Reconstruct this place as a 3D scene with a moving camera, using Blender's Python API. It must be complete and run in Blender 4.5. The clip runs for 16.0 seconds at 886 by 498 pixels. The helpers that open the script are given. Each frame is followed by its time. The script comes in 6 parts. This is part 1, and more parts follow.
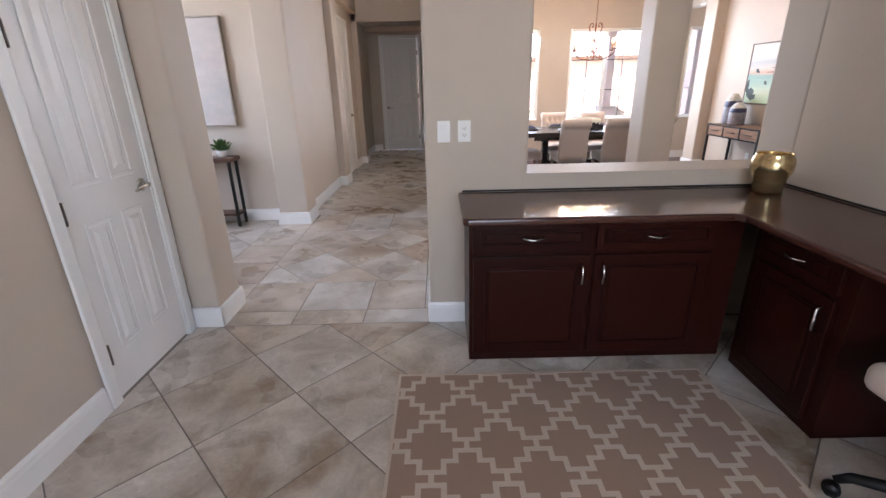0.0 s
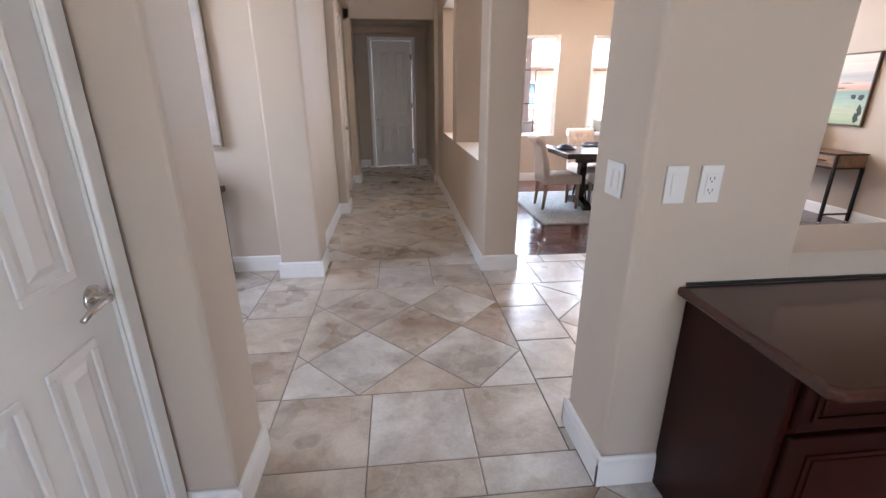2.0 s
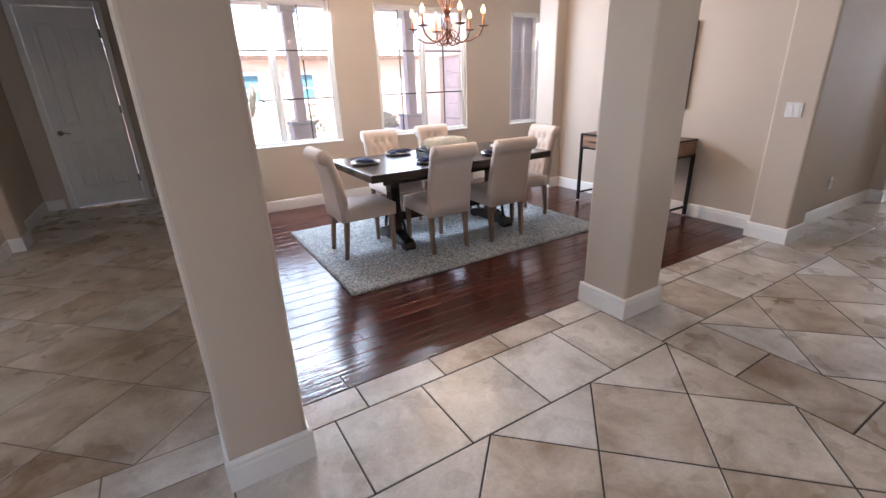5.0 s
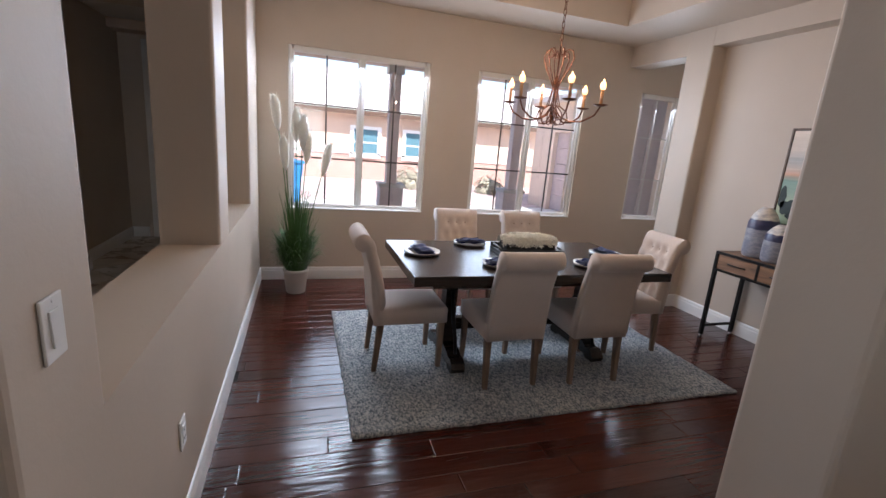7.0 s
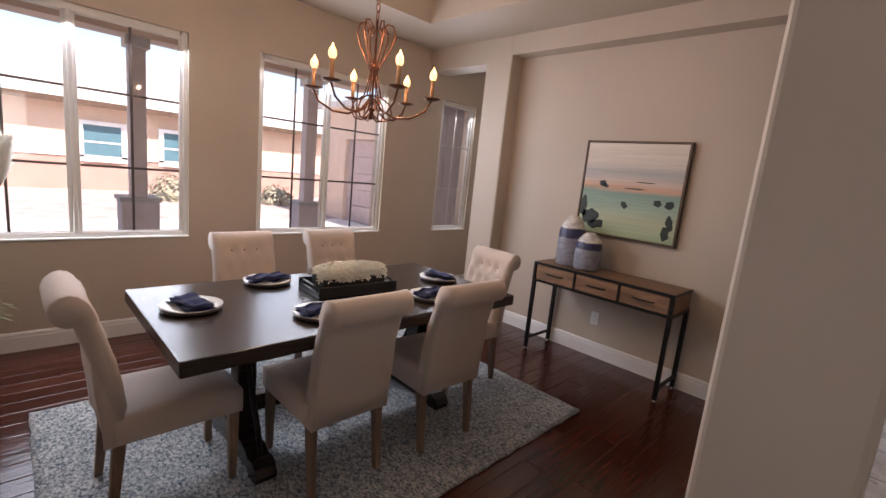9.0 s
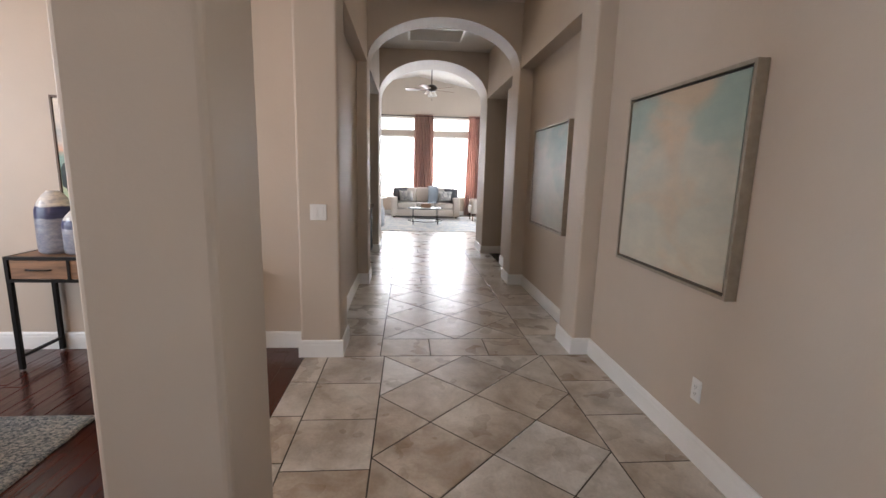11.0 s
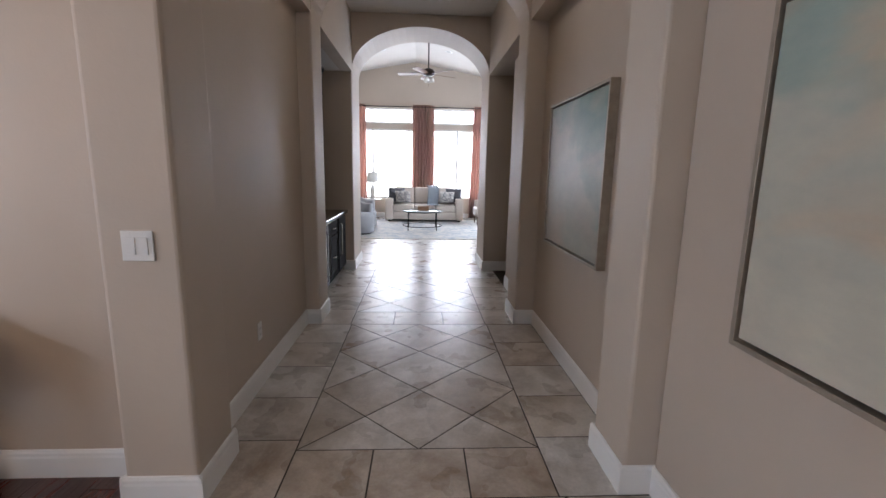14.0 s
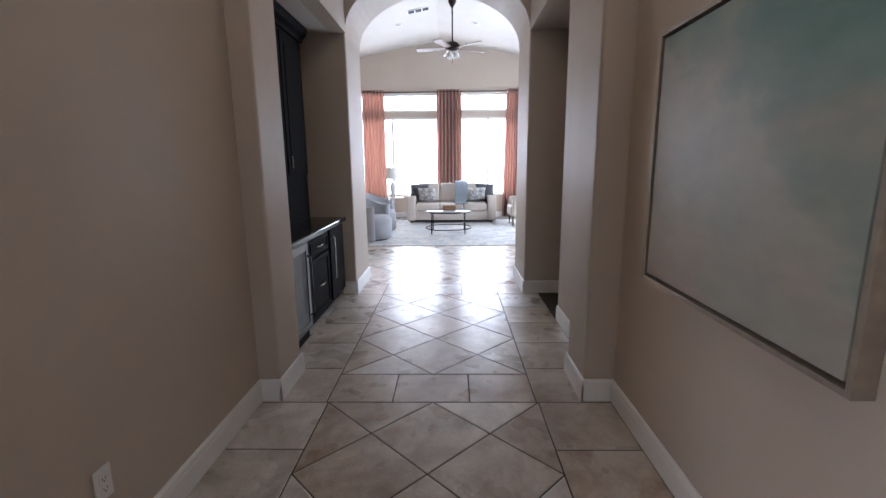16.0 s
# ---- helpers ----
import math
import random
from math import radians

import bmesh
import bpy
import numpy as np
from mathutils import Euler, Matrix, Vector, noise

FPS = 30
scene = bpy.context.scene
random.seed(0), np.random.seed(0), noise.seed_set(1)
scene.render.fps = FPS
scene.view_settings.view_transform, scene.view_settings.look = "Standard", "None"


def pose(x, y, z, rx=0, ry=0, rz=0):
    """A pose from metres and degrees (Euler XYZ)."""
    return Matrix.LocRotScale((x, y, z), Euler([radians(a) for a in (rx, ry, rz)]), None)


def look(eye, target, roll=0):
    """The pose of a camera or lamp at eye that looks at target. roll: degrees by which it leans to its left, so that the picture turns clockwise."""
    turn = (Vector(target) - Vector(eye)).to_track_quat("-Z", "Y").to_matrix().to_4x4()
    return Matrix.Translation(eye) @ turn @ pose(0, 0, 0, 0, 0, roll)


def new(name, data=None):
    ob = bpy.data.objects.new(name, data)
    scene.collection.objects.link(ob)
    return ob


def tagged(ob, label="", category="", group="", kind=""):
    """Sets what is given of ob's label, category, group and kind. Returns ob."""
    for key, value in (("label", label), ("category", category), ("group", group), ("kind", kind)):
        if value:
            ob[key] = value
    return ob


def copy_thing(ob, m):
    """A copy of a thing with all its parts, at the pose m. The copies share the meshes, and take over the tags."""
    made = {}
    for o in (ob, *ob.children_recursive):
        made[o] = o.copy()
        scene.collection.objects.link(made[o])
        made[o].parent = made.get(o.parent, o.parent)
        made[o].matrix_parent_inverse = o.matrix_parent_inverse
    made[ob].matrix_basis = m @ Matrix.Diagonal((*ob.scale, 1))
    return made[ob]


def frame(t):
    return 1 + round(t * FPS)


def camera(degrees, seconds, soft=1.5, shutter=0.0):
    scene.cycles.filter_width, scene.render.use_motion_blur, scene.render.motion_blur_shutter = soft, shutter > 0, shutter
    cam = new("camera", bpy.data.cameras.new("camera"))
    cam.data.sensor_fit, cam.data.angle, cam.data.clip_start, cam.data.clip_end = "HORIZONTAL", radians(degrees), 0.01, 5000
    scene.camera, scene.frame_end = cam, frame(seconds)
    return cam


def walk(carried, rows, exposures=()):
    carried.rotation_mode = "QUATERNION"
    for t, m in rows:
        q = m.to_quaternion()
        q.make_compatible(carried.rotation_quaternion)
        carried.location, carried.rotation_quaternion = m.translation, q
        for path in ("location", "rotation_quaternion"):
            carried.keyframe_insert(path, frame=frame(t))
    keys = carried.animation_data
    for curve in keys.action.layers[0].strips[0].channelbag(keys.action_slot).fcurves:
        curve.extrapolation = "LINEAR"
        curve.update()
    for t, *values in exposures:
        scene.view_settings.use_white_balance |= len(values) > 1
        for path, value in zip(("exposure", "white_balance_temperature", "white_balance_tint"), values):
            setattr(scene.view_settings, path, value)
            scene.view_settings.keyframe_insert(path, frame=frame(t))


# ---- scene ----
cam = camera(90.1, 16.0)
PATH = [
    (0, (0.38, 0.111, 1.407), (0.381, 1.987, 0.713), -1.3),
    (0.5, (0.048, 0.293, 1.431), (0.022, 2.173, 0.749), 0.1),
    (1, (-0.115, 0.584, 1.425), (-0.252, 2.46, 0.745), -0.2),
    (1.5, (-0.285, 0.964, 1.418), (-0.416, 2.846, 0.754), -0.4),
    (2, (-0.436, 1.347, 1.433), (-0.243, 3.224, 0.768), -0.1),
    (2.5, (-0.431, 1.776, 1.417), (-0.096, 3.631, 0.75), -0.7),
    (3, (-0.43, 2.191, 1.398), (0.221, 3.958, 0.726), 0.2),
    (3.5, (-0.372, 2.553, 1.412), (0.691, 4.107, 0.737), 0.7),
    (3.7, (-0.301, 2.686, 1.396), (0.803, 4.214, 0.725), 1.2),
    (5.8, (0.614, 3.689, 1.396), (1.466, 5.367, 0.719), -2.2),
    (6, (0.667, 3.785, 1.399), (1.474, 5.502, 0.766), -0.5),
    (6.5, (0.823, 3.969, 1.468), (1.528, 5.76, 0.924), 1.9),
    (7, (0.953, 4.098, 1.496), (1.562, 5.948, 1.039), 4.7),
    (7.5, (0.952, 4.302, 1.493), (1.738, 6.097, 1.094), 5.1),
    (8, (0.904, 4.515, 1.487), (1.928, 6.191, 1.113), 5.7),
    (8.5, (1.075, 4.731, 1.459), (2.207, 6.339, 1.097), 5.7),
    (9, (1.189, 4.871, 1.458), (2.582, 6.266, 1.12), 5.7),
    (9.5, (1.139, 4.942, 1.441), (2.838, 5.949, 1.129), 2.3),
    (10, (1.142, 4.848, 1.425), (3.091, 5.184, 1.125), 2.5),
    (10.2, (1.195, 4.684, 1.419), (3.165, 4.854, 1.117), 2.3),
    (12.3, (1.781, 4.192, 1.393), (3.73, 3.927, 1.033), 1.4),
    (12.5, (1.895, 4.13, 1.401), (3.847, 3.884, 1.042), 1.1),
    (13, (2.21, 4.017, 1.403), (4.176, 3.907, 1.051), 1.0),
    (13.5, (2.574, 4.015, 1.414), (4.538, 3.9, 1.057), 1.3),
    (14, (2.936, 3.949, 1.395), (4.902, 3.845, 1.043), 1.1),
    (14.5, (3.319, 3.928, 1.398), (5.287, 3.85, 1.047), 0.6),
    (15, (3.691, 3.952, 1.412), (5.657, 3.888, 1.054), -0.0),
    (15.5, (4.067, 3.858, 1.394), (6.034, 3.834, 1.033), -0.7),
    (16, (4.434, 3.826, 1.369), (6.398, 3.868, 0.991), -0.6),
]
EXPOSURES = [(0, 2.4, 5900, 14), (2, 2.42, 5950, 14), (3, 2.15, 5900, 14), (3.5, 2.18, 5900, 14), (6, 1.68, 5750, 14), (6.5, 1.12, 5700, 14), (7, 1.08, 5950, 14), (8, 1.22, 6150, 16), (9, 0.92, 6700, 21), (9.5, 1.05, 6750, 19), (10, 1.48, 6750, 15), (12.5, 1.66, 5800, 13), (13, 1.44, 5900, 14), (13.5, 1.42, 5950, 14), (14.5, 1.55, 5800, 14), (16, 1.68, 5680, 14)]
walk(cam, [(t, look(eye, target, roll)) for t, eye, target, roll in PATH], EXPOSURES)

# ---- world and lights ----
world = bpy.data.worlds.new("sky")
scene.world = world
world.use_nodes = True
sky = world.node_tree.nodes.new("ShaderNodeTexSky")
sky.sky_type, sky.sun_disc = "NISHITA", False
sky.sun_elevation, sky.sun_rotation = radians(50), radians(187)
world.node_tree.links.new(sky.outputs[0], world.node_tree.nodes["Background"].inputs[0])
world.node_tree.nodes["Background"].inputs[1].default_value = 0.15


def lamp(name, kind, m, energy, color=(1, 1, 1), size=0.1, size_y=None):
    data = bpy.data.lights.new(name, kind)
    data.energy, data.color = energy, color
    if kind == "AREA":
        data.shape, data.size, data.size_y = "RECTANGLE", size, size_y or size
    elif kind == "SUN":
        data.angle = radians(0.6)
    else:
        data.shadow_soft_size = size
    ob = new(name, data)
    ob.matrix_world = m
    return ob


SUN = lamp("sun", "SUN", look((1, -8, 9.5), (0, 0, 0)), 5.0, (1, 0.95, 0.88))
CHANDELIER = 2.5
HALL_CAN = 0.9
DAY = (0.80, 0.90, 1.0)
# area lamps added for daylight, first in the living room's east windows
for y0, y1 in ((4.15, 6.5), (2.15, 3.65)):
    lamp("window_daylight", "AREA", look((16.13, (y0 + y1) / 2, 1.9), (10, (y0 + y1) / 2, 1.6)), 30, DAY, y1 - y0, 2.2)
# fill lamp added in front of the living room's windowless south wall
lamp("window_daylight", "AREA", look((12.7, 0.06, 1.7), (12.7, 5, 1.2)), 70, DAY, 3.2, 1.8)
# lamp for a presumed, unseen office window in the south wall
lamp("window_daylight", "AREA", look((0.6, -2.92, 1.6), (0.6, 3, 0.6)), 9.5, DAY, 2.0, 1.5)
# lamp in an assumed, unseen west opening, aimed to brighten the crossing floor
lamp("window_daylight", "AREA", look((-3.12, 3.9, 1.7), (-0.5, 3.9, 0.0)), 5, DAY, 1.2, 1.6)
# each dining window: an added panel plus a strip aimed down as sky light
for x0, x1, w, skyward in ((0.88, 2.17, 14, 10), (2.77, 4.05, 9, 7), (4.93, 5.42, 3, 2)):
    c = (x0 + x1) / 2
    lamp("window_daylight", "AREA", look((c, 8.811, 1.5), (c, 7.0, 1.45)), w, DAY, x1 - x0, 1.45)
    lamp("window_daylight", "AREA", look((c, 8.80, 2.2), (c, 6.9, 0.5)), skyward, DAY, x1 - x0, 0.12)


# ---- materials ----
def material(name, rough=0.6, metal=0.0):
    m = bpy.data.materials.new(name)
    m.use_nodes = True
    b = m.node_tree.nodes["Principled BSDF"]
    b.inputs["Roughness"].default_value, b.inputs["Metallic"].default_value = rough, metal
    return m, m.node_tree.nodes, m.node_tree.links, b


def coords(n, l, scale=(1, 1, 1), source="Object"):
    tc, mp = n.new("ShaderNodeTexCoord"), n.new("ShaderNodeMapping")
    mp.inputs["Scale"].default_value = scale
    l.new(tc.outputs[source], mp.inputs[0])
    return mp.outputs[0]


def noise_tex(n, l, vec, scale, detail=4.0, rough=0.55, distort=0.0):
    t = n.new("ShaderNodeTexNoise")
    t.inputs["Scale"].default_value, t.inputs["Detail"].default_value = scale, detail
    t.inputs["Roughness"].default_value, t.inputs["Distortion"].default_value = rough, distort
    l.new(vec, t.inputs["Vector"])
    return t.outputs["Fac"]


def ramp(n, l, fac, stops):
    r = n.new("ShaderNodeValToRGB")
    e = r.color_ramp.elements
    while len(e) < len(stops):
        e.new(0.5)
    for el, (p, c) in zip(e, stops):
        el.position, el.color = p, (*c, 1)
    l.new(fac, r.inputs[0])
    return r.outputs[0]


def bump(n, l, b, height, strength, distance=0.01, after=None):
    k = n.new("ShaderNodeBump")
    k.inputs["Strength"].default_value, k.inputs["Distance"].default_value = strength, distance
    l.new(height, k.inputs["Height"])
    if after:
        l.new(after, k.inputs["Normal"])
    l.new(k.outputs[0], b.inputs["Normal"])
    return k.outputs[0]


def mix(n, l, fac, a, b, mode="MIX"):
    k = n.new("ShaderNodeMix")
    k.data_type, k.blend_type = "RGBA", mode
    for value, socket in ((fac, k.inputs["Factor"]), (a, k.inputs["A"]), (b, k.inputs["B"])):
        socket = {"Factor": k.inputs[0], "A": k.inputs[6], "B": k.inputs[7]}[socket.name]
        if isinstance(value, (int, float)):
            socket.default_value = value
        elif isinstance(value, tuple):
            socket.default_value = (*value, 1)
        else:
            l.new(value, socket)
    return k.outputs[2]


def plain(name, color, rough=0.5, metal=0.0, vary=0.08, scale=6.0, grain=0.0, grain_scale=300.0, spec=0.5):
    """A surface of one colour, with soft blotches and a fine relief."""
    m, n, l, b = material(name, rough, metal)
    v = coords(n, l)
    lo, hi = tuple(c * (1 - vary) for c in color), tuple(min(1, c * (1 + vary)) for c in color)
    l.new(ramp(n, l, noise_tex(n, l, v, scale), [(0.3, lo), (0.7, hi)]), b.inputs["Base Color"])
    rr = ramp(n, l, noise_tex(n, l, v, scale * 2.7), [(0.3, (rough * 0.9,) * 3), (0.7, (min(1, rough * 1.1),) * 3)])
    l.new(rr, b.inputs["Roughness"])
    b.inputs["Specular IOR Level"].default_value = spec
    if grain:
        bump(n, l, b, noise_tex(n, l, v, grain_scale, 2), grain, 0.002)
    return m


def wall_paint(name, color):
    m, n, l, b = material(name, 0.55)
    v = coords(n, l)
    lo, hi = tuple(c * 0.96 for c in color), tuple(c * 1.04 for c in color)
    l.new(ramp(n, l, noise_tex(n, l, v, 1.3), [(0.3, lo), (0.7, hi)]), b.inputs["Base Color"])
    first = bump(n, l, b, noise_tex(n, l, v, 28, 4, 0.5, 0.6), 0.22, 0.004)
    bump(n, l, b, noise_tex(n, l, v, 160, 3), 0.12, 0.002, first)
    b.inputs["Specular IOR Level"].default_value = 0.35
    return m


def tile_stone(name):
    """Glazed travertine-look tile; each tile has its own tone and clouding."""
    m, n, l, b = material(name, 0.32)
    info = n.new("ShaderNodeObjectInfo")
    geo = n.new("ShaderNodeNewGeometry")
    add = n.new("ShaderNodeVectorMath")
    add.operation = "MULTIPLY_ADD"
    l.new(info.outputs["Random"], add.inputs[0])
    add.inputs[1].default_value = (41, 67, 23)
    l.new(geo.outputs["Position"], add.inputs[2])
    tone = ramp(n, l, info.outputs["Random"], [(0.0, (0.36, 0.26, 0.175)), (0.2, (0.47, 0.40, 0.32)), (0.4, (0.56, 0.565, 0.565)), (0.6, (0.40, 0.305, 0.215)), (0.8, (0.51, 0.45, 0.38)), (1.0, (0.60, 0.61, 0.615))])
    shade = mix(n, l, 1.0, tone, (0.62, 0.55, 0.48), "MULTIPLY")
    light = mix(n, l, 0.45, tone, (0.80, 0.77, 0.73))
    clouds = ramp(n, l, noise_tex(n, l, add.outputs[0], 2.8, 5, 0.6, 0.4), [(0.34, (0.12, 0.12, 0.12)), (0.64, (1, 1, 1))])
    col = mix(n, l, clouds, shade, light)
    stain = ramp(n, l, noise_tex(n, l, add.outputs[0], 5.5, 5, 0.65, 0.5), [(0.52, (0, 0, 0)), (0.80, (0.5, 0.5, 0.5))])
    col = mix(n, l, stain, col, (0.17, 0.145, 0.12))
    fine = ramp(n, l, noise_tex(n, l, add.outputs[0], 60, 5, 0.7), [(0.3, (0.88, 0.88, 0.88)), (0.7, (1.08, 1.07, 1.05))])
    l.new(mix(n, l, 1.0, col, fine, "MULTIPLY"), b.inputs["Base Color"])
    l.new(ramp(n, l, noise_tex(n, l, add.outputs[0], 4, 2), [(0.2, (0.25,) * 3), (0.8, (0.32,) * 3)]), b.inputs["Roughness"])
    first = bump(n, l, b, noise_tex(n, l, add.outputs[0], 7, 3), 0.03, 0.006)
    bump(n, l, b, noise_tex(n, l, add.outputs[0], 45, 3), 0.06, 0.002, first)
    return m


def hardwood(name, tones, rough=0.22, ripple=True, grain=(3, 40, 40), contrast=1.0):
    """Dark stained boards, each its own tone, with grain along x and hand-scraped ripples."""
    m, n, l, b = material(name, rough)
    info = n.new("ShaderNodeObjectInfo")
    v = coords(n, l, grain)
    add = n.new("ShaderNodeVectorMath")
    add.operation = "MULTIPLY_ADD"
    l.new(info.outputs["Random"], add.inputs[0])
    add.inputs[1].default_value = (31, 57, 11)
    l.new(v, add.inputs[2])
    tone = ramp(n, l, info.outputs["Random"], [(0.0, tones[0]), (0.5, tones[1]), (1.0, tones[2])])
    g = noise_tex(n, l, add.outputs[0], 1.0, 6, 0.65, 0.8)
    streak = ramp(n, l, g, [(0.3, (1 - 0.5 * contrast,) * 3), (0.7, (1 + 0.35 * contrast, 1 + 0.3 * contrast, 1 + 0.25 * contrast))])
    l.new(mix(n, l, 1.0, tone, streak, "MULTIPLY"), b.inputs["Base Color"])
    l.new(ramp(n, l, g, [(0.2, (rough * (1 - 0.2 * contrast),) * 3), (0.8, (rough * (1 + 0.35 * contrast),) * 3)]), b.inputs["Roughness"])
    first = bump(n, l, b, g, 0.15 * contrast, 0.002)
    if ripple:
        v2 = coords(n, l, (0.10, 1.0, 1.0))
        bump(n, l, b, noise_tex(n, l, v2, 38, 2, 0.4, 0.5), 0.38, 0.006, first)
    return m


def fabric(name, color, weave=420.0, vary=0.1, strength=0.35, dark=None):
    m, n, l, b = material(name, 0.92)
    v = coords(n, l)
    lo = dark or tuple(c * (1 - vary) for c in color)
    fine = noise_tex(n, l, v, weave, 2)
    l.new(ramp(n, l, fine, [(0.3, lo), (0.7, tuple(min(1, c * (1 + vary)) for c in color))]), b.inputs["Base Color"])
    first = bump(n, l, b, noise_tex(n, l, v, 14, 3), 0.15, 0.01)
    bump(n, l, b, fine, strength, 0.002, first)
    b.inputs["Sheen Weight"].default_value = 0.25
    return m


def glow(name, color, strength):
    m, n, l, b = material(name, 0.4)
    b.inputs["Base Color"].default_value = (*color, 1)
    b.inputs["Emission Color"].default_value = (*color, 1)
    b.inputs["Emission Strength"].default_value = strength
    return m


def glass(name, tint=(1, 1, 1)):
    m, n, l, b = material(name, 0.0)
    b.inputs["Base Color"].default_value = (*tint, 1)
    b.inputs["Transmission Weight"].default_value = 1.0
    b.inputs["IOR"].default_value = 1.45
    return m


M_WALL = wall_paint("wall_paint_greige", (0.53, 0.45, 0.372))
M_CEIL = wall_paint("ceiling_paint_cream", (0.68, 0.64, 0.59))
M_WHITE = plain("trim_paint_white", (0.80, 0.79, 0.77), 0.35, vary=0.02)
M_DOOR = plain("door_paint_white", (0.78, 0.77, 0.76), 0.38, vary=0.02, grain=0.05)
M_GROUT = plain("grout_grey_brown", (0.20, 0.175, 0.15), 0.95, grain=0.4, spec=0.2)
# hall grout, darkened to imitate its contrast with bright tile reflections
M_GROUT_CONTRAST = plain("grout_brown_contrast", (0.06, 0.052, 0.045), 0.95, grain=0.4, spec=0.15)
M_TILE = tile_stone("stone_tile")
M_WOOD_FLOOR = hardwood("hardwood_red_brown", [(0.046, 0.011, 0.007), (0.064, 0.0155, 0.010), (0.084, 0.022, 0.014)], 0.16, True, (3, 40, 40), 0.5)
M_SUBFLOOR = plain("floor_joint_dark", (0.012, 0.006, 0.004), 0.8)
M_PLASTIC = plain("plastic_white", (0.78, 0.77, 0.75), 0.3, vary=0.01)
M_SLOT = plain("slot_dark", (0.03, 0.03, 0.03), 0.6)
M_NICKEL = plain("brushed_nickel", (0.62, 0.60, 0.57), 0.25, 1.0, vary=0.04)
M_HINGE = plain("hinge_dark_metal", (0.16, 0.14, 0.12), 0.35, 1.0)
M_GLASS = glass("window_glass")
M_VINYL = plain("window_vinyl_white", (0.74, 0.72, 0.69), 0.4, vary=0.02)
M_GRID = plain("window_grid_dark", (0.10, 0.08, 0.07), 0.5)


# ---- mesh helpers ----
def bm_box(bm, x0, x1, y0, y1, z0, z1, m=None):
    vs = [bm.verts.new(Vector((x, y, z)) if m is None else m @ Vector((x, y, z))) for x in (x0, x1) for y in (y0, y1) for z in (z0, z1)]
    for q in ((0, 1, 3, 2), (4, 6, 7, 5), (0, 4, 5, 1), (2, 3, 7, 6), (0, 2, 6, 4), (1, 5, 7, 3)):
        bm.faces.new([vs[i] for i in q])
    return vs


def box(x0, x1, y0, y1, z0, z1, bevel=0.0, seg=2, upright=False):
    bm = bmesh.new()
    bm_box(bm, x0, x1, y0, y1, z0, z1)
    if bevel:
        es = [e for e in bm.edges if not upright or abs(e.verts[0].co.z - e.verts[1].co.z) > 1e-5]
        bmesh.ops.bevel(bm, geom=es, offset=bevel, segments=seg, profile=0.5, affect="EDGES")
    return bm


def boxes(*dims, bevel=0.0):
    bm = bmesh.new()
    for d in dims:
        bm_box(bm, *d)
    if bevel:
        bmesh.ops.bevel(bm, geom=list(bm.edges), offset=bevel, segments=2, profile=0.5, affect="EDGES")
    return bm


def lathe(profile, seg=24, cap=True, at=(0, 0, 0)):
    """A turned solid from (radius, height) pairs, bottom to top."""
    bm = bmesh.new()
    rings = []
    for r, z in profile:
        if r < 1e-5:
            rings.append([bm.verts.new((at[0], at[1], at[2] + z))])
        else:
            rings.append([bm.verts.new((at[0] + r * math.cos(2 * math.pi * i / seg), at[1] + r * math.sin(2 * math.pi * i / seg), at[2] + z)) for i in range(seg)])
    for a, b in zip(rings, rings[1:]):
        for i in range(seg):
            j = (i + 1) % seg
            if len(a) == 1:
                bm.faces.new((a[0], b[j], b[i]))
            elif len(b) == 1:
                bm.faces.new((a[i], a[j], b[0]))
            else:
                bm.faces.new((a[i], a[j], b[j], b[i]))
    if cap:
        for ring in (rings[0][::-1], rings[-1]):
            if len(ring) > 2:
                bm.faces.new(ring)
    for f in bm.faces:
        f.smooth = True
    return bm


def tube(points, radius, seg=8, closed=False):
    """A round bar along points; radius may be a list."""
    bm = bmesh.new()
    pts = [Vector(p) for p in points]
    rad = radius if isinstance(radius, (list, tuple)) else [radius] * len(pts)
    rings, last = [], None
    for i, p in enumerate(pts):
        a, b = pts[i - 1 if i or closed else 0], pts[(i + 1) % len(pts) if closed else min(i + 1, len(pts) - 1)]
        d = (b - a).normalized()
        side = last - d * last.dot(d) if last else d.orthogonal()
        side.normalize()
        last = side
        up = d.cross(side)
        rings.append([bm.verts.new(p + rad[i] * (math.cos(2 * math.pi * k / seg) * side + math.sin(2 * math.pi * k / seg) * up)) for k in range(seg)])
    pairs = list(zip(rings, rings[1:])) + ([(rings[-1], rings[0])] if closed else [])
    for a, b in pairs:
        for k in range(seg):
            bm.faces.new((a[k], a[(k + 1) % seg], b[(k + 1) % seg], b[k]))
    if not closed:
        bm.faces.new(rings[0][::-1]), bm.faces.new(rings[-1])
    for f in bm.faces:
        f.smooth = True
    return bm


def extrude(outline, thick, axis="y", at=0.0):
    """A flat outline (u, v) given a thickness along an axis: y -> (u, y, v), x -> (x, u, v), z -> (u, v, z)."""
    bm = bmesh.new()
    put = {"y": lambda u, v, w: (u, w, v), "x": lambda u, v, w: (w, u, v), "z": lambda u, v, w: (u, v, w)}[axis]
    a = [bm.verts.new(put(u, v, at)) for u, v in outline]
    b = [bm.verts.new(put(u, v, at + thick)) for u, v in outline]
    bm.faces.new(a), bm.faces.new(b[::-1])
    for i in range(len(a)):
        j = (i + 1) % len(a)
        bm.faces.new((a[j], a[i], b[i], b[j]))
    bmesh.ops.recalc_face_normals(bm, faces=bm.faces)
    return bm


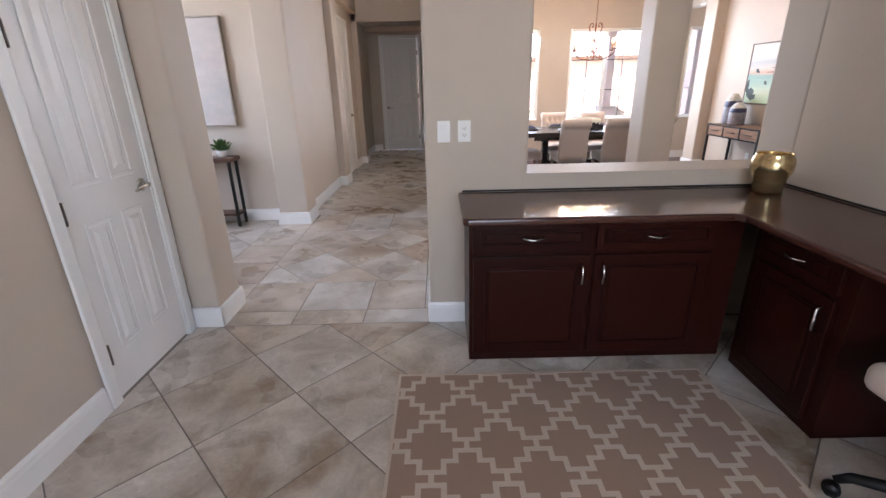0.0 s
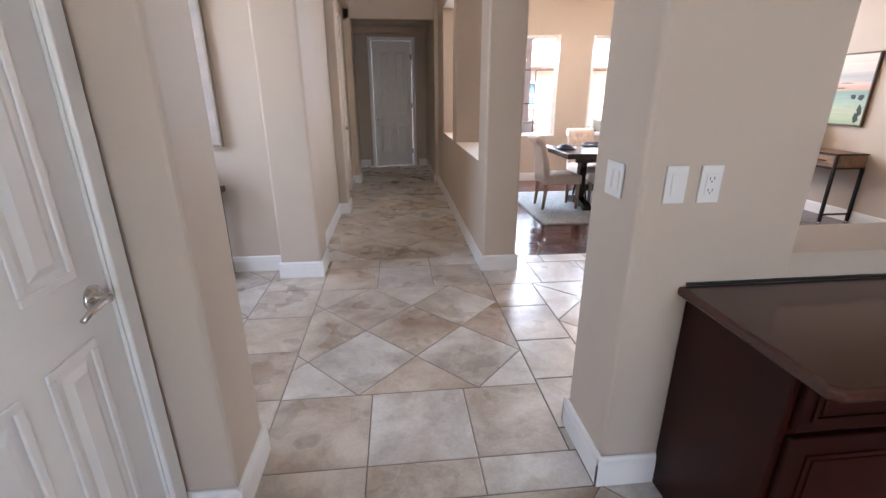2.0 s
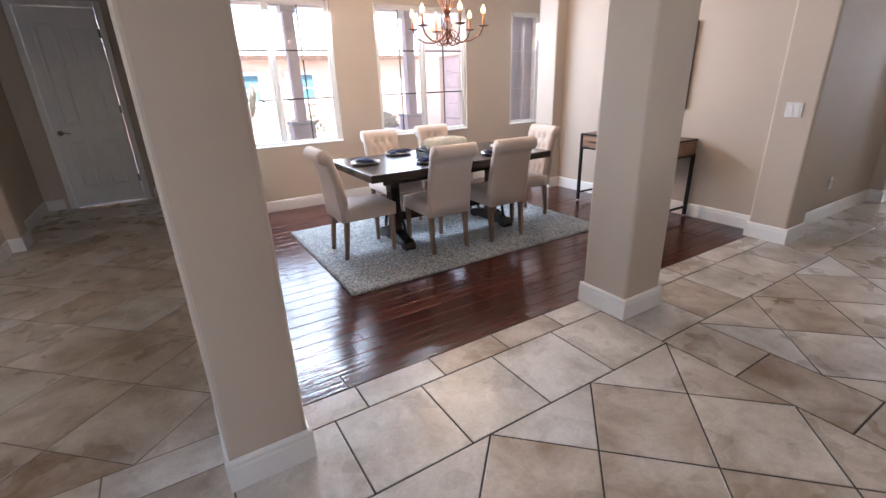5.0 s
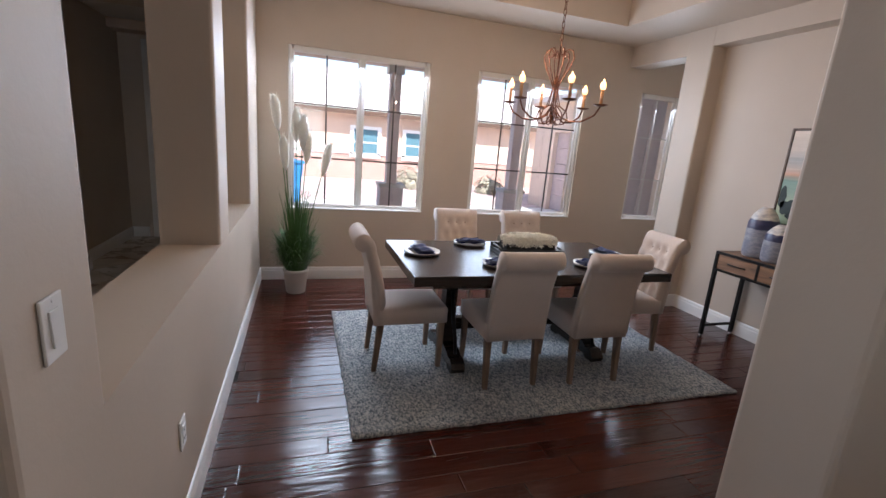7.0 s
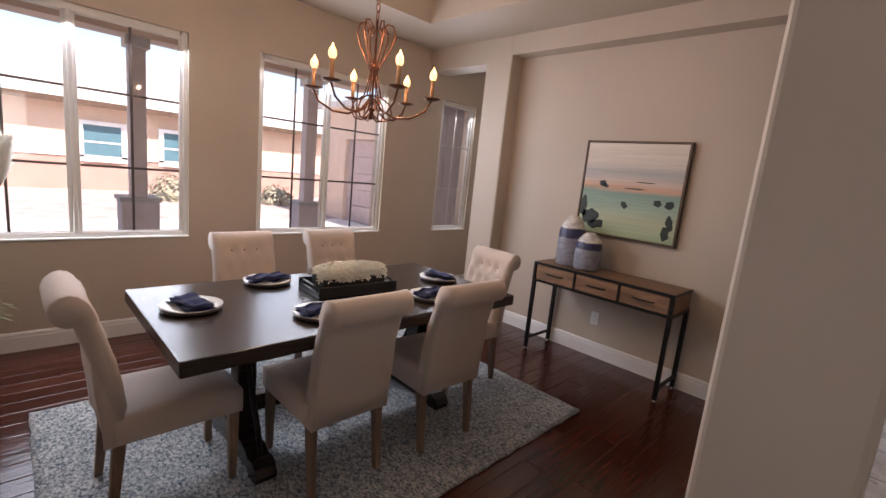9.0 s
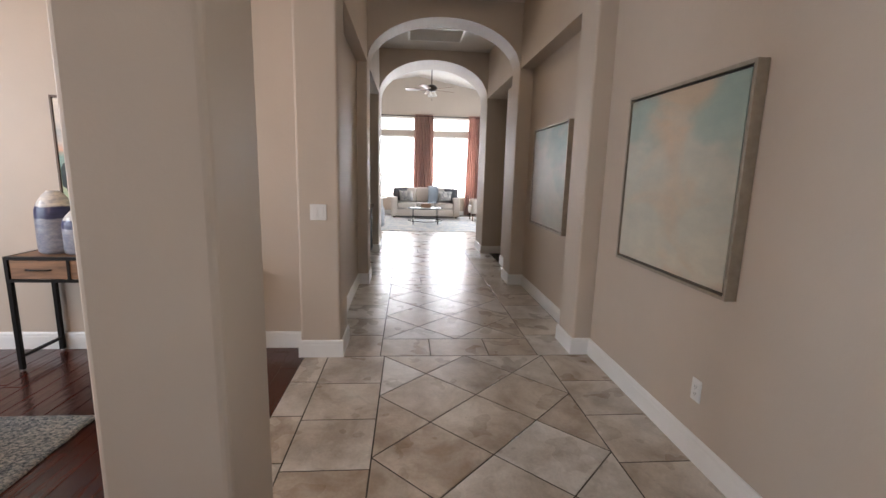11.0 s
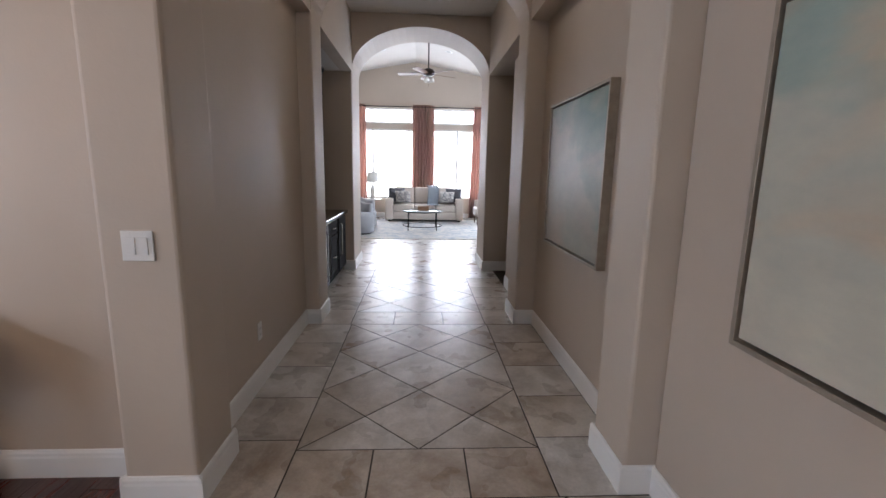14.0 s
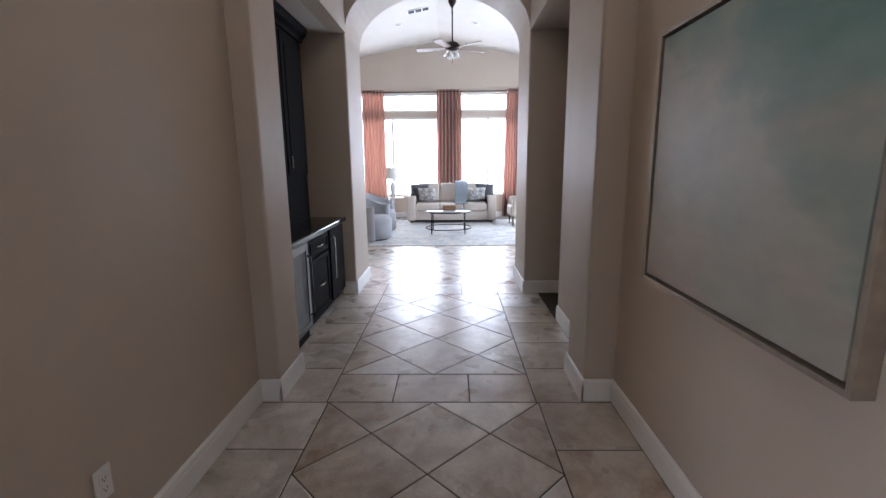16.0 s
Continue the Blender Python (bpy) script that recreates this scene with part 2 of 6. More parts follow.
def merge(*bms):
    out = bmesh.new()
    for b in bms:
        me = bpy.data.meshes.new("tmp")
        b.to_mesh(me)
        b.free()
        out.from_mesh(me)
        bpy.data.meshes.remove(me)
    return out


def moved(bm, m):
    bm.transform(m)
    return bm


def smooth(bm):
    for f in bm.faces:
        f.smooth = True
    return bm


def mesh_of(name, bm, mat):
    bmesh.ops.recalc_face_normals(bm, faces=bm.faces)
    me = bpy.data.meshes.new(name)
    bm.to_mesh(me)
    bm.free()
    me.materials.append(mat)
    return me


def part(name, bm, mat, parent, label=""):
    ob = new(name, mesh_of(name, bm, mat))
    ob.parent = parent
    return tagged(ob, label)


def thing(name, label, category, group="", m=None, kind=""):
    ob = new(name)
    ob.empty_display_size = 0.1
    if m is not None:
        ob.matrix_basis = m
    return tagged(ob, label, category, group, kind)


def solid(name, bm, mat, label="", category="", kind="structure", m=None):
    ob = new(name, mesh_of(name, bm, mat))
    if m is not None:
        ob.matrix_basis = m
    return tagged(ob, label, category, kind=kind)


# ---- large structure ----
def wall(name, *dims, bevel=0.0, label="greige painted drywall wall", mat=None):
    if bevel:
        bm = merge(*[box(*d, bevel=bevel, seg=3, upright=True) for d in dims])
    else:
        bm = boxes(*dims)
    return solid(name, bm, mat or M_WALL, label, "wall")


TOP = 3.35
HEAD = 2.63
# office
wall("wall_office_west", (-1.35, -1.205, -3.0, 1.872, 0, TOP), (-1.35, -1.205, 1.872, 2.548, 2.44, TOP), (-1.35, -1.205, 2.548, 2.6, 0, TOP))
wall("wall_office_south", (-1.35, -0.4, -3.15, -3.0, 0, TOP), (1.6, 2.5, -3.15, -3.0, 0, TOP), (-0.4, 1.6, -3.15, -3.0, 0, 0.8), (-0.4, 1.6, -3.15, -3.0, 2.4, TOP))
wall("wall_office_east", (2.35, 2.5, -3.0, 2.6, 0, TOP))
wall("wall_west_pier", (-3.3, -1.03, 2.6, 2.9, 0, TOP), bevel=0.02)
wall("wall_passthrough", (0.295, 0.868, 2.6, 2.94, 0, TOP), (2.352, 4.64, 2.6, 2.91, 0, TOP), bevel=0.02)
wall("wall_passthrough_apron", (0.855, 2.37, 2.602, 2.90, 0, 0.93), (0.855, 2.37, 2.602, 2.90, 2.42, TOP))
wall("wall_passage_header", (-1.04, 0.305, 2.602, 2.883, 2.63, TOP))
# hall, south side
wall("wall_hall_south", (4.64, 6.83, 2.6, 2.895, 0, TOP), (7.2, 8.2, 2.6, 2.895, 0, TOP))
wall("pilaster_south", (4.64, 4.965, 2.86, 3.05, 0, HEAD + 0.01), bevel=0.018)
wall("header_recess_south", (4.645, 6.84, 2.86, 3.05, HEAD, TOP))
# hall, north side
wall("column_corridor", (0.258, 0.545, 4.815, 5.14, 0, HEAD + 0.01), bevel=0.02, label="square greige drywall column with rounded corners")
wall("column_dining", (2.458, 2.798, 4.808, 5.13, 0, HEAD + 0.01), bevel=0.02, label="square greige drywall column with rounded corners")
wall("column_console", (4.62, 4.95, 4.85, 5.15, 0, HEAD + 0.01), bevel=0.02, label="square greige drywall column with rounded corners")
wall("header_dining", (0.258, 4.96, 4.817, 5.138, HEAD, TOP))
wall("wall_hall_north", (4.95, 6.83, 4.97, 5.15, 0, TOP))
wall("header_recess_north", (4.95, 6.84, 4.85, 4.97, HEAD, TOP))
wall("column_west", (-1.405, -1.085, 4.825, 5.16, 0, HEAD + 0.01), bevel=0.02, label="square greige drywall column with rounded corners")
wall("header_west", (-3.3, -1.085, 4.827, 5.0, HEAD, TOP), (-1.085, 0.258, 4.827, 5.138, HEAD, TOP))
wall("wall_west_niche", (-3.3, -1.405, 5.01, 5.16, 0, HEAD + 0.02))
wall("wall_hall_west", (-3.3, -3.15, 2.9, 3.2, 0, TOP), (-3.3, -3.15, 4.6, 5.0, 0, TOP), (-3.3, -3.15, 3.2, 4.6, 0, 0.85), (-3.3, -3.15, 3.2, 4.6, 2.5, TOP))


def arch(name, x0, x1, y0, y1, spring, rise, top):
    """A wall across the hall with an elliptical arched opening from y0 to y1."""
    half, mid = (y1 - y0) / 2, (y0 + y1) / 2
    curve = [(mid + half * math.cos(a), spring + rise * math.sin(a)) for a in [math.pi * i / 28 for i in range(29)]]
    outline = [(y1 + 0.4, spring), *curve, (y0 - 0.4, spring), (y0 - 0.4, top), (y1 + 0.4, top)]
    bm = extrude(outline, x1 - x0, "x", x0)
    bmesh.ops.triangulate(bm, faces=[f for f in bm.faces if len(f.verts) > 4])
    return solid(name, bm, M_WALL, "arched greige drywall opening across the hall", "arch")


arch("arch_hall", 6.832, 7.2, 3.065, 4.85, HEAD, 0.52, TOP)
wall("pier_arch_hall_south", (6.832, 7.2, 2.6, 3.066, 0, HEAD), bevel=0.018)
wall("pier_arch_hall_north", (6.832, 7.2, 4.849, 5.3, 0, HEAD), bevel=0.018)
arch("arch_living", 9.04, 9.75, 3.06, 4.86, HEAD, 0.57, TOP)
wall("pier_arch_living_south", (9.04, 9.75, 2.4, 3.061, 0, HEAD), bevel=0.018)
wall("pier_arch_living_north", (9.04, 9.75, 4.859, 5.6, 0, HEAD), bevel=0.018)
wall("header_bar", (7.19, 9.05, 4.852, 5.0, HEAD, TOP))
wall("wall_bar_back", (7.1, 9.2, 5.6, 5.75, 0, TOP))
wall("wall_bar_side", (7.08, 7.198, 5.29, 5.6, 0, TOP))
wall("ceiling_bar", (7.19, 9.05, 5.0, 5.6, HEAD, HEAD + 0.1), mat=M_CEIL)
wall("header_south_hall", (7.19, 9.05, 2.87, 3.06, HEAD, TOP), (8.2, 9.05, 2.6, 2.87, HEAD, TOP))
wall("wall_south_hall", (8.05, 8.2, 0.3, 2.6, 0, TOP), (9.2, 9.35, 0.3, 2.42, 0, TOP), (8.05, 9.35, 0.15, 0.3, 0, TOP))
# corridor and half wall
wall("half_wall", (0.258, 0.545, 5.12, 8.80, 0, 0.887), label="greige drywall half wall with a smooth ledge")
wall("half_wall_pier", (0.259, 0.544, 6.62, 6.92, 0.88, 2.6), (0.259, 0.544, 8.08, 8.80, 0.88, 2.6), bevel=0.018)
wall("half_wall_header", (0.258, 0.545, 5.13, 8.80, 2.52, TOP))
wall("wall_corridor_east", (0.20, 0.50, 8.80, 10.75, 0, TOP))
wall("wall_corridor_west", (-1.35, -1.17, 5.16, 7.45, 0, TOP), (-1.35, -1.17, 8.35, 10.75, 0, TOP), (-1.35, -1.17, 7.45, 8.35, 2.44, TOP))
wall("pilaster_corridor", (-1.18, -1.065, 6.87, 7.2, 0, HEAD + 0.01), (-1.18, -1.065, 8.9, 9.2, 0, HEAD + 0.01), bevel=0.016)
wall("header_corridor", (-1.18, 0.26, 8.9, 9.2, 2.5, TOP), (-1.18, -1.066, 5.16, 8.9, HEAD, TOP))
wall("wall_corridor_end", (-1.35, -0.90, 10.75, 10.9, 0, TOP), (-0.04, 0.5, 10.75, 10.9, 0, TOP), (-0.90, -0.04, 10.75, 10.9, 2.42, TOP))
# dining room
W1, W2, W3 = (0.82, 2.21), (2.745, 4.085), (4.875, 5.46)
SILL, WTOP = 0.75, 2.30
YN = 8.80
wall("wall_dining_north", (0.5, W1[0], YN, 9.0, 0, TOP), (W1[1], W2[0], YN, 9.0, 0, TOP), (W2[1], W3[0], YN, 9.0, 0, TOP), (W3[1], 6.2, YN, 9.0, 0, TOP),
     *[(a, b, YN, 9.0, 0, SILL) for a, b in (W1, W2, W3)], *[(a, b, YN, 9.0, WTOP, TOP) for a, b in (W1, W2, W3)])
wall("wall_dining_east", (4.81, 4.96, 5.12, 7.67, 0, TOP))
wall("header_dining_east", (4.645, 4.812, 5.12, 7.67, 2.61, TOP), (4.645, 4.9, 7.97, YN, 2.56, TOP))
wall("pilaster_dining", (4.645, 4.95, 7.665, 7.985, 0, TOP), bevel=0.018)
wall("wall_alcove_east", (6.05, 6.2, 7.6, YN, 0, TOP), (4.95, 6.2, 7.5, 7.66, 0, TOP))
wall("ceiling_soffit", (0.545, 4.645, 5.138, 5.78, 2.785, TOP), (0.545, 4.645, 8.16, YN, 2.785, TOP), (0.545, 1.17, 5.78, 8.16, 2.785, TOP), (4.03, 4.645, 5.78, 8.16, 2.785, TOP), label="dropped soffit round the tray ceiling", mat=M_WALL)
solid("ceiling_dining", boxes((1.17, 4.03, 5.78, 8.16, 3.06, 3.2)), M_CEIL, "cream tray ceiling of the dining room", "ceiling")
solid("ceiling_alcove", boxes((4.645, 6.2, 7.5, 9.0, 2.9, 3.0)), M_CEIL, "cream alcove ceiling", "ceiling")
solid("ceiling_hall", boxes((-3.3, 9.75, 2.6, 5.75, TOP, TOP + 0.15), (7.9, 9.4, 0.1, 2.6, TOP, TOP + 0.15)), M_CEIL, "cream hall ceiling", "ceiling")
solid("ceiling_corridor", boxes((-1.35, 0.56, 5.75, 9.05, TOP, TOP + 0.15), (-1.2, 0.25, 9.15, 10.8, 2.6, 2.75)), M_CEIL, "cream corridor ceiling", "ceiling")
solid("ceiling_office", boxes((-1.35, 2.5, -3.15, 2.62, 2.75, 2.9)), M_CEIL, "cream office ceiling", "ceiling")
# living room
XE = 16.0
LW = ((4.15, 6.5), (2.15, 3.65))
wall("wall_living_east", (XE, XE + 0.18, -0.2, 2.15, 0, 4.6), (XE, XE + 0.18, 3.65, 4.15, 0, 4.6), (XE, XE + 0.18, 6.5, 8.4, 0, 4.6),
     *[(XE, XE + 0.18, a, b, 0, 0.55) for a, b in LW], *[(XE, XE + 0.18, a, b, 3.10, 4.6) for a, b in LW], *[(XE, XE + 0.18, a, b, 2.52, 2.66) for a, b in LW])
wall("wall_living_side", (9.75, XE, -0.2, -0.05, 0, 3.7), (9.75, XE, 8.25, 8.4, 0, 3.7))
wall("wall_living_west", (9.60, 9.75, -0.2, 2.42, 0, 4.6), (9.60, 9.75, 5.58, 8.4, 0, 4.6), (9.60, 9.75, 2.3, 5.7, TOP - 0.02, 4.6))
bm = bmesh.new()
for y0, y1, z0, z1 in ((-0.2, 4.1, 3.55, 4.33), (4.1, 8.4, 4.33, 3.55)):
    vs = [bm.verts.new(p) for p in ((9.6, y0, z0), (XE + 0.2, y0, z0), (XE + 0.2, y1, z1), (9.6, y1, z1), (9.6, y0, z0 + 0.15), (XE + 0.2, y0, z0 + 0.15), (XE + 0.2, y1, z1 + 0.15), (9.6, y1, z1 + 0.15))]
    for q in ((0, 1, 2, 3), (7, 6, 5, 4), (0, 4, 5, 1), (1, 5, 6, 2), (2, 6, 7, 3), (3, 7, 4, 0)):
        bm.faces.new([vs[i] for i in q])
solid("ceiling_living", bm, M_CEIL, "cream vaulted living room ceiling", "ceiling")
# unseen slab added above the ceilings to keep out sun and sky
solid("roof", boxes((-3.4, 9.7, -3.2, 9.0, 3.6, 3.75)), M_CEIL, "unseen flat slab over the house, added to block the sun", "roof")


# baseboards: a board with a stepped, rounded top
def baseboard(name, *runs):
    """Each run is (x0, y0, x1, y1, side): the board stands on that side of the line, +1 to its left."""
    bms = []
    for x0, y0, x1, y1, side in runs:
        a, b = Vector((x0, y0)), Vector((x1, y1))
        d = (b - a).normalized()
        nrm = Vector((-d.y, d.x)) * side
        bm = bmesh.new()
        prof = ((0, 0), (0.015, 0), (0.015, 0.095), (0.012, 0.105), (0.0125, 0.118), (0.007, 0.130), (0.0, 0.133))
        rows = []
        for p, ext in ((a, -0.0), (b, 0.0)):
            rows.append([bm.verts.new((p.x + nrm.x * o, p.y + nrm.y * o, h)) for o, h in prof])
        for i in range(len(prof) - 1):
            bm.faces.new((rows[0][i], rows[1][i], rows[1][i + 1], rows[0][i + 1]))
        bm.faces.new(rows[0][::-1]), bm.faces.new(rows[1])
        bms.append(bm)
    return solid(name, merge(*bms), M_WHITE, "white moulded baseboard", "baseboard")


def ring(x0, x1, y0, y1):
    o = 0.0155
    return [(x0 - o, y0, x1 + o, y0, -1), (x1, y0 - o, x1, y1 + o, -1), (x1 + o, y1, x0 - o, y1, -1), (x0, y1 + o, x0, y0 - o, -1)]


baseboard("baseboard_office", (-1.205, 1.815, -1.205, -3.0, 1), (-1.205, 2.598, -1.015, 2.598, -1), (-1.03, 2.585, -1.03, 2.915, -1), (0.28, 2.598, 0.51, 2.598, -1), (0.295, 2.955, 0.295, 2.585, -1), (2.35, 1.5, 2.35, -3.0, -1))
baseboard("baseboard_hall", (0.28, 2.941, 0.865, 2.941, 1), (0.865, 2.901, 2.36, 2.901, 1), (2.345, 2.911, 4.64, 2.911, 1), (4.639, 2.87, 4.639, 3.065, 1), (4.625, 3.051, 4.98, 3.051, 1), (4.966, 3.065, 4.966, 2.87, 1), (4.965, 2.896, 6.83, 2.896, 1),
          (6.831, 2.896, 6.831, 3.08, 1), (6.816, 3.067, 7.215, 3.067, 1), (7.201, 3.08, 7.201, 2.86, 1), (7.2, 2.896, 8.2, 2.896, 1), (8.201, 2.87, 8.201, 0.3, 1), (9.199, 0.3, 9.199, 2.4, 1),
          (9.2, 2.399, 9.04, 2.399, 1), (9.039, 2.4, 9.039, 3.076, 1), (9.025, 3.062, 9.765, 3.062, 1), (9.751, 3.076, 9.751, 2.4, 1),
          (4.95, 4.969, 6.83, 4.969, -1), (6.831, 4.969, 6.831, 4.834, -1), (6.816, 4.848, 7.215, 4.848, -1), (9.039, 5.0, 9.039, 4.845, -1), (9.025, 4.858, 9.765, 4.858, -1), (9.751, 4.845, 9.751, 5.6, -1), (-1.03, 2.901, -3.15, 2.901, -1))
baseboard("baseboard_column", *ring(0.258, 0.545, 4.815, 5.14), *ring(2.458, 2.798, 4.808, 5.13), *ring(4.62, 4.95, 4.85, 5.15), *ring(-1.405, -1.085, 4.825, 5.16))
baseboard("baseboard_corridor", (0.257, 5.14, 0.257, 8.8, 1), (-1.169, 5.16, -1.169, 6.87, -1), (-1.18, 6.869, -1.05, 6.869, -1), (-1.064, 6.855, -1.064, 7.215, -1), (-1.169, 7.2, -1.169, 7.40, -1), (-1.169, 8.40, -1.169, 8.9, -1), (-1.18, 8.899, -1.05, 8.899, -1), (-1.064, 8.885, -1.064, 9.215, -1), (-1.169, 9.2, -1.169, 10.75, -1), (0.199, 8.8, 0.199, 10.75, 1), (-1.17, 10.749, -0.97, 10.749, -1), (0.03, 10.749, 0.2, 10.749, -1), (-3.15, 5.009, -1.405, 5.009, -1))
baseboard("baseboard_dining", (0.546, 8.8, 0.546, 5.14, 1), (0.546, 8.799, 6.05, 8.799, -1), (4.809, 5.125, 4.809, 7.66, 1), (4.644, 7.65, 4.644, 8.0, 1), (4.63, 7.664, 4.82, 7.664, -1), (4.63, 7.986, 4.95, 7.986, 1))
baseboard("baseboard_living", (XE - 0.001, -0.05, XE - 0.001, 8.25, 1))


# windows
def window(name, x0, x1, z0, z1, cols, label):
    """A white two-sash window in the north wall with dark flat grids and a sill."""
    w = thing(name, label, "window", kind="structure")
    y0, y1 = 8.825, 8.885
    part("window_frame", boxes((x0, x0 + 0.032, y0, y1, z0, z1), (x1 - 0.032, x1, y0, y1, z0, z1), (x0 + 0.05, x1 - 0.05, y0, y1, z1 - 0.05, z1), (x0 + 0.05, x1 - 0.032, y0, y1, z0, z0 + 0.05), bevel=0.006), M_VINYL, w)
    part("window_sill", box(x0, x1, YN - 0.014, 8.825, z0, z0 + 0.016, 0.006), M_WHITE, w)
    cells = [x0 + 0.032 + (x1 - x0 - 0.064) * i / cols for i in range(cols + 1)]
    if cols > 1:
        for c in cells[1:-1]:
            part("mullion", box(c - 0.014, c + 0.014, y0 - 0.004, y1 - 0.004, z0 + 0.032, z1 - 0.032, 0.006), M_VINYL, w)
    for a, b in zip(cells, cells[1:]):
        if cols > 1:
            a, b = a + (0.014 if a != cells[0] else 0), b - (0.014 if b != cells[-1] else 0)
        part("sash", boxes((a, a + 0.022, y0 + 0.012, y1 - 0.012, z0 + 0.032, z1 - 0.032), (b - 0.022, b, y0 + 0.012, y1 - 0.012, z0 + 0.032, z1 - 0.032), (a + 0.022, b - 0.022, y0 + 0.012, y1 - 0.012, z0 + 0.032, z0 + 0.054), (a + 0.022, b - 0.022, y0 + 0.012, y1 - 0.012, z1 - 0.054, z1 - 0.032), bevel=0.004), M_VINYL, w)
        pane = part("pane", box(a + 0.020, b - 0.020, 8.858, 8.864, z0 + 0.052, z1 - 0.052), M_GLASS, w)
        pane.visible_shadow = False
        mid = (a + b) / 2
        part("grid", boxes((mid - 0.008, mid + 0.008, 8.850, 8.857, z0 + 0.05, z1 - 0.05)), M_GRID if cols > 1 else M_VINYL, w)
        for f in (1 / 3, 2 / 3):
            zz = z0 + (z1 - z0) * f
            part("grid", boxes((a + 0.02, b - 0.02, 8.845, 8.850, zz - 0.008, zz + 0.008)), M_GRID if cols > 1 else M_VINYL, w)
    return w


window("window_1", *W1, SILL, WTOP, 2, "white vinyl sliding window with dark grids over a painted sill")
window("window_2", *W2, SILL, WTOP, 2, "white vinyl sliding window with dark grids over a painted sill")
window("window_3", *W3, SILL, WTOP, 1, "narrow white sidelight window with white grids in the alcove")


# doors
def panel_door(name, label, width, height, m, panels, knob_side=1, hinges=(), handle="lever"):
    """A moulded door in the plane y = 0 facing -y, hung from x = 0 to width, with its casing."""
    d = thing(name, label, "door", kind="structure", m=m)
    bm = boxes((0, width, 0.0, 0.036, 0.012, height))
    leaf = part("door_leaf", bm, M_DOOR, d)
    for px0, px1, pz0, pz1 in panels:
        bev = 0.022
        frame_bm = bmesh.new()
        for (ax0, ax1, az0, az1) in ((px0, px1, pz0, pz0 + bev), (px0, px1, pz1 - bev, pz1), (px0, px0 + bev, pz0 + bev, pz1 - bev), (px1 - bev, px1, pz0 + bev, pz1 - bev)):
            bm_box(frame_bm, ax0, ax1, -0.007, 0.0, az0, az1)
        bmesh.ops.bevel(frame_bm, geom=list(frame_bm.edges), offset=0.0034, segments=2, profile=0.5, affect="EDGES")
        part("panel_moulding", frame_bm, M_DOOR, leaf)
        pb = bmesh.new()
        i = 0.04
        outer = [(px0 + i, pz0 + i), (px1 - i, pz0 + i), (px1 - i, pz1 - i), (px0 + i, pz1 - i)]
        inner = [(px0 + i + 0.02, pz0 + i + 0.02), (px1 - i - 0.02, pz0 + i + 0.02), (px1 - i - 0.02, pz1 - i - 0.02), (px0 + i + 0.02, pz1 - i - 0.02)]
        a = [pb.verts.new((u, 0.0, v)) for u, v in outer]
        b = [pb.verts.new((u, -0.009, v)) for u, v in inner]
        for k in range(4):
            pb.faces.new((a[k], a[(k + 1) % 4], b[(k + 1) % 4], b[k]))
        pb.faces.new(b)
        part("raised_panel", pb, M_DOOR, leaf)
    c, t = 0.065, 0.016
    part("casing", boxes((-c - 0.008, -0.008, -0.022, -0.022 + t, 0, height + c + 0.008), (width + 0.008, width + c + 0.008, -0.022, -0.022 + t, 0, height + c + 0.008), (-0.008, width + 0.008, -0.022, -0.022 + t, height + 0.008, height + c + 0.008), bevel=0.005), M_WHITE, d)
    part("jamb", boxes((-0.03, -0.004, -0.006, 0.10, 0, height + 0.03), (width + 0.004, width + 0.03, -0.006, 0.10, 0, height + 0.03), (-0.004, width + 0.004, -0.006, 0.10, height + 0.004, height + 0.03)), M_WHITE, d)
    for z in hinges:
        hx = 0.0 if knob_side > 0 else width
        part("hinge", merge(lathe([(0.009, -0.05), (0.009, 0.05)], 10, at=(hx, -0.012, z)), boxes((hx - 0.02, hx + 0.02, -0.008, -0.001, z - 0.048, z + 0.048))), M_HINGE, leaf, "dark metal hinge")
    kx = width - 0.065 if knob_side > 0 else 0.065
    h = part("handle", merge(moved(lathe([(0.0, 0), (0.033, 0.0), (0.033, 0.006), (0.024, 0.012), (0.012, 0.016), (0.011, 0.045), (0.0, 0.046)], 20), Matrix.Translation((kx, 0, 0.95)) @ pose(0, 0, 0, 90)),
                             tube([(kx, -0.04, 0.95), (kx - 0.03 * knob_side, -0.045, 0.953), (kx - 0.075 * knob_side, -0.043, 0.948), (kx - 0.105 * knob_side, -0.04, 0.938)], [0.011, 0.010, 0.008, 0.007], 10)), M_NICKEL, leaf, "polished chrome lever handle")
    return d


six = lambda w, h: [(0.10, w / 2 - 0.035, 0.22, 0.86), (w / 2 + 0.035, w - 0.10, 0.22, 0.86), (0.10, w / 2 - 0.035, 1.02, h - 0.16), (w / 2 + 0.035, w - 0.10, 1.02, h - 0.16)]
panel_door("door_1", "white four-panel closet door with chrome lever and dark hinges", 0.605, 2.42, pose(-1.207, 1.895, 0, 0, 0, 90), six(0.605, 2.42), 1, (0.25, 0.935, 1.62, 2.2))
panel_door("door_2", "white panel door at the end of the corridor", 0.76, 2.38, pose(-0.85, 10.752, 0), six(0.76, 2.38), -1, (0.3, 1.2, 2.1))
panel_door("door_3", "white panel door standing in the corridor wall", 0.80, 2.38, pose(-1.172, 7.5, 0, 0, 0, 90), six(0.80, 2.38), 1)


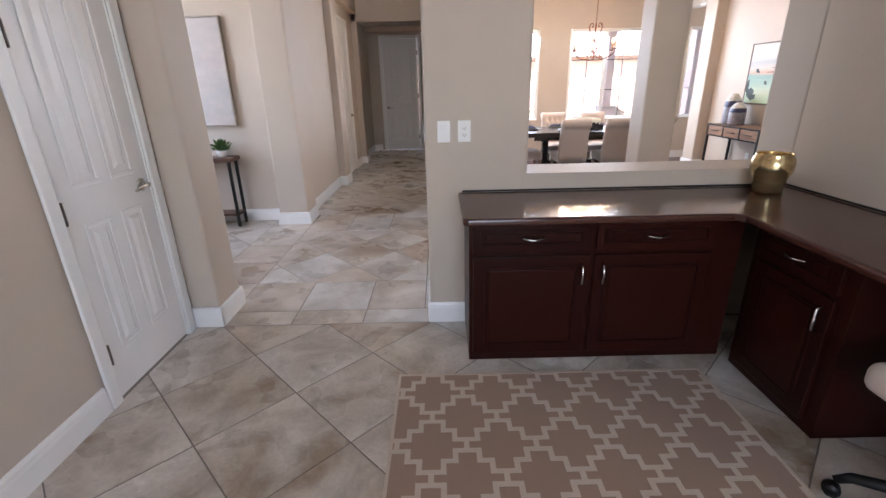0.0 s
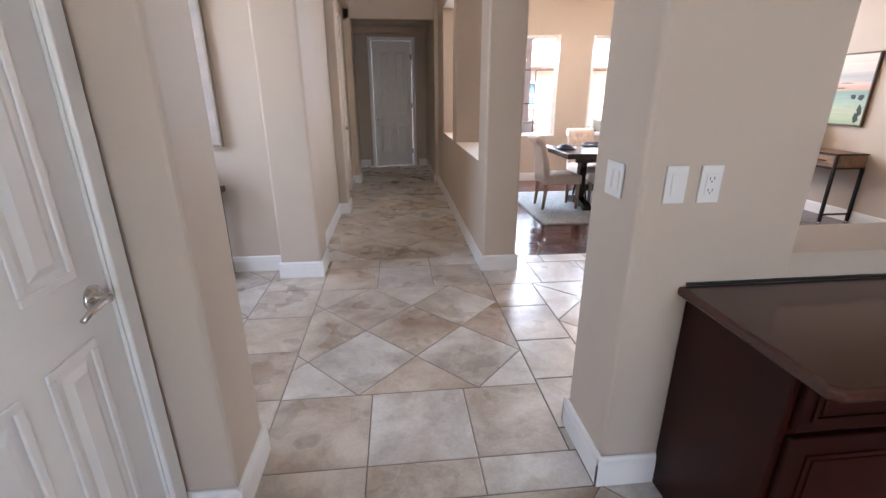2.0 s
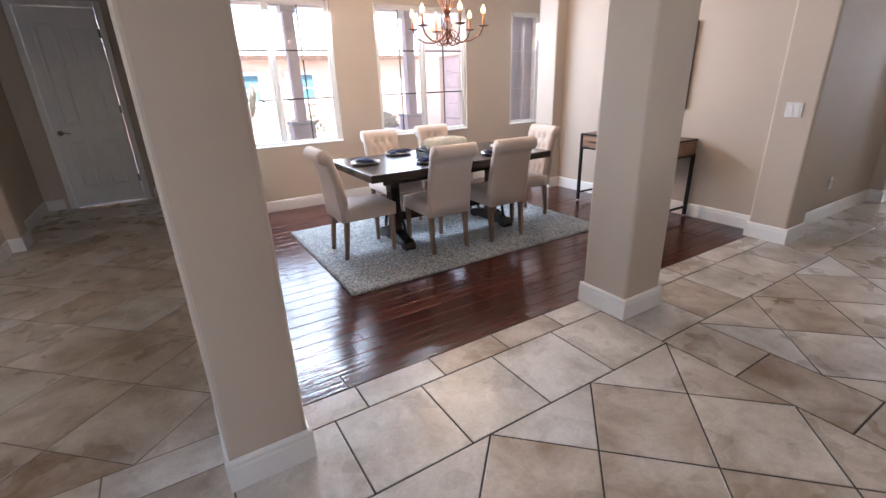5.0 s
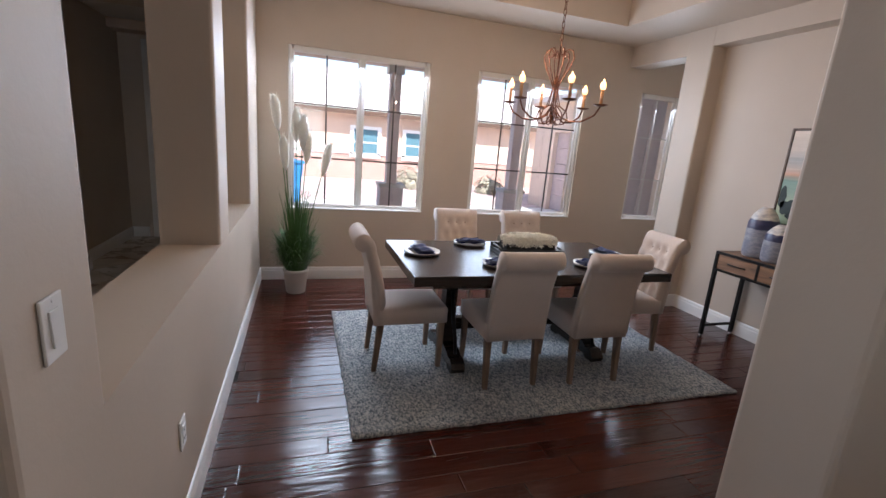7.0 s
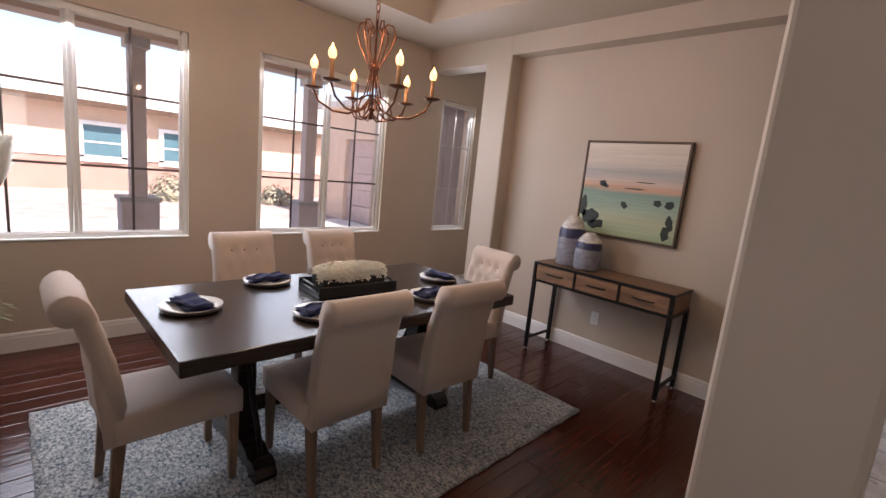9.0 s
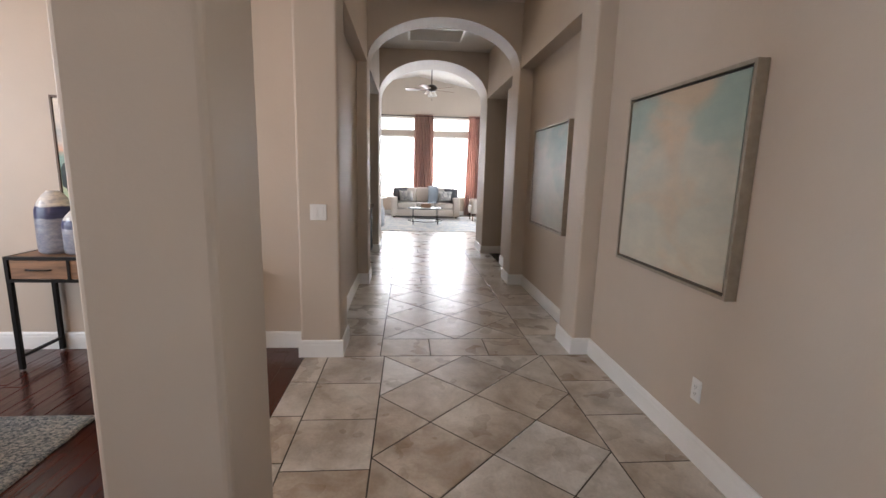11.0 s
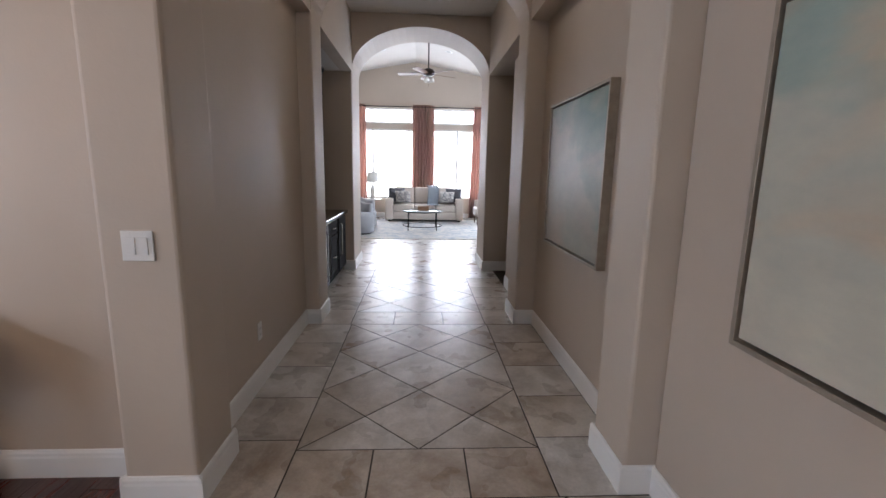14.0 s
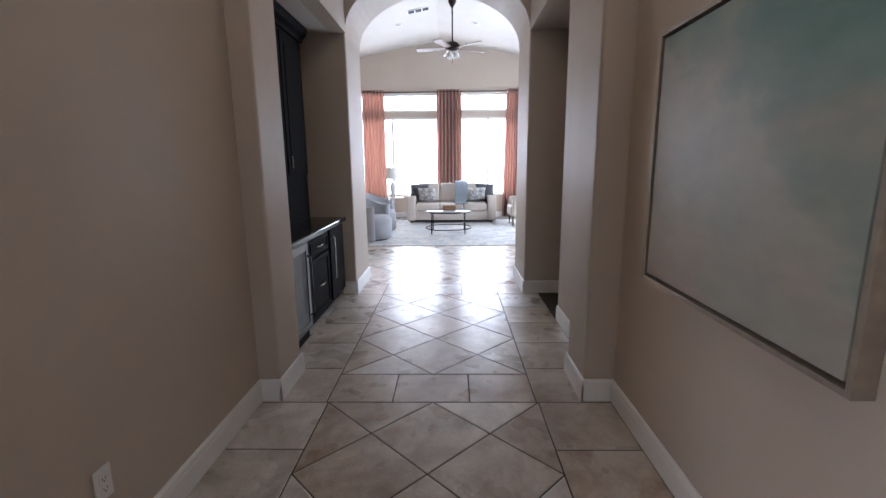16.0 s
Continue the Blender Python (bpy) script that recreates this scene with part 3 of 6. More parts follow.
# ---- materials of the things ----
M_LINEN = fabric("linen_cream", (0.55, 0.46, 0.40), 380, 0.12, 0.3)
# linen darkened to paint in the shadow of the tuft dimples
M_BUTTON_SHADED = fabric("button_linen_shaded", (0.22, 0.155, 0.125), 380, 0.12, 0.3)
M_LEG = hardwood("weathered_wood", [(0.20, 0.14, 0.10), (0.24, 0.17, 0.125), (0.28, 0.20, 0.15)], 0.55, False, (30, 30, 3))
M_TABLE = hardwood("table_wood_dark", [(0.020, 0.013, 0.010), (0.026, 0.017, 0.013), (0.032, 0.021, 0.016)], 0.22, False, (2, 26, 26))
M_IRON = plain("black_iron", (0.018, 0.016, 0.015), 0.45, 0.6)
M_BRONZE = plain("aged_bronze", (0.15, 0.055, 0.026), 0.38, 0.85, vary=0.25, scale=30)
M_CANDLE = plain("candle_sleeve_amber", (0.42, 0.22, 0.10), 0.5)
M_BULB = glow("bulb_warm", (1.0, 0.56, 0.20), 1.6)
M_CERAMIC = plain("ceramic_white", (0.72, 0.70, 0.67), 0.25, vary=0.03)
M_NAPKIN = fabric("napkin_blue", (0.022, 0.034, 0.15), 500, 0.2, 0.3)
M_CHARGER = plain("charger_taupe", (0.10, 0.085, 0.075), 0.35)
M_TRAY = plain("tray_black", (0.02, 0.018, 0.017), 0.4)
M_PETAL = plain("petal_white", (0.78, 0.76, 0.66), 0.7, vary=0.08, scale=40)
M_CONSOLE_WOOD = hardwood("console_wood", [(0.22, 0.125, 0.072), (0.26, 0.15, 0.088), (0.30, 0.175, 0.105)], 0.5, False, (22, 2.5, 22))
M_LEAF = plain("grass_green", (0.055, 0.12, 0.03), 0.5, vary=0.35, scale=14)
M_PLUME = fabric("plume_ivory", (0.80, 0.77, 0.70), 260, 0.12, 0.6)
M_POT = plain("pot_cream", (0.62, 0.58, 0.53), 0.5, vary=0.05)
M_SOIL = plain("soil_dark", (0.04, 0.03, 0.02), 0.95, grain=0.6)
M_FRAME_WALNUT = plain("frame_walnut", (0.10, 0.055, 0.032), 0.45, vary=0.2)
M_FRAME_SILVER = plain("frame_champagne", (0.36, 0.31, 0.25), 0.35, 0.4, vary=0.12, scale=20)
M_BLACK = plain("black_gap", (0.012, 0.011, 0.010), 0.6)


def rug_material(name):
    m, n, l, b = material(name, 0.95)
    v = coords(n, l, (1, 1, 1))
    v2 = coords(n, l, (85, 55, 85))
    yarn = noise_tex(n, l, v2, 1.0, 3, 0.6, 0.6)
    col = ramp(n, l, yarn, [(0.33, (0.06, 0.085, 0.11)), (0.44, (0.22, 0.25, 0.275)), (0.56, (0.46, 0.475, 0.475)), (0.70, (0.68, 0.67, 0.65))])
    patch = ramp(n, l, noise_tex(n, l, v, 3.0, 3), [(0.3, (0.85, 0.87, 0.9)), (0.7, (1.1, 1.08, 1.05))])
    l.new(mix(n, l, 1.0, col, patch, "MULTIPLY"), b.inputs["Base Color"])
    bump(n, l, b, yarn, 0.9, 0.012)
    return m


M_RUG = rug_material("rug_heather_blue")


def vase_material(name):
    """Glazed stoneware: white shoulder, indigo band, mottled grey-blue body."""
    m, n, l, b = material(name, 0.3)
    tc = n.new("ShaderNodeTexCoord")
    sep = n.new("ShaderNodeSeparateXYZ")
    l.new(tc.outputs["Generated"], sep.inputs[0])
    wob = noise_tex(n, l, coords(n, l), 14, 3)
    add = n.new("ShaderNodeMath")
    add.operation = "MULTIPLY_ADD"
    l.new(wob, add.inputs[0])
    add.inputs[1].default_value = 0.05
    l.new(sep.outputs[2], add.inputs[2])
    bands = ramp(n, l, add.outputs[0], [(0.0, (0.26, 0.27, 0.32)), (0.585, (0.30, 0.31, 0.36)), (0.605, (0.035, 0.04, 0.10)), (0.775, (0.045, 0.05, 0.12)), (0.795, (0.66, 0.63, 0.59)), (1.0, (0.70, 0.66, 0.61))])
    mott = ramp(n, l, noise_tex(n, l, coords(n, l, (18, 18, 40)), 1.0, 5, 0.7), [(0.35, (0.62, 0.64, 0.72)), (0.65, (1.2, 1.18, 1.15))])
    l.new(mix(n, l, 1.0, bands, mott, "MULTIPLY"), b.inputs["Base Color"])
    bump(n, l, b, noise_tex(n, l, coords(n, l, (10, 10, 30)), 1.0, 3), 0.35, 0.006)
    return m


M_VASE = vase_material("vase_glaze")

# ---- dining room ----
rug = thing("dining_rug", "woven blue-grey heather wool rug under the dining table", "rug", m=pose(1.205, 6.08, 0))
bm = bmesh.new()
nx, ny = 66, 44
grid = [[bm.verts.new((2.605 * i / nx + (random.uniform(-0.004, 0.004) if j in (0, ny) or i in (0, nx) else 0), 1.735 * j / ny + (random.uniform(-0.004, 0.004) if j in (0, ny) else 0), 0.016 + random.uniform(-0.0012, 0.0012))) for j in range(ny + 1)] for i in range(nx + 1)]
for i in range(nx):
    for j in range(ny):
        bm.faces.new((grid[i][j], grid[i + 1][j], grid[i + 1][j + 1], grid[i][j + 1]))
rim = [e for e in bm.edges if e.is_boundary]
down = bmesh.ops.extrude_edge_only(bm, edges=rim)
for v in down["geom"]:
    if isinstance(v, bmesh.types.BMVert):
        v.co.z = 0.001
part("weave", smooth(bm), M_RUG, rug)


def trestle_table():
    t = thing("dining_table", "dark stained wooden trestle dining table with carved feet on the rug", "table", m=pose(2.485, 6.905, 0.016))
    L, W, H = 0.92, 0.48, 0.739
    part("tabletop", box(-L, L, -W, W, H - 0.062, H, 0.006), M_TABLE, t)
    part("apron", boxes((-L + 0.16, L - 0.16, -W + 0.14, -W + 0.165, H - 0.125, H - 0.062), (-L + 0.16, L - 0.16, W - 0.165, W - 0.14, H - 0.125, H - 0.062), bevel=0.004), M_TABLE, t)
    for x in (-0.53, 0.57):
        part("foot", extrude([(-0.29, 0.0), (-0.21, 0.0), (-0.19, 0.022), (0.19, 0.022), (0.21, 0.0), (0.29, 0.0), (0.30, 0.03), (0.28, 0.065), (0.24, 0.085), (0.20, 0.078), (0.16, 0.10), (0.07, 0.125), (-0.07, 0.125), (-0.16, 0.10), (-0.20, 0.078), (-0.24, 0.085), (-0.28, 0.065), (-0.30, 0.03)], 0.095, "x", x - 0.0475), M_TABLE, t)
        part("post", box(x - 0.042, x + 0.042, -0.055, 0.055, 0.12, H - 0.062, 0.006), M_TABLE, t)
        part("cleat", extrude([(-0.40, H - 0.062), (-0.40, H - 0.10), (-0.30, H - 0.125), (-0.12, H - 0.135), (-0.055, H - 0.19), (0.055, H - 0.19), (0.12, H - 0.135), (0.30, H - 0.125), (0.40, H - 0.10), (0.40, H - 0.062)], 0.08, "x", x - 0.04), M_TABLE, t)
        for s in (-1, 1):
            part("brace", tube([(x, s * 0.058, 0.50), (x, s * 0.085, 0.40), (x, s * 0.13, 0.30), (x, s * 0.185, 0.20), (x, s * 0.215, 0.10)], [0.012, 0.014, 0.015, 0.014, 0.012], 8), M_IRON, t, "curved black iron brace")
    part("stretcher", box(-0.49, 0.53, -0.032, 0.032, 0.20, 0.285, 0.006), M_TABLE, t)
    return t


trestle_table()


def dining_chair():
    """Facing +y; the origin is on the floor under the seat."""
    c = thing("dining_chair", "cream linen roll-back parsons chair with tufted back and weathered wood legs", "chair", "chairs round the dining table")
    seat = bmesh.new()
    nx, ny = 10, 10
    w, y0, y1 = 0.228, -0.22, 0.29
    top = [[seat.verts.new((w * (2 * i / nx - 1), y0 + (y1 - y0) * j / ny, 0.455 + 0.030 * (1 - (2 * i / nx - 1) ** 4) * (1 - abs(2 * j / ny - 1) ** 5))) for j in range(ny + 1)] for i in range(nx + 1)]
    for i in range(nx):
        for j in range(ny):
            seat.faces.new((top[i][j], top[i + 1][j], top[i + 1][j + 1], top[i][j + 1]))
    rim = [e for e in seat.edges if e.is_boundary]
    ext = bmesh.ops.extrude_edge_only(seat, edges=rim)
    low = [v for v in ext["geom"] if isinstance(v, bmesh.types.BMVert)]
    for v in low:
        v.co.z = 0.345
    bmesh.ops.contextual_create(seat, geom=[e for e in seat.edges if e.is_boundary])
    bmesh.ops.bevel(seat, geom=[e for e in seat.edges if e.verts[0] in low and e.verts[1] in low], offset=0.01, segments=2, profile=0.5, affect="EDGES")
    part("seat", smooth(seat), M_LINEN, c)
    # back: a side profile swept across, curling to a scroll behind the top
    spine = [(-0.215, 0.345), (-0.222, 0.46), (-0.238, 0.58), (-0.262, 0.70), (-0.290, 0.80), (-0.322, 0.88), (-0.352, 0.925)]
    prof = [(y - 0.035, z) for y, z in spine]
    front = [(y + 0.042, z) for y, z in spine]
    roll = [(-0.356 + 0.060 * math.cos(a), 0.915 + 0.060 * math.sin(a)) for a in [radians(d) for d in (35, 62, 90, 118, 146, 174, 202, 230, 258, 285)]]
    fine = []
    for (ya, za), (yb, zb) in zip(front[:-1], front[1:-1] + [roll[0]]):
        fine += [(ya + (yb - ya) * k / 3, za + (zb - za) * k / 3) for k in range(3)]
    outline = fine + roll + prof[::-1][2:]
    tufts = [(x, z) for r, z in enumerate((0.85, 0.745, 0.64, 0.535)) for x in ((-0.14, -0.047, 0.047, 0.14) if r % 2 else (-0.093, 0.0, 0.093))]
    back = bmesh.new()
    cols = 25
    rings = []
    cy = sum(p[0] for p in outline) / len(outline)
    for i in range(cols):
        u = 2 * i / (cols - 1) - 1
        pinch = 0.010 * (abs(u) ** 8)
        ring_v = []
        for k, (y, z) in enumerate(outline):
            dy = 0.0
            if k < len(fine) and abs(u) < 0.96 and z > 0.47:
                near = min(math.hypot(u * 0.222 - tx, z - tz) for tx, tz in tufts)
                dy = 0.046 * min(1.0, near / 0.062) ** 0.6 - 0.030
            ring_v.append(back.verts.new((u * 0.222, y + dy - pinch * (1 if y > cy else -1), z)))
        rings.append(ring_v)
    m = len(outline)
    for a, b in zip(rings, rings[1:]):
        for k in range(m):
            back.faces.new((a[k], b[k], b[(k + 1) % m], a[(k + 1) % m]))
    back.faces.new(rings[0]), back.faces.new(rings[-1][::-1])
    b_ob = part("backrest", smooth(back), M_LINEN, c)
    for x, z in tufts:
        i = max(k for k in range(len(front) - 1) if front[k][1] <= z)
        f = (z - front[i][1]) / (front[i + 1][1] - front[i][1])
        yy = front[i][0] + (front[i + 1][0] - front[i][0]) * f - 0.022
        part("button", moved(lathe([(0.0, -0.004), (0.012, -0.003), (0.013, 0.001), (0.008, 0.005), (0.0, 0.006)], 10), Matrix.Translation((x, yy, z)) @ pose(0, 0, 0, -90)), M_BUTTON_SHADED, b_ob)
    for sx in (-1, 1):
        part("leg", extrude_leg(sx * 0.195, 0.255, 0.0, 0.0), M_LEG, c)
        part("leg", extrude_leg(sx * 0.195, -0.205, 0.0, -0.035), M_LEG, c)
    size = Matrix.Diagonal((0.875, 0.89, 0.945, 1))
    for piece in c.children_recursive:
        piece.data.transform(size)
    return c


def extrude_leg(x, y, dx, dy):
    bm = bmesh.new()
    rows = []
    for z, h, f in ((0.0, 0.017, 1.0), (0.345, 0.024, 0.0)):
        rows.append([bm.verts.new((x + dx * f + sx * h, y + dy * f + sy * h, z)) for sx, sy in ((-1, -1), (1, -1), (1, 1), (-1, 1))])
    for k in range(4):
        bm.faces.new((rows[0][k], rows[0][(k + 1) % 4], rows[1][(k + 1) % 4], rows[1][k]))
    bm.faces.new(rows[0][::-1]), bm.faces.new(rows[1])
    bmesh.ops.bevel(bm, geom=[e for e in bm.edges if abs(e.verts[0].co.z - e.verts[1].co.z) > 0.1], offset=0.004, segments=2, profile=0.5, affect="EDGES")
    return bm


chair = dining_chair()
chair.matrix_basis = pose(2.235, 6.617, 0.016, 0, 0, 0)
copy_thing(chair, pose(2.84, 6.576, 0.016, 0, 0, -2))
copy_thing(chair, pose(2.30, 7.60, 0.016, 0, 0, 180))
copy_thing(chair, pose(2.96, 7.61, 0.016, 0, 0, 179))
copy_thing(chair, pose(1.622, 6.905, 0.016, 0, 0, -90))
copy_thing(chair, pose(3.45, 6.90, 0.016, 0, 0, 86))

TABLE_Z = 0.7555


def place_setting(x, y, turn):
    charger = thing("dinner_plate", "white dinner plate on a taupe charger on the table", "plate", "place settings", pose(x, y, TABLE_Z, 0, 0, turn))
    part("charger", lathe([(0.0, 0.0), (0.08, 0.0), (0.122, 0.008), (0.124, 0.011), (0.08, 0.006), (0.0, 0.006)], 32), M_CHARGER, charger)
    part("plate", lathe([(0.0, 0.0065), (0.07, 0.0065), (0.125, 0.020), (0.127, 0.024), (0.075, 0.013), (0.0, 0.012)], 32), M_CERAMIC, charger)
    nap = bmesh.new()
    n = 9
    for layer in range(3):
        z0 = 0.019 + layer * 0.009
        w, d = 0.112 - layer * 0.008, 0.062 - layer * 0.006
        g = [[nap.verts.new((w * (2 * i / n - 1) * (1 + 0.12 * math.sin(j * 1.3 + layer)), d * (2 * j / 4 - 1) + 0.008 * math.sin(i * 0.9 + layer * 2), z0 + 0.007 * math.sin(i * 0.7 + layer) ** 2 + 0.004 * math.sin(j * 1.6))) for j in range(5)] for i in range(n + 1)]
        for i in range(n):
            for j in range(4):
                nap.faces.new((g[i][j], g[i + 1][j], g[i + 1][j + 1], g[i][j + 1]))
    bmesh.ops.solidify(nap, geom=list(nap.faces), thickness=0.006)
    napkin = solid("napkin", smooth(nap), M_NAPKIN, "folded navy blue cloth napkin lying on a plate", "napkin", "thing", pose(x, y, TABLE_Z + 0.002, 0, 0, turn + 8))
    tagged(napkin, group="napkins")


for x, y, a in ((1.745, 6.965, 90), (2.205, 7.25, 0), (2.20, 6.64, 0), (2.88, 6.62, 0), (3.22, 6.92, 90), (2.83, 7.23, 0)):
    place_setting(x, y, a)

tray = thing("serving_tray", "black wooden tray with handles on the dining table", "tray", m=pose(2.545, 6.955, TABLE_Z, 0, 0, -3))
part("tray_base", box(-0.24, 0.24, -0.13, 0.13, 0.0, 0.012, 0.003), M_TRAY, tray)
for d in ((-0.24, 0.24, -0.13, -0.118, 0.012, 0.062), (-0.24, 0.24, 0.118, 0.13, 0.012, 0.062), (-0.24, -0.228, -0.118, 0.118, 0.012, 0.035), (0.228, 0.24, -0.118, 0.118, 0.012, 0.035)):
    part("side", box(*d, 0.003), M_TRAY, tray)
for s in (-1, 1):
    part("handle", tube([(s * 0.234, -0.10, 0.035), (s * 0.236, -0.07, 0.06), (s * 0.236, 0.07, 0.06), (s * 0.234, 0.10, 0.035)], 0.007, 8), M_TRAY, tray)
flowers = thing("flower_centrepiece", "long arrangement of white hydrangea blooms in a dark wooden box", "flowers", m=pose(2.545, 6.955, TABLE_Z + 0.0125, 0, 0, -3))
part("planter", box(-0.19, 0.19, -0.075, 0.075, 0.0, 0.075, 0.004), M_TRAY, flowers)
rnd = random.Random(5)
bloom = bmesh.new()
for k in range(520):
    u, a = rnd.uniform(-1, 1), rnd.uniform(-0.25, math.pi + 0.25)
    r = 0.082 * (1 - 0.35 * abs(u) ** 3) * rnd.uniform(0.9, 1.08)
    c = Vector((u * 0.215, r * math.cos(a), 0.075 + r * 0.85 * max(math.sin(a), -0.1)))
    nrm = Vector((u * 0.3, math.cos(a), max(math.sin(a), 0.1))).normalized()
    s1 = nrm.orthogonal().normalized()
    s2 = nrm.cross(s1)
    turn = rnd.uniform(0, 6.28)
    for p in range(4):
        b = turn + p * math.pi / 2
        d1, d2 = math.cos(b) * s1 + math.sin(b) * s2, math.cos(b + 0.75) * s1 + math.sin(b + 0.75) * s2
        q = rnd.uniform(0.013, 0.019)
        bloom.faces.new([bloom.verts.new(c + v) for v in (nrm * 0.001, d1 * q * 0.8 + nrm * 0.003, (d1 + d2) * q * 0.62 + nrm * 0.006, d2 * q * 0.8 + nrm * 0.003)])
part("bloom", bloom, M_PETAL, flowers)
part("moss", smooth(moved(lathe([(0.0, -0.05), (0.06, -0.03), (0.075, 0.0), (0.06, 0.045), (0.0, 0.06)], 16), Matrix.Translation((0, 0, 0.085)) @ Matrix.Diagonal((2.6, 0.9, 1, 1)))), M_PETAL, flowers)

# chandelier
cx, cy, cz = 2.56, 6.87, 1.70
ch = thing("chandelier", "aged bronze scroll chandelier with six lit candle bulbs", "chandelier", m=pose(cx, cy, cz))
part("canopy", lathe([(0.0, 1.36), (0.02, 1.345), (0.055, 1.325), (0.065, 1.33), (0.065, 1.36), (0.0, 1.361)], 24), M_BRONZE, ch)
links = []
for k in range(22):
    z = 0.50 + k * 0.0378
    pts = [(0.010 * math.cos(a) * (1 if k % 2 else 0), 0.010 * math.cos(a) * (0 if k % 2 else 1), z + 0.024 * math.sin(a)) for a in [2 * math.pi * i / 10 for i in range(10)]]
    links.append(tube(pts, 0.0026, 5, True))
part("chain", merge(*links), M_BRONZE, ch)
part("stem", tube([(0, 0, 0.02), (0, 0, 0.48)], 0.006, 8), M_BRONZE, ch)
part("finial", lathe([(0.0, -0.012), (0.012, 0.0), (0.018, 0.015), (0.010, 0.03), (0.022, 0.045), (0.0, 0.06)], 14), M_BRONZE, ch)
part("collar", lathe([(0.008, 0.24), (0.022, 0.245), (0.024, 0.26), (0.012, 0.275), (0.008, 0.30)], 14), M_BRONZE, ch)
for k in range(6):
    a = radians(60 * k + 17)
    ux, uy = math.cos(a), math.sin(a)
    P = lambda r, z: (ux * r, uy * r, z)
    part("arm", tube([P(0.012, 0.10), P(0.05, 0.045), P(0.12, 0.012), P(0.20, 0.018), P(0.275, 0.06), P(0.305, 0.115)], 0.0058, 8), M_BRONZE, ch)
    part("scroll", tube([P(0.012, 0.22), P(0.035, 0.27), P(0.075, 0.345), P(0.098, 0.41), P(0.085, 0.455), P(0.055, 0.465), P(0.035, 0.44), P(0.045, 0.415), P(0.062, 0.42)], 0.0045, 7), M_BRONZE, ch)
    part("basket_wire", tube([P(0.012, 0.115), P(0.05, 0.105), P(0.092, 0.075), P(0.105, 0.03), P(0.085, -0.005), P(0.045, -0.012), P(0.015, 0.015)], 0.0042, 7), M_BRONZE, ch)
    part("neck_wire", tube([P(0.045, 0.105), P(0.028, 0.17), P(0.016, 0.235)], 0.0038, 6), M_BRONZE, ch)
    part("drip_pan", lathe([(0.0, 0.115), (0.02, 0.117), (0.045, 0.126), (0.046, 0.129), (0.015, 0.123), (0.0, 0.123)], 18, at=P(0.305, 0)), M_BRONZE, ch)
    part("candle", lathe([(0.0105, 0.123), (0.0105, 0.218), (0.0, 0.219)], 12, at=P(0.305, 0)), M_CANDLE, ch)
    part("bulb", lathe([(0.006, 0.218), (0.015, 0.226), (0.0195, 0.241), (0.016, 0.258), (0.006, 0.272), (0.0, 0.288)], 14, at=P(0.305, 0)), M_BULB, ch, "lit flame-shaped bulb")
    lamp("bulb_light", "POINT", Matrix.Translation((cx + ux * 0.305, cy + uy * 0.305, cz + 0.355)), CHANDELIER, (1.0, 0.70, 0.44), 0.02)

# console table, vases and painting
con = thing("console_table", "black metal console table with three brown wood drawers", "console table", m=pose(4.405, 5.815, 0))
D, L, H = 0.385, 1.15, 0.79
for x in (0.0, D - 0.03):
    for y in (0.0, L - 0.03):
        part("leg", box(x, x + 0.03, y, y + 0.03, 0.012, H - 0.17, 0.003), M_IRON, con)
        part("foot", lathe([(0.010, 0), (0.012, 0.004), (0.010, 0.012)], 10, at=(x + 0.015, y + 0.015, 0)), M_CERAMIC, con)
for y in (0.0, L - 0.03):
    part("crossbar", box(0.03, D - 0.03, y + 0.005, y + 0.025, 0.09, 0.11, 0.002), M_IRON, con)
part("frame", boxes((0, 0.02, 0, L, H - 0.17, H - 0.152), (0, 0.02, 0, L, H - 0.02, H), (D - 0.02, D, 0, L, H - 0.17, H - 0.15), (0.02, D - 0.02, 0, 0.02, H - 0.17, H - 0.15), (0.02, D - 0.02, L - 0.02, L, H - 0.17, H - 0.15),
                    (0.0, 0.02, 0.0, 0.022, H - 0.152, H - 0.02), (0.0, 0.02, L - 0.022, L, H - 0.152, H - 0.02), (0.02, D, 0, 0.012, H - 0.018, H), (0.02, D, L - 0.012, L, H - 0.018, H)), M_IRON, con)
part("top", box(0.02, D, 0.012, L - 0.012, H - 0.02, H - 0.001, 0.002), M_CONSOLE_WOOD, con)
part("carcass", box(0.03, D - 0.004, 0.006, L - 0.006, H - 0.15, H - 0.021), M_CONSOLE_WOOD, con)
for k in range(3):
    a = 0.024 + k * (L - 0.048) / 3
    b = a + (L - 0.048) / 3
    dr = part("drawer", box(0.006, 0.026, a + 0.008, b - 0.008, H - 0.148, H - 0.024, 0.002), M_CONSOLE_WOOD, con)
    mid = (a + b) / 2
    part("handle", tube([(0.006, mid - 0.075, H - 0.085), (-0.012, mid - 0.068, H - 0.085), (-0.014, mid, H - 0.085), (-0.012, mid + 0.068, H - 0.085), (0.006, mid + 0.075, H - 0.085)], 0.005, 8), M_IRON, dr, "black bar handle")
    if k < 2:
        part("divider", box(0.0, 0.02, b - 0.009, b + 0.009, H - 0.152, H - 0.02), M_IRON, con)


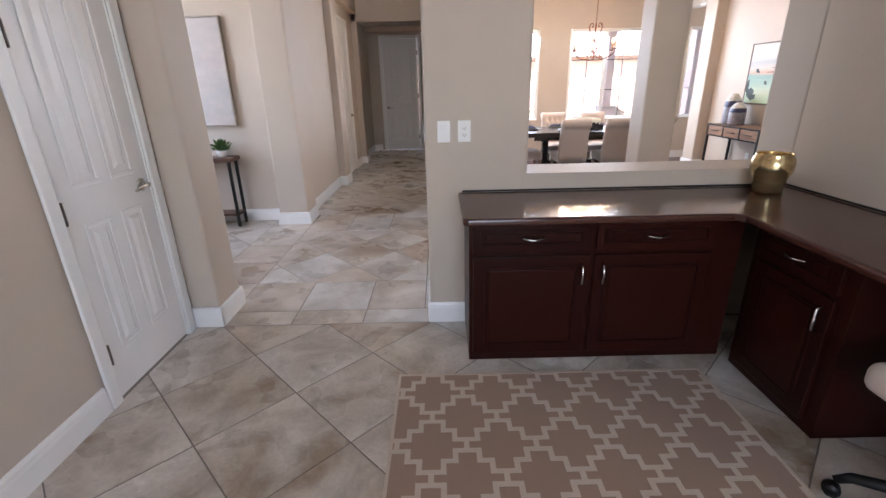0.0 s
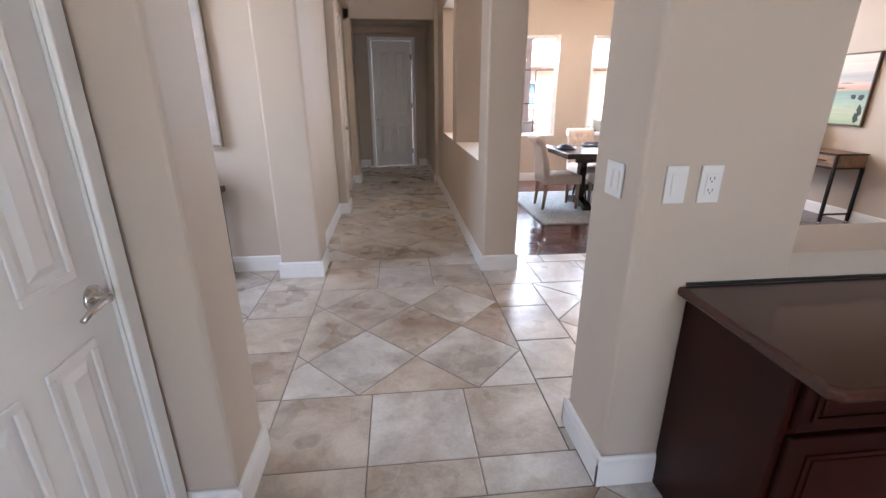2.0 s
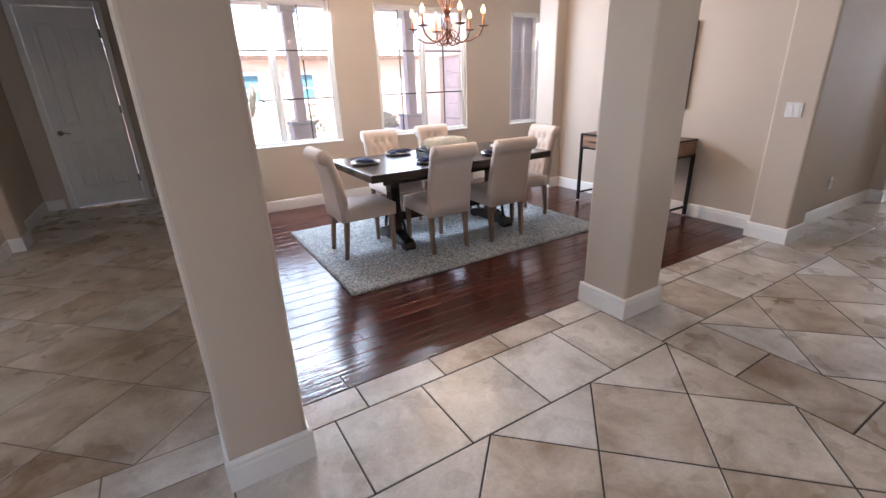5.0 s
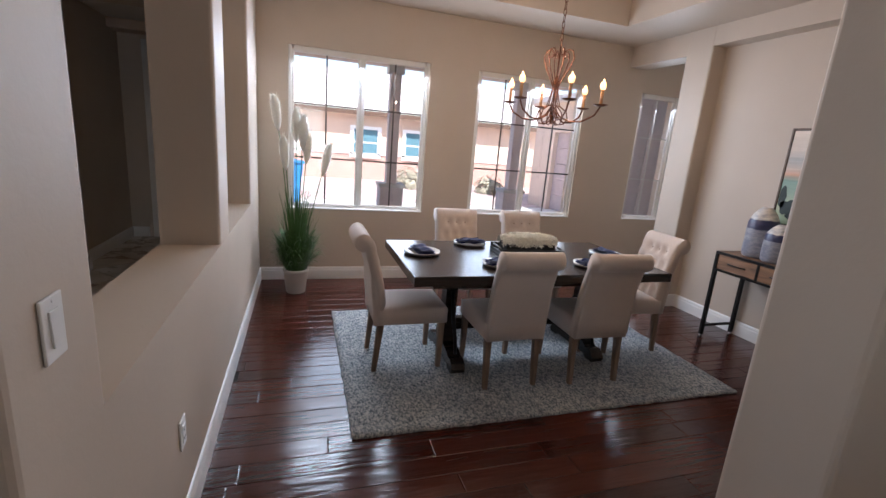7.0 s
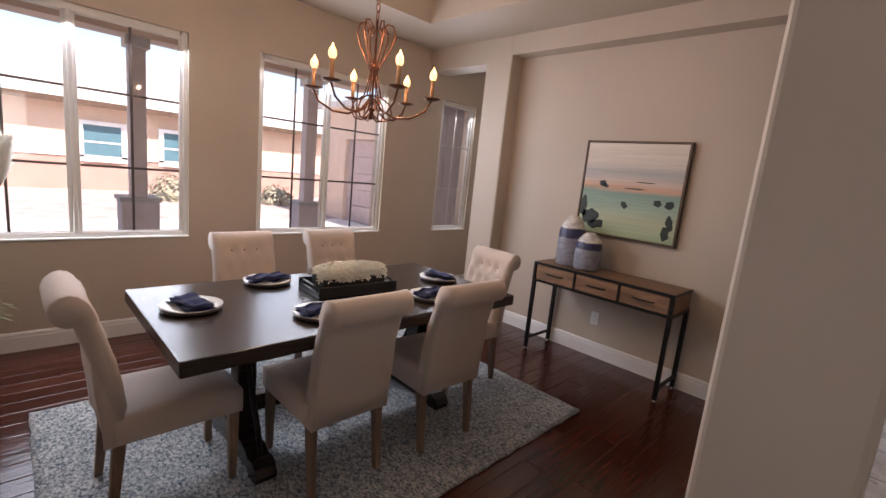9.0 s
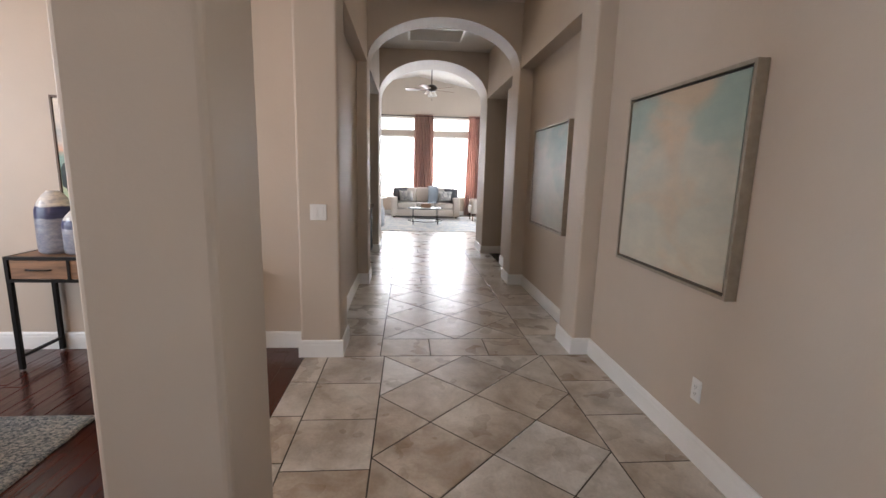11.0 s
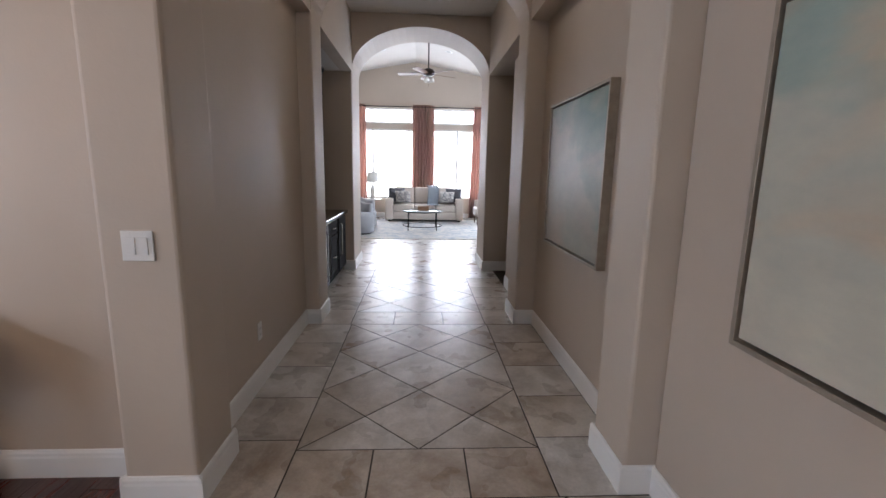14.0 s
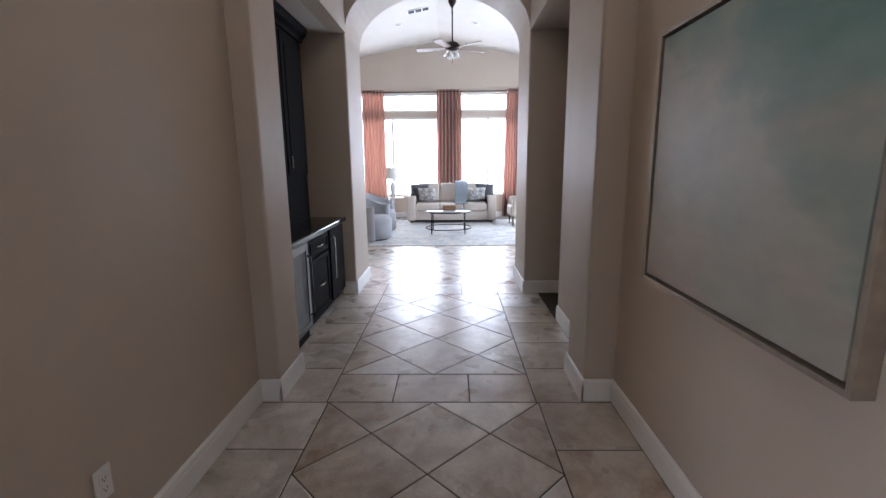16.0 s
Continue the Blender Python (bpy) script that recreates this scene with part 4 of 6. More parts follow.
def vase(x, y, r, h, label):
    prof = [(0.0, 0.0), (r * 0.86, 0.0), (r * 0.97, 0.012), (r, h * 0.10), (r, h * 0.60), (r * 0.97, h * 0.71), (r * 0.80, h * 0.83), (r * 0.56, h * 0.93), (r * 0.36, h * 0.985), (r * 0.33, h), (r * 0.28, h), (r * 0.26, h * 0.95), (0.0, h * 0.94)]
    return solid("ceramic_vase", lathe(prof, 40), M_VASE, label, "vase", "thing", pose(x, y, H))


vase(4.60, 6.755, 0.112, 0.42, "tall white and indigo banded stoneware vase on the console")
vase(4.57, 6.575, 0.105, 0.305, "short white and indigo banded stoneware vase on the console")


def landscape_material(name):
    """An abstract landscape: pale sky, peach horizon, green fields, dark shrubs."""
    m, n, l, b = material(name, 0.55)
    tc = n.new("ShaderNodeTexCoord")
    sep = n.new("ShaderNodeSeparateXYZ")
    l.new(tc.outputs["Generated"], sep.inputs[0])
    wob = noise_tex(n, l, coords(n, l, (1, 4, 9)), 1.0, 4, 0.6)
    h = n.new("ShaderNodeMath")
    h.operation = "MULTIPLY_ADD"
    l.new(wob, h.inputs[0])
    h.inputs[1].default_value = 0.12
    l.new(sep.outputs[2], h.inputs[2])
    base = ramp(n, l, h.outputs[0], [(0.06, (0.33, 0.42, 0.25)), (0.24, (0.46, 0.50, 0.33)), (0.40, (0.30, 0.42, 0.33)), (0.54, (0.22, 0.34, 0.29)), (0.585, (0.62, 0.36, 0.24)), (0.66, (0.60, 0.50, 0.43)), (0.74, (0.42, 0.42, 0.41)), (0.86, (0.66, 0.58, 0.51)), (1.0, (0.70, 0.62, 0.54))])
    brush = ramp(n, l, noise_tex(n, l, coords(n, l, (1, 5, 22)), 2.0, 5, 0.7), [(0.3, (0.86, 0.86, 0.86)), (0.7, (1.1, 1.1, 1.1))])
    l.new(mix(n, l, 1.0, base, brush, "MULTIPLY"), b.inputs["Base Color"])
    bump(n, l, b, noise_tex(n, l, coords(n, l, (1, 12, 40)), 4.0, 4), 0.3, 0.002)
    return m


def framed(name, label, width, height, m, canvas, frame_mat, face=0.012, deep=0.045, gap=0.010):
    """A canvas in a thin floating frame; faces -y, the wall is at y = 0."""
    p = thing(name, label, "painting", m=m)
    w, h = width / 2, height / 2
    part("frame", boxes((-w, -w + face, -deep, 0, -h, h), (w - face, w, -deep, 0, -h, h), (-w + face, w - face, -deep, 0, -h, -h + face), (-w + face, w - face, -deep, 0, h - face, h), bevel=0.0015), frame_mat, p)
    part("backing", boxes((-w + face, w - face, -deep * 0.4, -0.002, -h + face, h - face)), M_BLACK, p)
    c = face + gap
    part("canvas", box(-w + c, w - c, -deep + 0.006, -deep * 0.4, -h + c, h - c, 0.002), canvas, p)
    return p


art = framed("landscape_painting", "green and peach landscape painting in a thin walnut frame", 0.835, 0.79, pose(4.808, 6.415, 1.46, 0, 0, -90), landscape_material("landscape_paint"), M_FRAME_WALNUT, 0.014, 0.04, 0.004)
M_SHRUB = plain("shrub_paint", (0.022, 0.035, 0.032), 0.6, vary=0.3, scale=30)
rnd = random.Random(11)
for u, v, su, sv in ((-0.30, -0.24, 0.085, 0.10), (-0.37, -0.16, 0.05, 0.10), (-0.24, -0.30, 0.08, 0.06), (-0.225, 0.045, 0.05, 0.028), (-0.20, 0.03, 0.035, 0.022), (-0.02, -0.115, 0.038, 0.034), (0.24, -0.075, 0.05, 0.028), (0.33, -0.08, 0.055, 0.034), (0.35, -0.22, 0.04, 0.07), (0.33, -0.30, 0.05, 0.06), (0.12, 0.075, 0.10, 0.006), (0.05, 0.02, 0.13, 0.006)):
    pts = []
    for k in range(30):
        a = 2 * math.pi * k / 30
        f = 0.74 + 0.16 * math.sin(2 * a + su * 90) + 0.08 * math.sin(5 * a + sv * 70)
        pts.append((max(-0.395, min(0.395, u + su * f * math.cos(a))), max(-0.372, min(0.372, v + sv * f * math.sin(a)))))
    part("brushmark", extrude(pts, 0.002, "y", -0.0365 + 0.0005), M_SHRUB, art)

# pampas plant
pl = thing("pampas_plant", "tall green grass with ivory pampas plumes in a cream pot", "plant", m=pose(0.90, 8.40, 0))
part("pot", lathe([(0.0, 0.0), (0.085, 0.0), (0.09, 0.005), (0.112, 0.205), (0.118, 0.21), (0.118, 0.235), (0.108, 0.235), (0.104, 0.21), (0.0, 0.205)], 28), M_POT, pl)
part("soil", lathe([(0.0, 0.206), (0.10, 0.206), (0.09, 0.214), (0.0, 0.218)], 20), M_SOIL, pl)
rnd = random.Random(3)
blades = bmesh.new()
for k in range(880):
    a = rnd.uniform(0, 6.283)
    r0 = rnd.uniform(0, 0.085)
    out = rnd.uniform(0.03, 0.16) if k < 150 else rnd.uniform(0.06, 0.24)
    tall = rnd.uniform(0.5, 0.85) if k < 150 else rnd.uniform(0.24, 0.66)
    w = rnd.uniform(0.006, 0.014)
    bend = 1.7 if k < 150 else 0.9
    side = Vector((-math.sin(a), math.cos(a), 0))
    prev = None
    for s in range(6):
        f = s / 5
        droop = 0.0 if k < 150 else 0.10 * f ** 3
        p = Vector((math.cos(a) * (r0 + out * f ** bend), min(math.sin(a) * (r0 + out * f ** bend), 0.36), 0.21 + tall * (f - 0.25 * f ** 3 * (1 if k >= 150 else 0.2)) - droop))
        ww = w * (1 - 0.85 * f)
        cur = (blades.verts.new(p - side * ww), blades.verts.new(p + side * ww))
        if prev:
            blades.faces.new((prev[0], prev[1], cur[1], cur[0]))
        prev = cur
part("foliage", blades, M_LEAF, pl)
for (px, pz, lx) in ((-0.17, 1.67, 0.0), (-0.10, 1.33, 0.02), (0.0, 1.58, 0.01), (0.06, 1.52, 0.02), (0.10, 1.40, 0.03), (0.27, 1.29, 0.05)):
    py = rnd.uniform(-0.05, 0.05)
    base = (px * 0.15, 0, 0.21)
    part("stalk", tube([base, (px * 0.45, py * 0.5, 0.21 + (pz - 0.21) * 0.45), (px * 0.9, py, pz - 0.10)], 0.0045, 6), M_LEAF, pl)
    plume = bmesh.new()
    core = lathe([(0.0, -0.15), (0.022, -0.11), (0.034, -0.03), (0.032, 0.05), (0.018, 0.10), (0.0, 0.12)], 12)
    tmp = bpy.data.meshes.new("tmp")
    core.to_mesh(tmp), core.free()
    plume.from_mesh(tmp)
    bpy.data.meshes.remove(tmp)
    for k in range(240):
        a, z = rnd.uniform(0, 6.283), rnd.uniform(-0.13, 0.10)
        r = 0.030 * (1 - (z / 0.15) ** 2)
        p0 = Vector((r * math.cos(a), r * math.sin(a), z))
        p1 = p0 + Vector((0.022 * math.cos(a), 0.022 * math.sin(a), 0.045))
        s = Vector((-math.sin(a), math.cos(a), 0)) * 0.0028
        plume.faces.new([plume.verts.new(v) for v in (p0 - s, p0 + s, p1)])
    part("plume", moved(plume, Matrix.Translation((px, py, pz)) @ pose(0, 0, 0, 0, px * 40, 0) @ Matrix.Diagonal((1.12, 1.12, 1.2, 1))), M_PLUME, pl, "fluffy ivory plume")


# switch plates and outlets
def plate(name, label, m, gangs=1, kind="rocker", w=0.07, h=0.115):
    """A wall plate facing -y."""
    width = w + 0.046 * (gangs - 1)
    p = thing(name, label, "wall plate", m=m)
    part("cover", box(-width / 2, width / 2, -0.006, 0.0, -h / 2, h / 2, 0.0025), M_PLASTIC, p)
    for g in range(gangs):
        x = (g - (gangs - 1) / 2) * 0.046
        if kind == "outlet":
            part("insert", box(x - 0.017, x + 0.017, -0.0085, -0.006, -0.034, 0.034, 0.001), M_PLASTIC, p)
            for z in (-0.018, 0.018):
                part("slot", boxes((x - 0.008, x - 0.0055, -0.0092, -0.0086, z - 0.004, z + 0.005), (x + 0.0055, x + 0.008, -0.0092, -0.0086, z - 0.004, z + 0.005), (x - 0.002, x + 0.002, -0.0092, -0.0086, z - 0.011, z - 0.007)), M_SLOT, p)
        else:
            part("rocker", moved(box(x - 0.0165, x + 0.0165, -0.010, -0.006, -0.033, 0.033, 0.001), pose(0, 0, 0, 2 if g % 2 else -2)), M_PLASTIC, p)
            part("screw", moved(lathe([(0.0, 0.0), (0.0028, 0.0), (0.002, 0.001), (0.0, 0.0012)], 8), Matrix.Translation((x, -0.006, 0.048)) @ pose(0, 0, 0, 90)), M_PLASTIC, p)
    return p


plate("light_switch", "white rocker light switch beside the counter", pose(0.40, 2.598, 1.17))
plate("wall_outlet", "white duplex outlet beside the light switch", pose(0.512, 2.598, 1.17), kind="outlet")
plate("double_light_switch", "white double rocker switch on the passage pier", pose(0.294, 2.765, 1.16, 0, 0, -90), 2)
plate("double_light_switch", "white double rocker switch on the hall column", pose(4.618, 5.0, 1.095, 0, 0, -90), 2)
plate("light_switch", "white rocker switch on the corridor column facing the dining room", pose(0.546, 4.96, 1.14, 0, 0, 90))
plate("wall_outlet", "white outlet low on the dining half wall", pose(0.546, 5.69, 0.415, 0, 0, 90), kind="outlet")
plate("wall_outlet", "white outlet under the console table", pose(4.809, 6.54, 0.34, 0, 0, -90), kind="outlet")
plate("light_switch", "white switch beside the narrow window", pose(5.66, 8.799, 0.99))
plate("wall_outlet", "white outlet low on the hall wall", pose(5.68, 4.969, 0.36), kind="outlet")
plate("wall_outlet", "white outlet low under the sky painting", pose(3.35, 2.911, 0.36, 0, 0, 180), kind="outlet")
OFFICE_ORIGIN = (-0.36, 2.255)

# ---- office ----
M_CHERRY = hardwood("cherry_dark", [(0.021, 0.0050, 0.0035), (0.025, 0.006, 0.004), (0.029, 0.007, 0.0045)], 0.28, False, (14, 14, 2), 0.15)
M_COUNTER = hardwood("counter_cherry", [(0.060, 0.021, 0.015), (0.064, 0.023, 0.016), (0.068, 0.025, 0.017)], 0.20, False, (3, 14, 14), 0.2)
M_GOLD = plain("mercury_glass_gold", (0.62, 0.47, 0.24), 0.18, 0.9, vary=0.35, scale=24)
M_RUG_TAN = fabric("rug_tan", (0.30, 0.20, 0.14), 300, 0.14, 0.5)
M_RUG_CREAM = fabric("rug_cream", (0.52, 0.43, 0.34), 300, 0.10, 0.5)


def raised_front(name, x0, x1, z0, z1, parent, y=0.0, pull="", side=1):
    """A cabinet door or drawer front facing -y with a raised panel and a metal pull."""
    d = part(name, box(x0, x1, y - 0.020, y, z0, z1, 0.004), M_CHERRY, parent)
    i = 0.055 if z1 - z0 > 0.25 else 0.034
    fr = bmesh.new()
    bm_box(fr, x0 + i, x1 - i, y - 0.0265, y - 0.020, z0 + i, z0 + i + 0.012), bm_box(fr, x0 + i, x1 - i, y - 0.0265, y - 0.020, z1 - i - 0.012, z1 - i)
    bm_box(fr, x0 + i, x0 + i + 0.012, y - 0.0265, y - 0.020, z0 + i + 0.012, z1 - i - 0.012), bm_box(fr, x1 - i - 0.012, x1 - i, y - 0.0265, y - 0.020, z0 + i + 0.012, z1 - i - 0.012)
    part("moulding", fr, M_CHERRY, d)
    if x1 - x0 - 2 * i > 0.08 and z1 - z0 - 2 * i > 0.05:
        part("raised_panel", box(x0 + i + 0.022, x1 - i - 0.022, y - 0.026, y - 0.0195, z0 + i + 0.016, z1 - i - 0.016, 0.004), M_CHERRY, d)
    if pull == "h":
        c, z = (x0 + x1) / 2, (z0 + z1) / 2
        pts = [(c - 0.055, y - 0.021, z), (c - 0.045, y - 0.042, z + 0.003), (c, y - 0.046, z - 0.005), (c + 0.045, y - 0.042, z + 0.003), (c + 0.055, y - 0.021, z)]
    else:
        c, z = (x1 - 0.04 if side > 0 else x0 + 0.04), z1 - 0.10
        pts = [(c, y - 0.021, z - 0.055), (c, y - 0.042, z - 0.045), (c + 0.004, y - 0.046, z), (c, y - 0.042, z + 0.045), (c, y - 0.021, z + 0.055)]
    part("handle", tube(pts, [0.007, 0.0055, 0.0075, 0.0055, 0.007], 8), M_NICKEL, d, "brushed nickel pull")
    return d


cab = thing("base_cabinet", "dark cherry base cabinet with two drawers and two raised-panel doors", "cabinet", "office base cabinets", pose(0.51, 2.165, 0))
part("carcass", box(0.0, 1.35, 0.0, 0.432, 0.0, 0.795, 0.003), M_CHERRY, cab)
for a, b, s in ((0.02, 0.60, 1), (0.625, 1.205, -1)):
    raised_front("drawer", a, b, 0.625, 0.775, cab, 0.0, "h")
    raised_front("door", a, b, 0.05, 0.605, cab, 0.0, "v", s)
cab2 = thing("base_cabinet", "dark cherry base cabinet with one drawer over one door", "cabinet", "office base cabinets", pose(1.885, 2.105, 0, 0, 0, -90))
part("carcass", box(0.0, 0.56, 0.0, 0.46, 0.0, 0.795, 0.003), M_CHERRY, cab2)
raised_front("drawer", 0.06, 0.50, 0.625, 0.775, cab2, 0.0, "h")
raised_front("door", 0.06, 0.50, 0.05, 0.605, cab2, 0.0, "v", 1)
cab3 = thing("base_cabinet", "dark cherry desk pedestal beyond the knee space", "cabinet", "office base cabinets", pose(1.885, 0.30, 0, 0, 0, -90))
part("carcass", box(0.0, 0.5, 0.0, 0.46, 0.0, 0.795, 0.003), M_CHERRY, cab3)
raised_front("drawer", 0.03, 0.47, 0.625, 0.775, cab3, 0.0, "h")
raised_front("door", 0.03, 0.47, 0.05, 0.605, cab3, 0.0, "v", 1)
top = extrude([(0.476, 2.598), (0.476, 2.062), (0.50, 2.04), (1.715, 2.04), (1.745, 2.01), (1.745, -0.25), (2.348, -0.25), (2.348, 2.598)], 0.036, "z", 0.7955)
bmesh.ops.bevel(top, geom=[e for e in top.edges if abs(e.verts[0].co.z - e.verts[1].co.z) < 1e-5], offset=0.012, segments=3, profile=0.5, affect="EDGES")
counter = solid("countertop", top, M_COUNTER, "glossy reddish brown L-shaped wood countertop on the base cabinets", "countertop", "thing")
part("lip", boxes((0.5, 2.345, 2.592, 2.5985, 0.832, 0.842), (2.340, 2.3485, -0.2, 2.59, 0.832, 0.842)), M_BLACK, counter)

pot = solid("gold_vase", lathe([(0.0, 0.0), (0.062, 0.0), (0.072, 0.008), (0.075, 0.05), (0.082, 0.085), (0.098, 0.115), (0.100, 0.15), (0.096, 0.18), (0.085, 0.198), (0.089, 0.207), (0.082, 0.207), (0.080, 0.2), (0.092, 0.15), (0.0, 0.02)], 32), M_GOLD, "gold mercury-glass vase on the countertop", "vase", "thing", pose(2.13, 2.44, 0.8317))

orug = thing("office_rug", "tan rug with a cream stepped lattice pattern on the tile", "rug", m=pose(0.14, -0.45, 0))
RW, RL = 1.545, 2.48
part("ground_weave", box(0, RW, 0, RL, 0.0005, 0.010, 0.003), M_RUG_TAN, orug)
latt = bmesh.new()
PX, PY, hw = 0.289, 0.332, 0.011


def strip_seg(x0, y0, x1, y1, lift):
    a0, a1, b0, b1 = min(x0, x1) - hw, max(x0, x1) + hw, min(y0, y1) - hw, max(y0, y1) + hw
    a0, a1, b0, b1 = max(a0, 0.012), min(a1, RW - 0.012), max(b0, 0.012), min(b1, RL - 0.012)
    if a1 - a0 > 0.004 and b1 - b0 > 0.004:
        bm_box(latt, a0, a1, b0, b1, 0.0085, 0.0112 + lift)


steps = [(0, 0), (0, 0.030), (0.048, 0.030), (0.048, 0.083), (0.0965, 0.083), (0.0965, 0.136), (PX / 2, 0.136), (PX / 2, PY / 2)]
for i in range(-3, 6):
    for j in range(-8, 3):
        for o in (0, 0.5):
            nx0, ny0 = 0.465 + (i + o) * PX, 2.162 + (j + o) * PY
            for sx in (-1, 1):
                for k, ((u0, v0), (u1, v1)) in enumerate(zip(steps, steps[1:])):
                    strip_seg(nx0 + sx * u0, ny0 + v0, nx0 + sx * u1, ny0 + v1, 0.0002 * k + 0.0001 * (sx > 0) + 0.00005 * (o > 0))
part("lattice", latt, M_RUG_CREAM, orug, "cream stepped lattice weave")
part("border", boxes((0.0, 0.014, 0, RL, 0.0095, 0.0116), (RW - 0.014, RW, 0, RL, 0.0095, 0.0116), (0.014, RW - 0.014, RL - 0.014, RL, 0.0095, 0.0116), (0.014, RW - 0.014, 0, 0.014, 0.0095, 0.0116)), M_RUG_CREAM, orug)

oc = thing("office_chair", "cream upholstered swivel chair on a black five-star base", "chair", m=pose(2.02, 1.10, 0))
part("column", lathe([(0.028, 0.10), (0.028, 0.24), (0.02, 0.24), (0.02, 0.42)], 16), M_IRON, oc)
for k in range(5):
    a = radians(72 * k + 146)
    leg = part("base_leg", tube([(0.02 * math.cos(a), 0.02 * math.sin(a), 0.13), (0.18 * math.cos(a), 0.18 * math.sin(a), 0.115), (0.29 * math.cos(a), 0.29 * math.sin(a), 0.10), (0.33 * math.cos(a), 0.33 * math.sin(a), 0.07)], [0.028, 0.022, 0.018, 0.014], 8), M_IRON, oc)
    part("caster", moved(lathe([(0.0, -0.022), (0.024, -0.02), (0.028, -0.006), (0.02, 0.0), (0.028, 0.006), (0.024, 0.02), (0.0, 0.022)], 16), Matrix.Translation((0.33 * math.cos(a), 0.33 * math.sin(a), 0.029)) @ pose(0, 0, 0, 90, 0, math.degrees(a))), M_IRON, leg)
part("seat", smooth(box(-0.25, 0.25, -0.25, 0.25, 0.42, 0.53, 0.04, 4)), M_LINEN, oc)
part("backrest", smooth(moved(box(-0.04, 0.04, -0.24, 0.24, 0.0, 0.46, 0.03, 4), Matrix.Translation((0.24, 0, 0.53)) @ pose(0, 0, 0, 0, 8, 0))), M_LINEN, oc)

# ---- west end of the hall ----
M_DARKWOOD = hardwood("table_wood_walnut", [(0.07, 0.032, 0.018), (0.08, 0.038, 0.021), (0.09, 0.042, 0.024)], 0.35, False, (3, 24, 24))
st = thing("half_moon_table", "small dark wood console with black metal legs in the hall niche", "console table", m=pose(-2.17, 4.76, 0))
part("top", box(-0.37, 0.37, 0.0, 0.225, 0.70, 0.745, 0.006), M_DARKWOOD, st)
for x in (-0.33, 0.33):
    for y in (0.02, 0.19):
        part("leg", box(x - 0.014, x + 0.014, y - 0.012, y + 0.012, 0.0, 0.70, 0.002), M_IRON, st)
part("shelf", box(-0.34, 0.34, 0.01, 0.205, 0.12, 0.145, 0.003), M_DARKWOOD, st)
fp = thing("potted_succulent", "small green leafy plant in a white pot on the niche table", "plant", m=pose(-1.93, 4.87, 0.7455))
part("pot", lathe([(0.0, 0.0), (0.045, 0.0), (0.058, 0.06), (0.055, 0.065), (0.0, 0.055)], 20), M_CERAMIC, fp)
rnd = random.Random(8)
lv = bmesh.new()
for k in range(120):
    a, e = rnd.uniform(0, 6.283), rnd.uniform(0.2, 1.45)
    d = Vector((math.cos(a) * math.cos(e), math.sin(a) * math.cos(e), math.sin(e)))
    p = Vector((0, 0, 0.065)) + d * rnd.uniform(0.03, 0.11)
    s = d.orthogonal().normalized() * 0.012
    t = d * 0.032
    lv.faces.new([lv.verts.new(v) for v in (p - t, p + s * 0.9, p + t, p - s * 0.9)])
part("foliage", lv, M_LEAF, fp)


def sky_paint(name, seed, slope, cool, warm, pale, low):
    """A blurred abstract sky: cool above, pale cloud below, drifts of warm colour."""
    m, n, l, b = material(name, 0.45)
    tc, mp = n.new("ShaderNodeTexCoord"), n.new("ShaderNodeMapping")
    mp.inputs["Location"].default_value = (seed, seed * 0.7, 0)
    mp.inputs["Scale"].default_value = (1.0, 1.0, 1.7)
    l.new(tc.outputs["Generated"], mp.inputs[0])
    dot = n.new("ShaderNodeVectorMath")
    dot.operation = "DOT_PRODUCT"
    l.new(tc.outputs["Generated"], dot.inputs[0])
    dot.inputs[1].default_value = (slope[0], 0, slope[1])
    h = n.new("ShaderNodeMath")
    h.operation = "MULTIPLY_ADD"
    l.new(noise_tex(n, l, mp.outputs[0], 2.4, 3, 0.5, 0.4), h.inputs[0])
    h.inputs[1].default_value = 0.6
    l.new(dot.outputs["Value"], h.inputs[2])
    base = ramp(n, l, h.outputs[0], [(0.35, low), (0.62, pale), (0.88, pale), (1.0, tuple(0.5 * (p + q) for p, q in zip(pale, cool)))])
    up = n.new("ShaderNodeMath")
    up.operation = "SUBTRACT"
    l.new(h.outputs[0], up.inputs[0])
    up.inputs[1].default_value = 0.55
    col = mix(n, l, ramp(n, l, up.outputs[0], [(0.36, (0, 0, 0)), (0.74, (1, 1, 1))]), base, cool)
    drift = ramp(n, l, noise_tex(n, l, mp.outputs[0], 1.9, 3, 0.5, 0.6), [(0.44, (0, 0, 0)), (0.68, (0.65, 0.65, 0.65))])
    col = mix(n, l, drift, col, warm)
    strokes = ramp(n, l, noise_tex(n, l, coords(n, l, (6, 6, 11)), 1.0, 5, 0.6), [(0.3, (0.91, 0.92, 0.93)), (0.7, (1.08, 1.07, 1.05))])
    l.new(mix(n, l, 1.0, col, strokes, "MULTIPLY"), b.inputs["Base Color"])
    bump(n, l, b, noise_tex(n, l, coords(n, l, (30, 30, 90)), 1.0, 4), 0.25, 0.002)
    return m


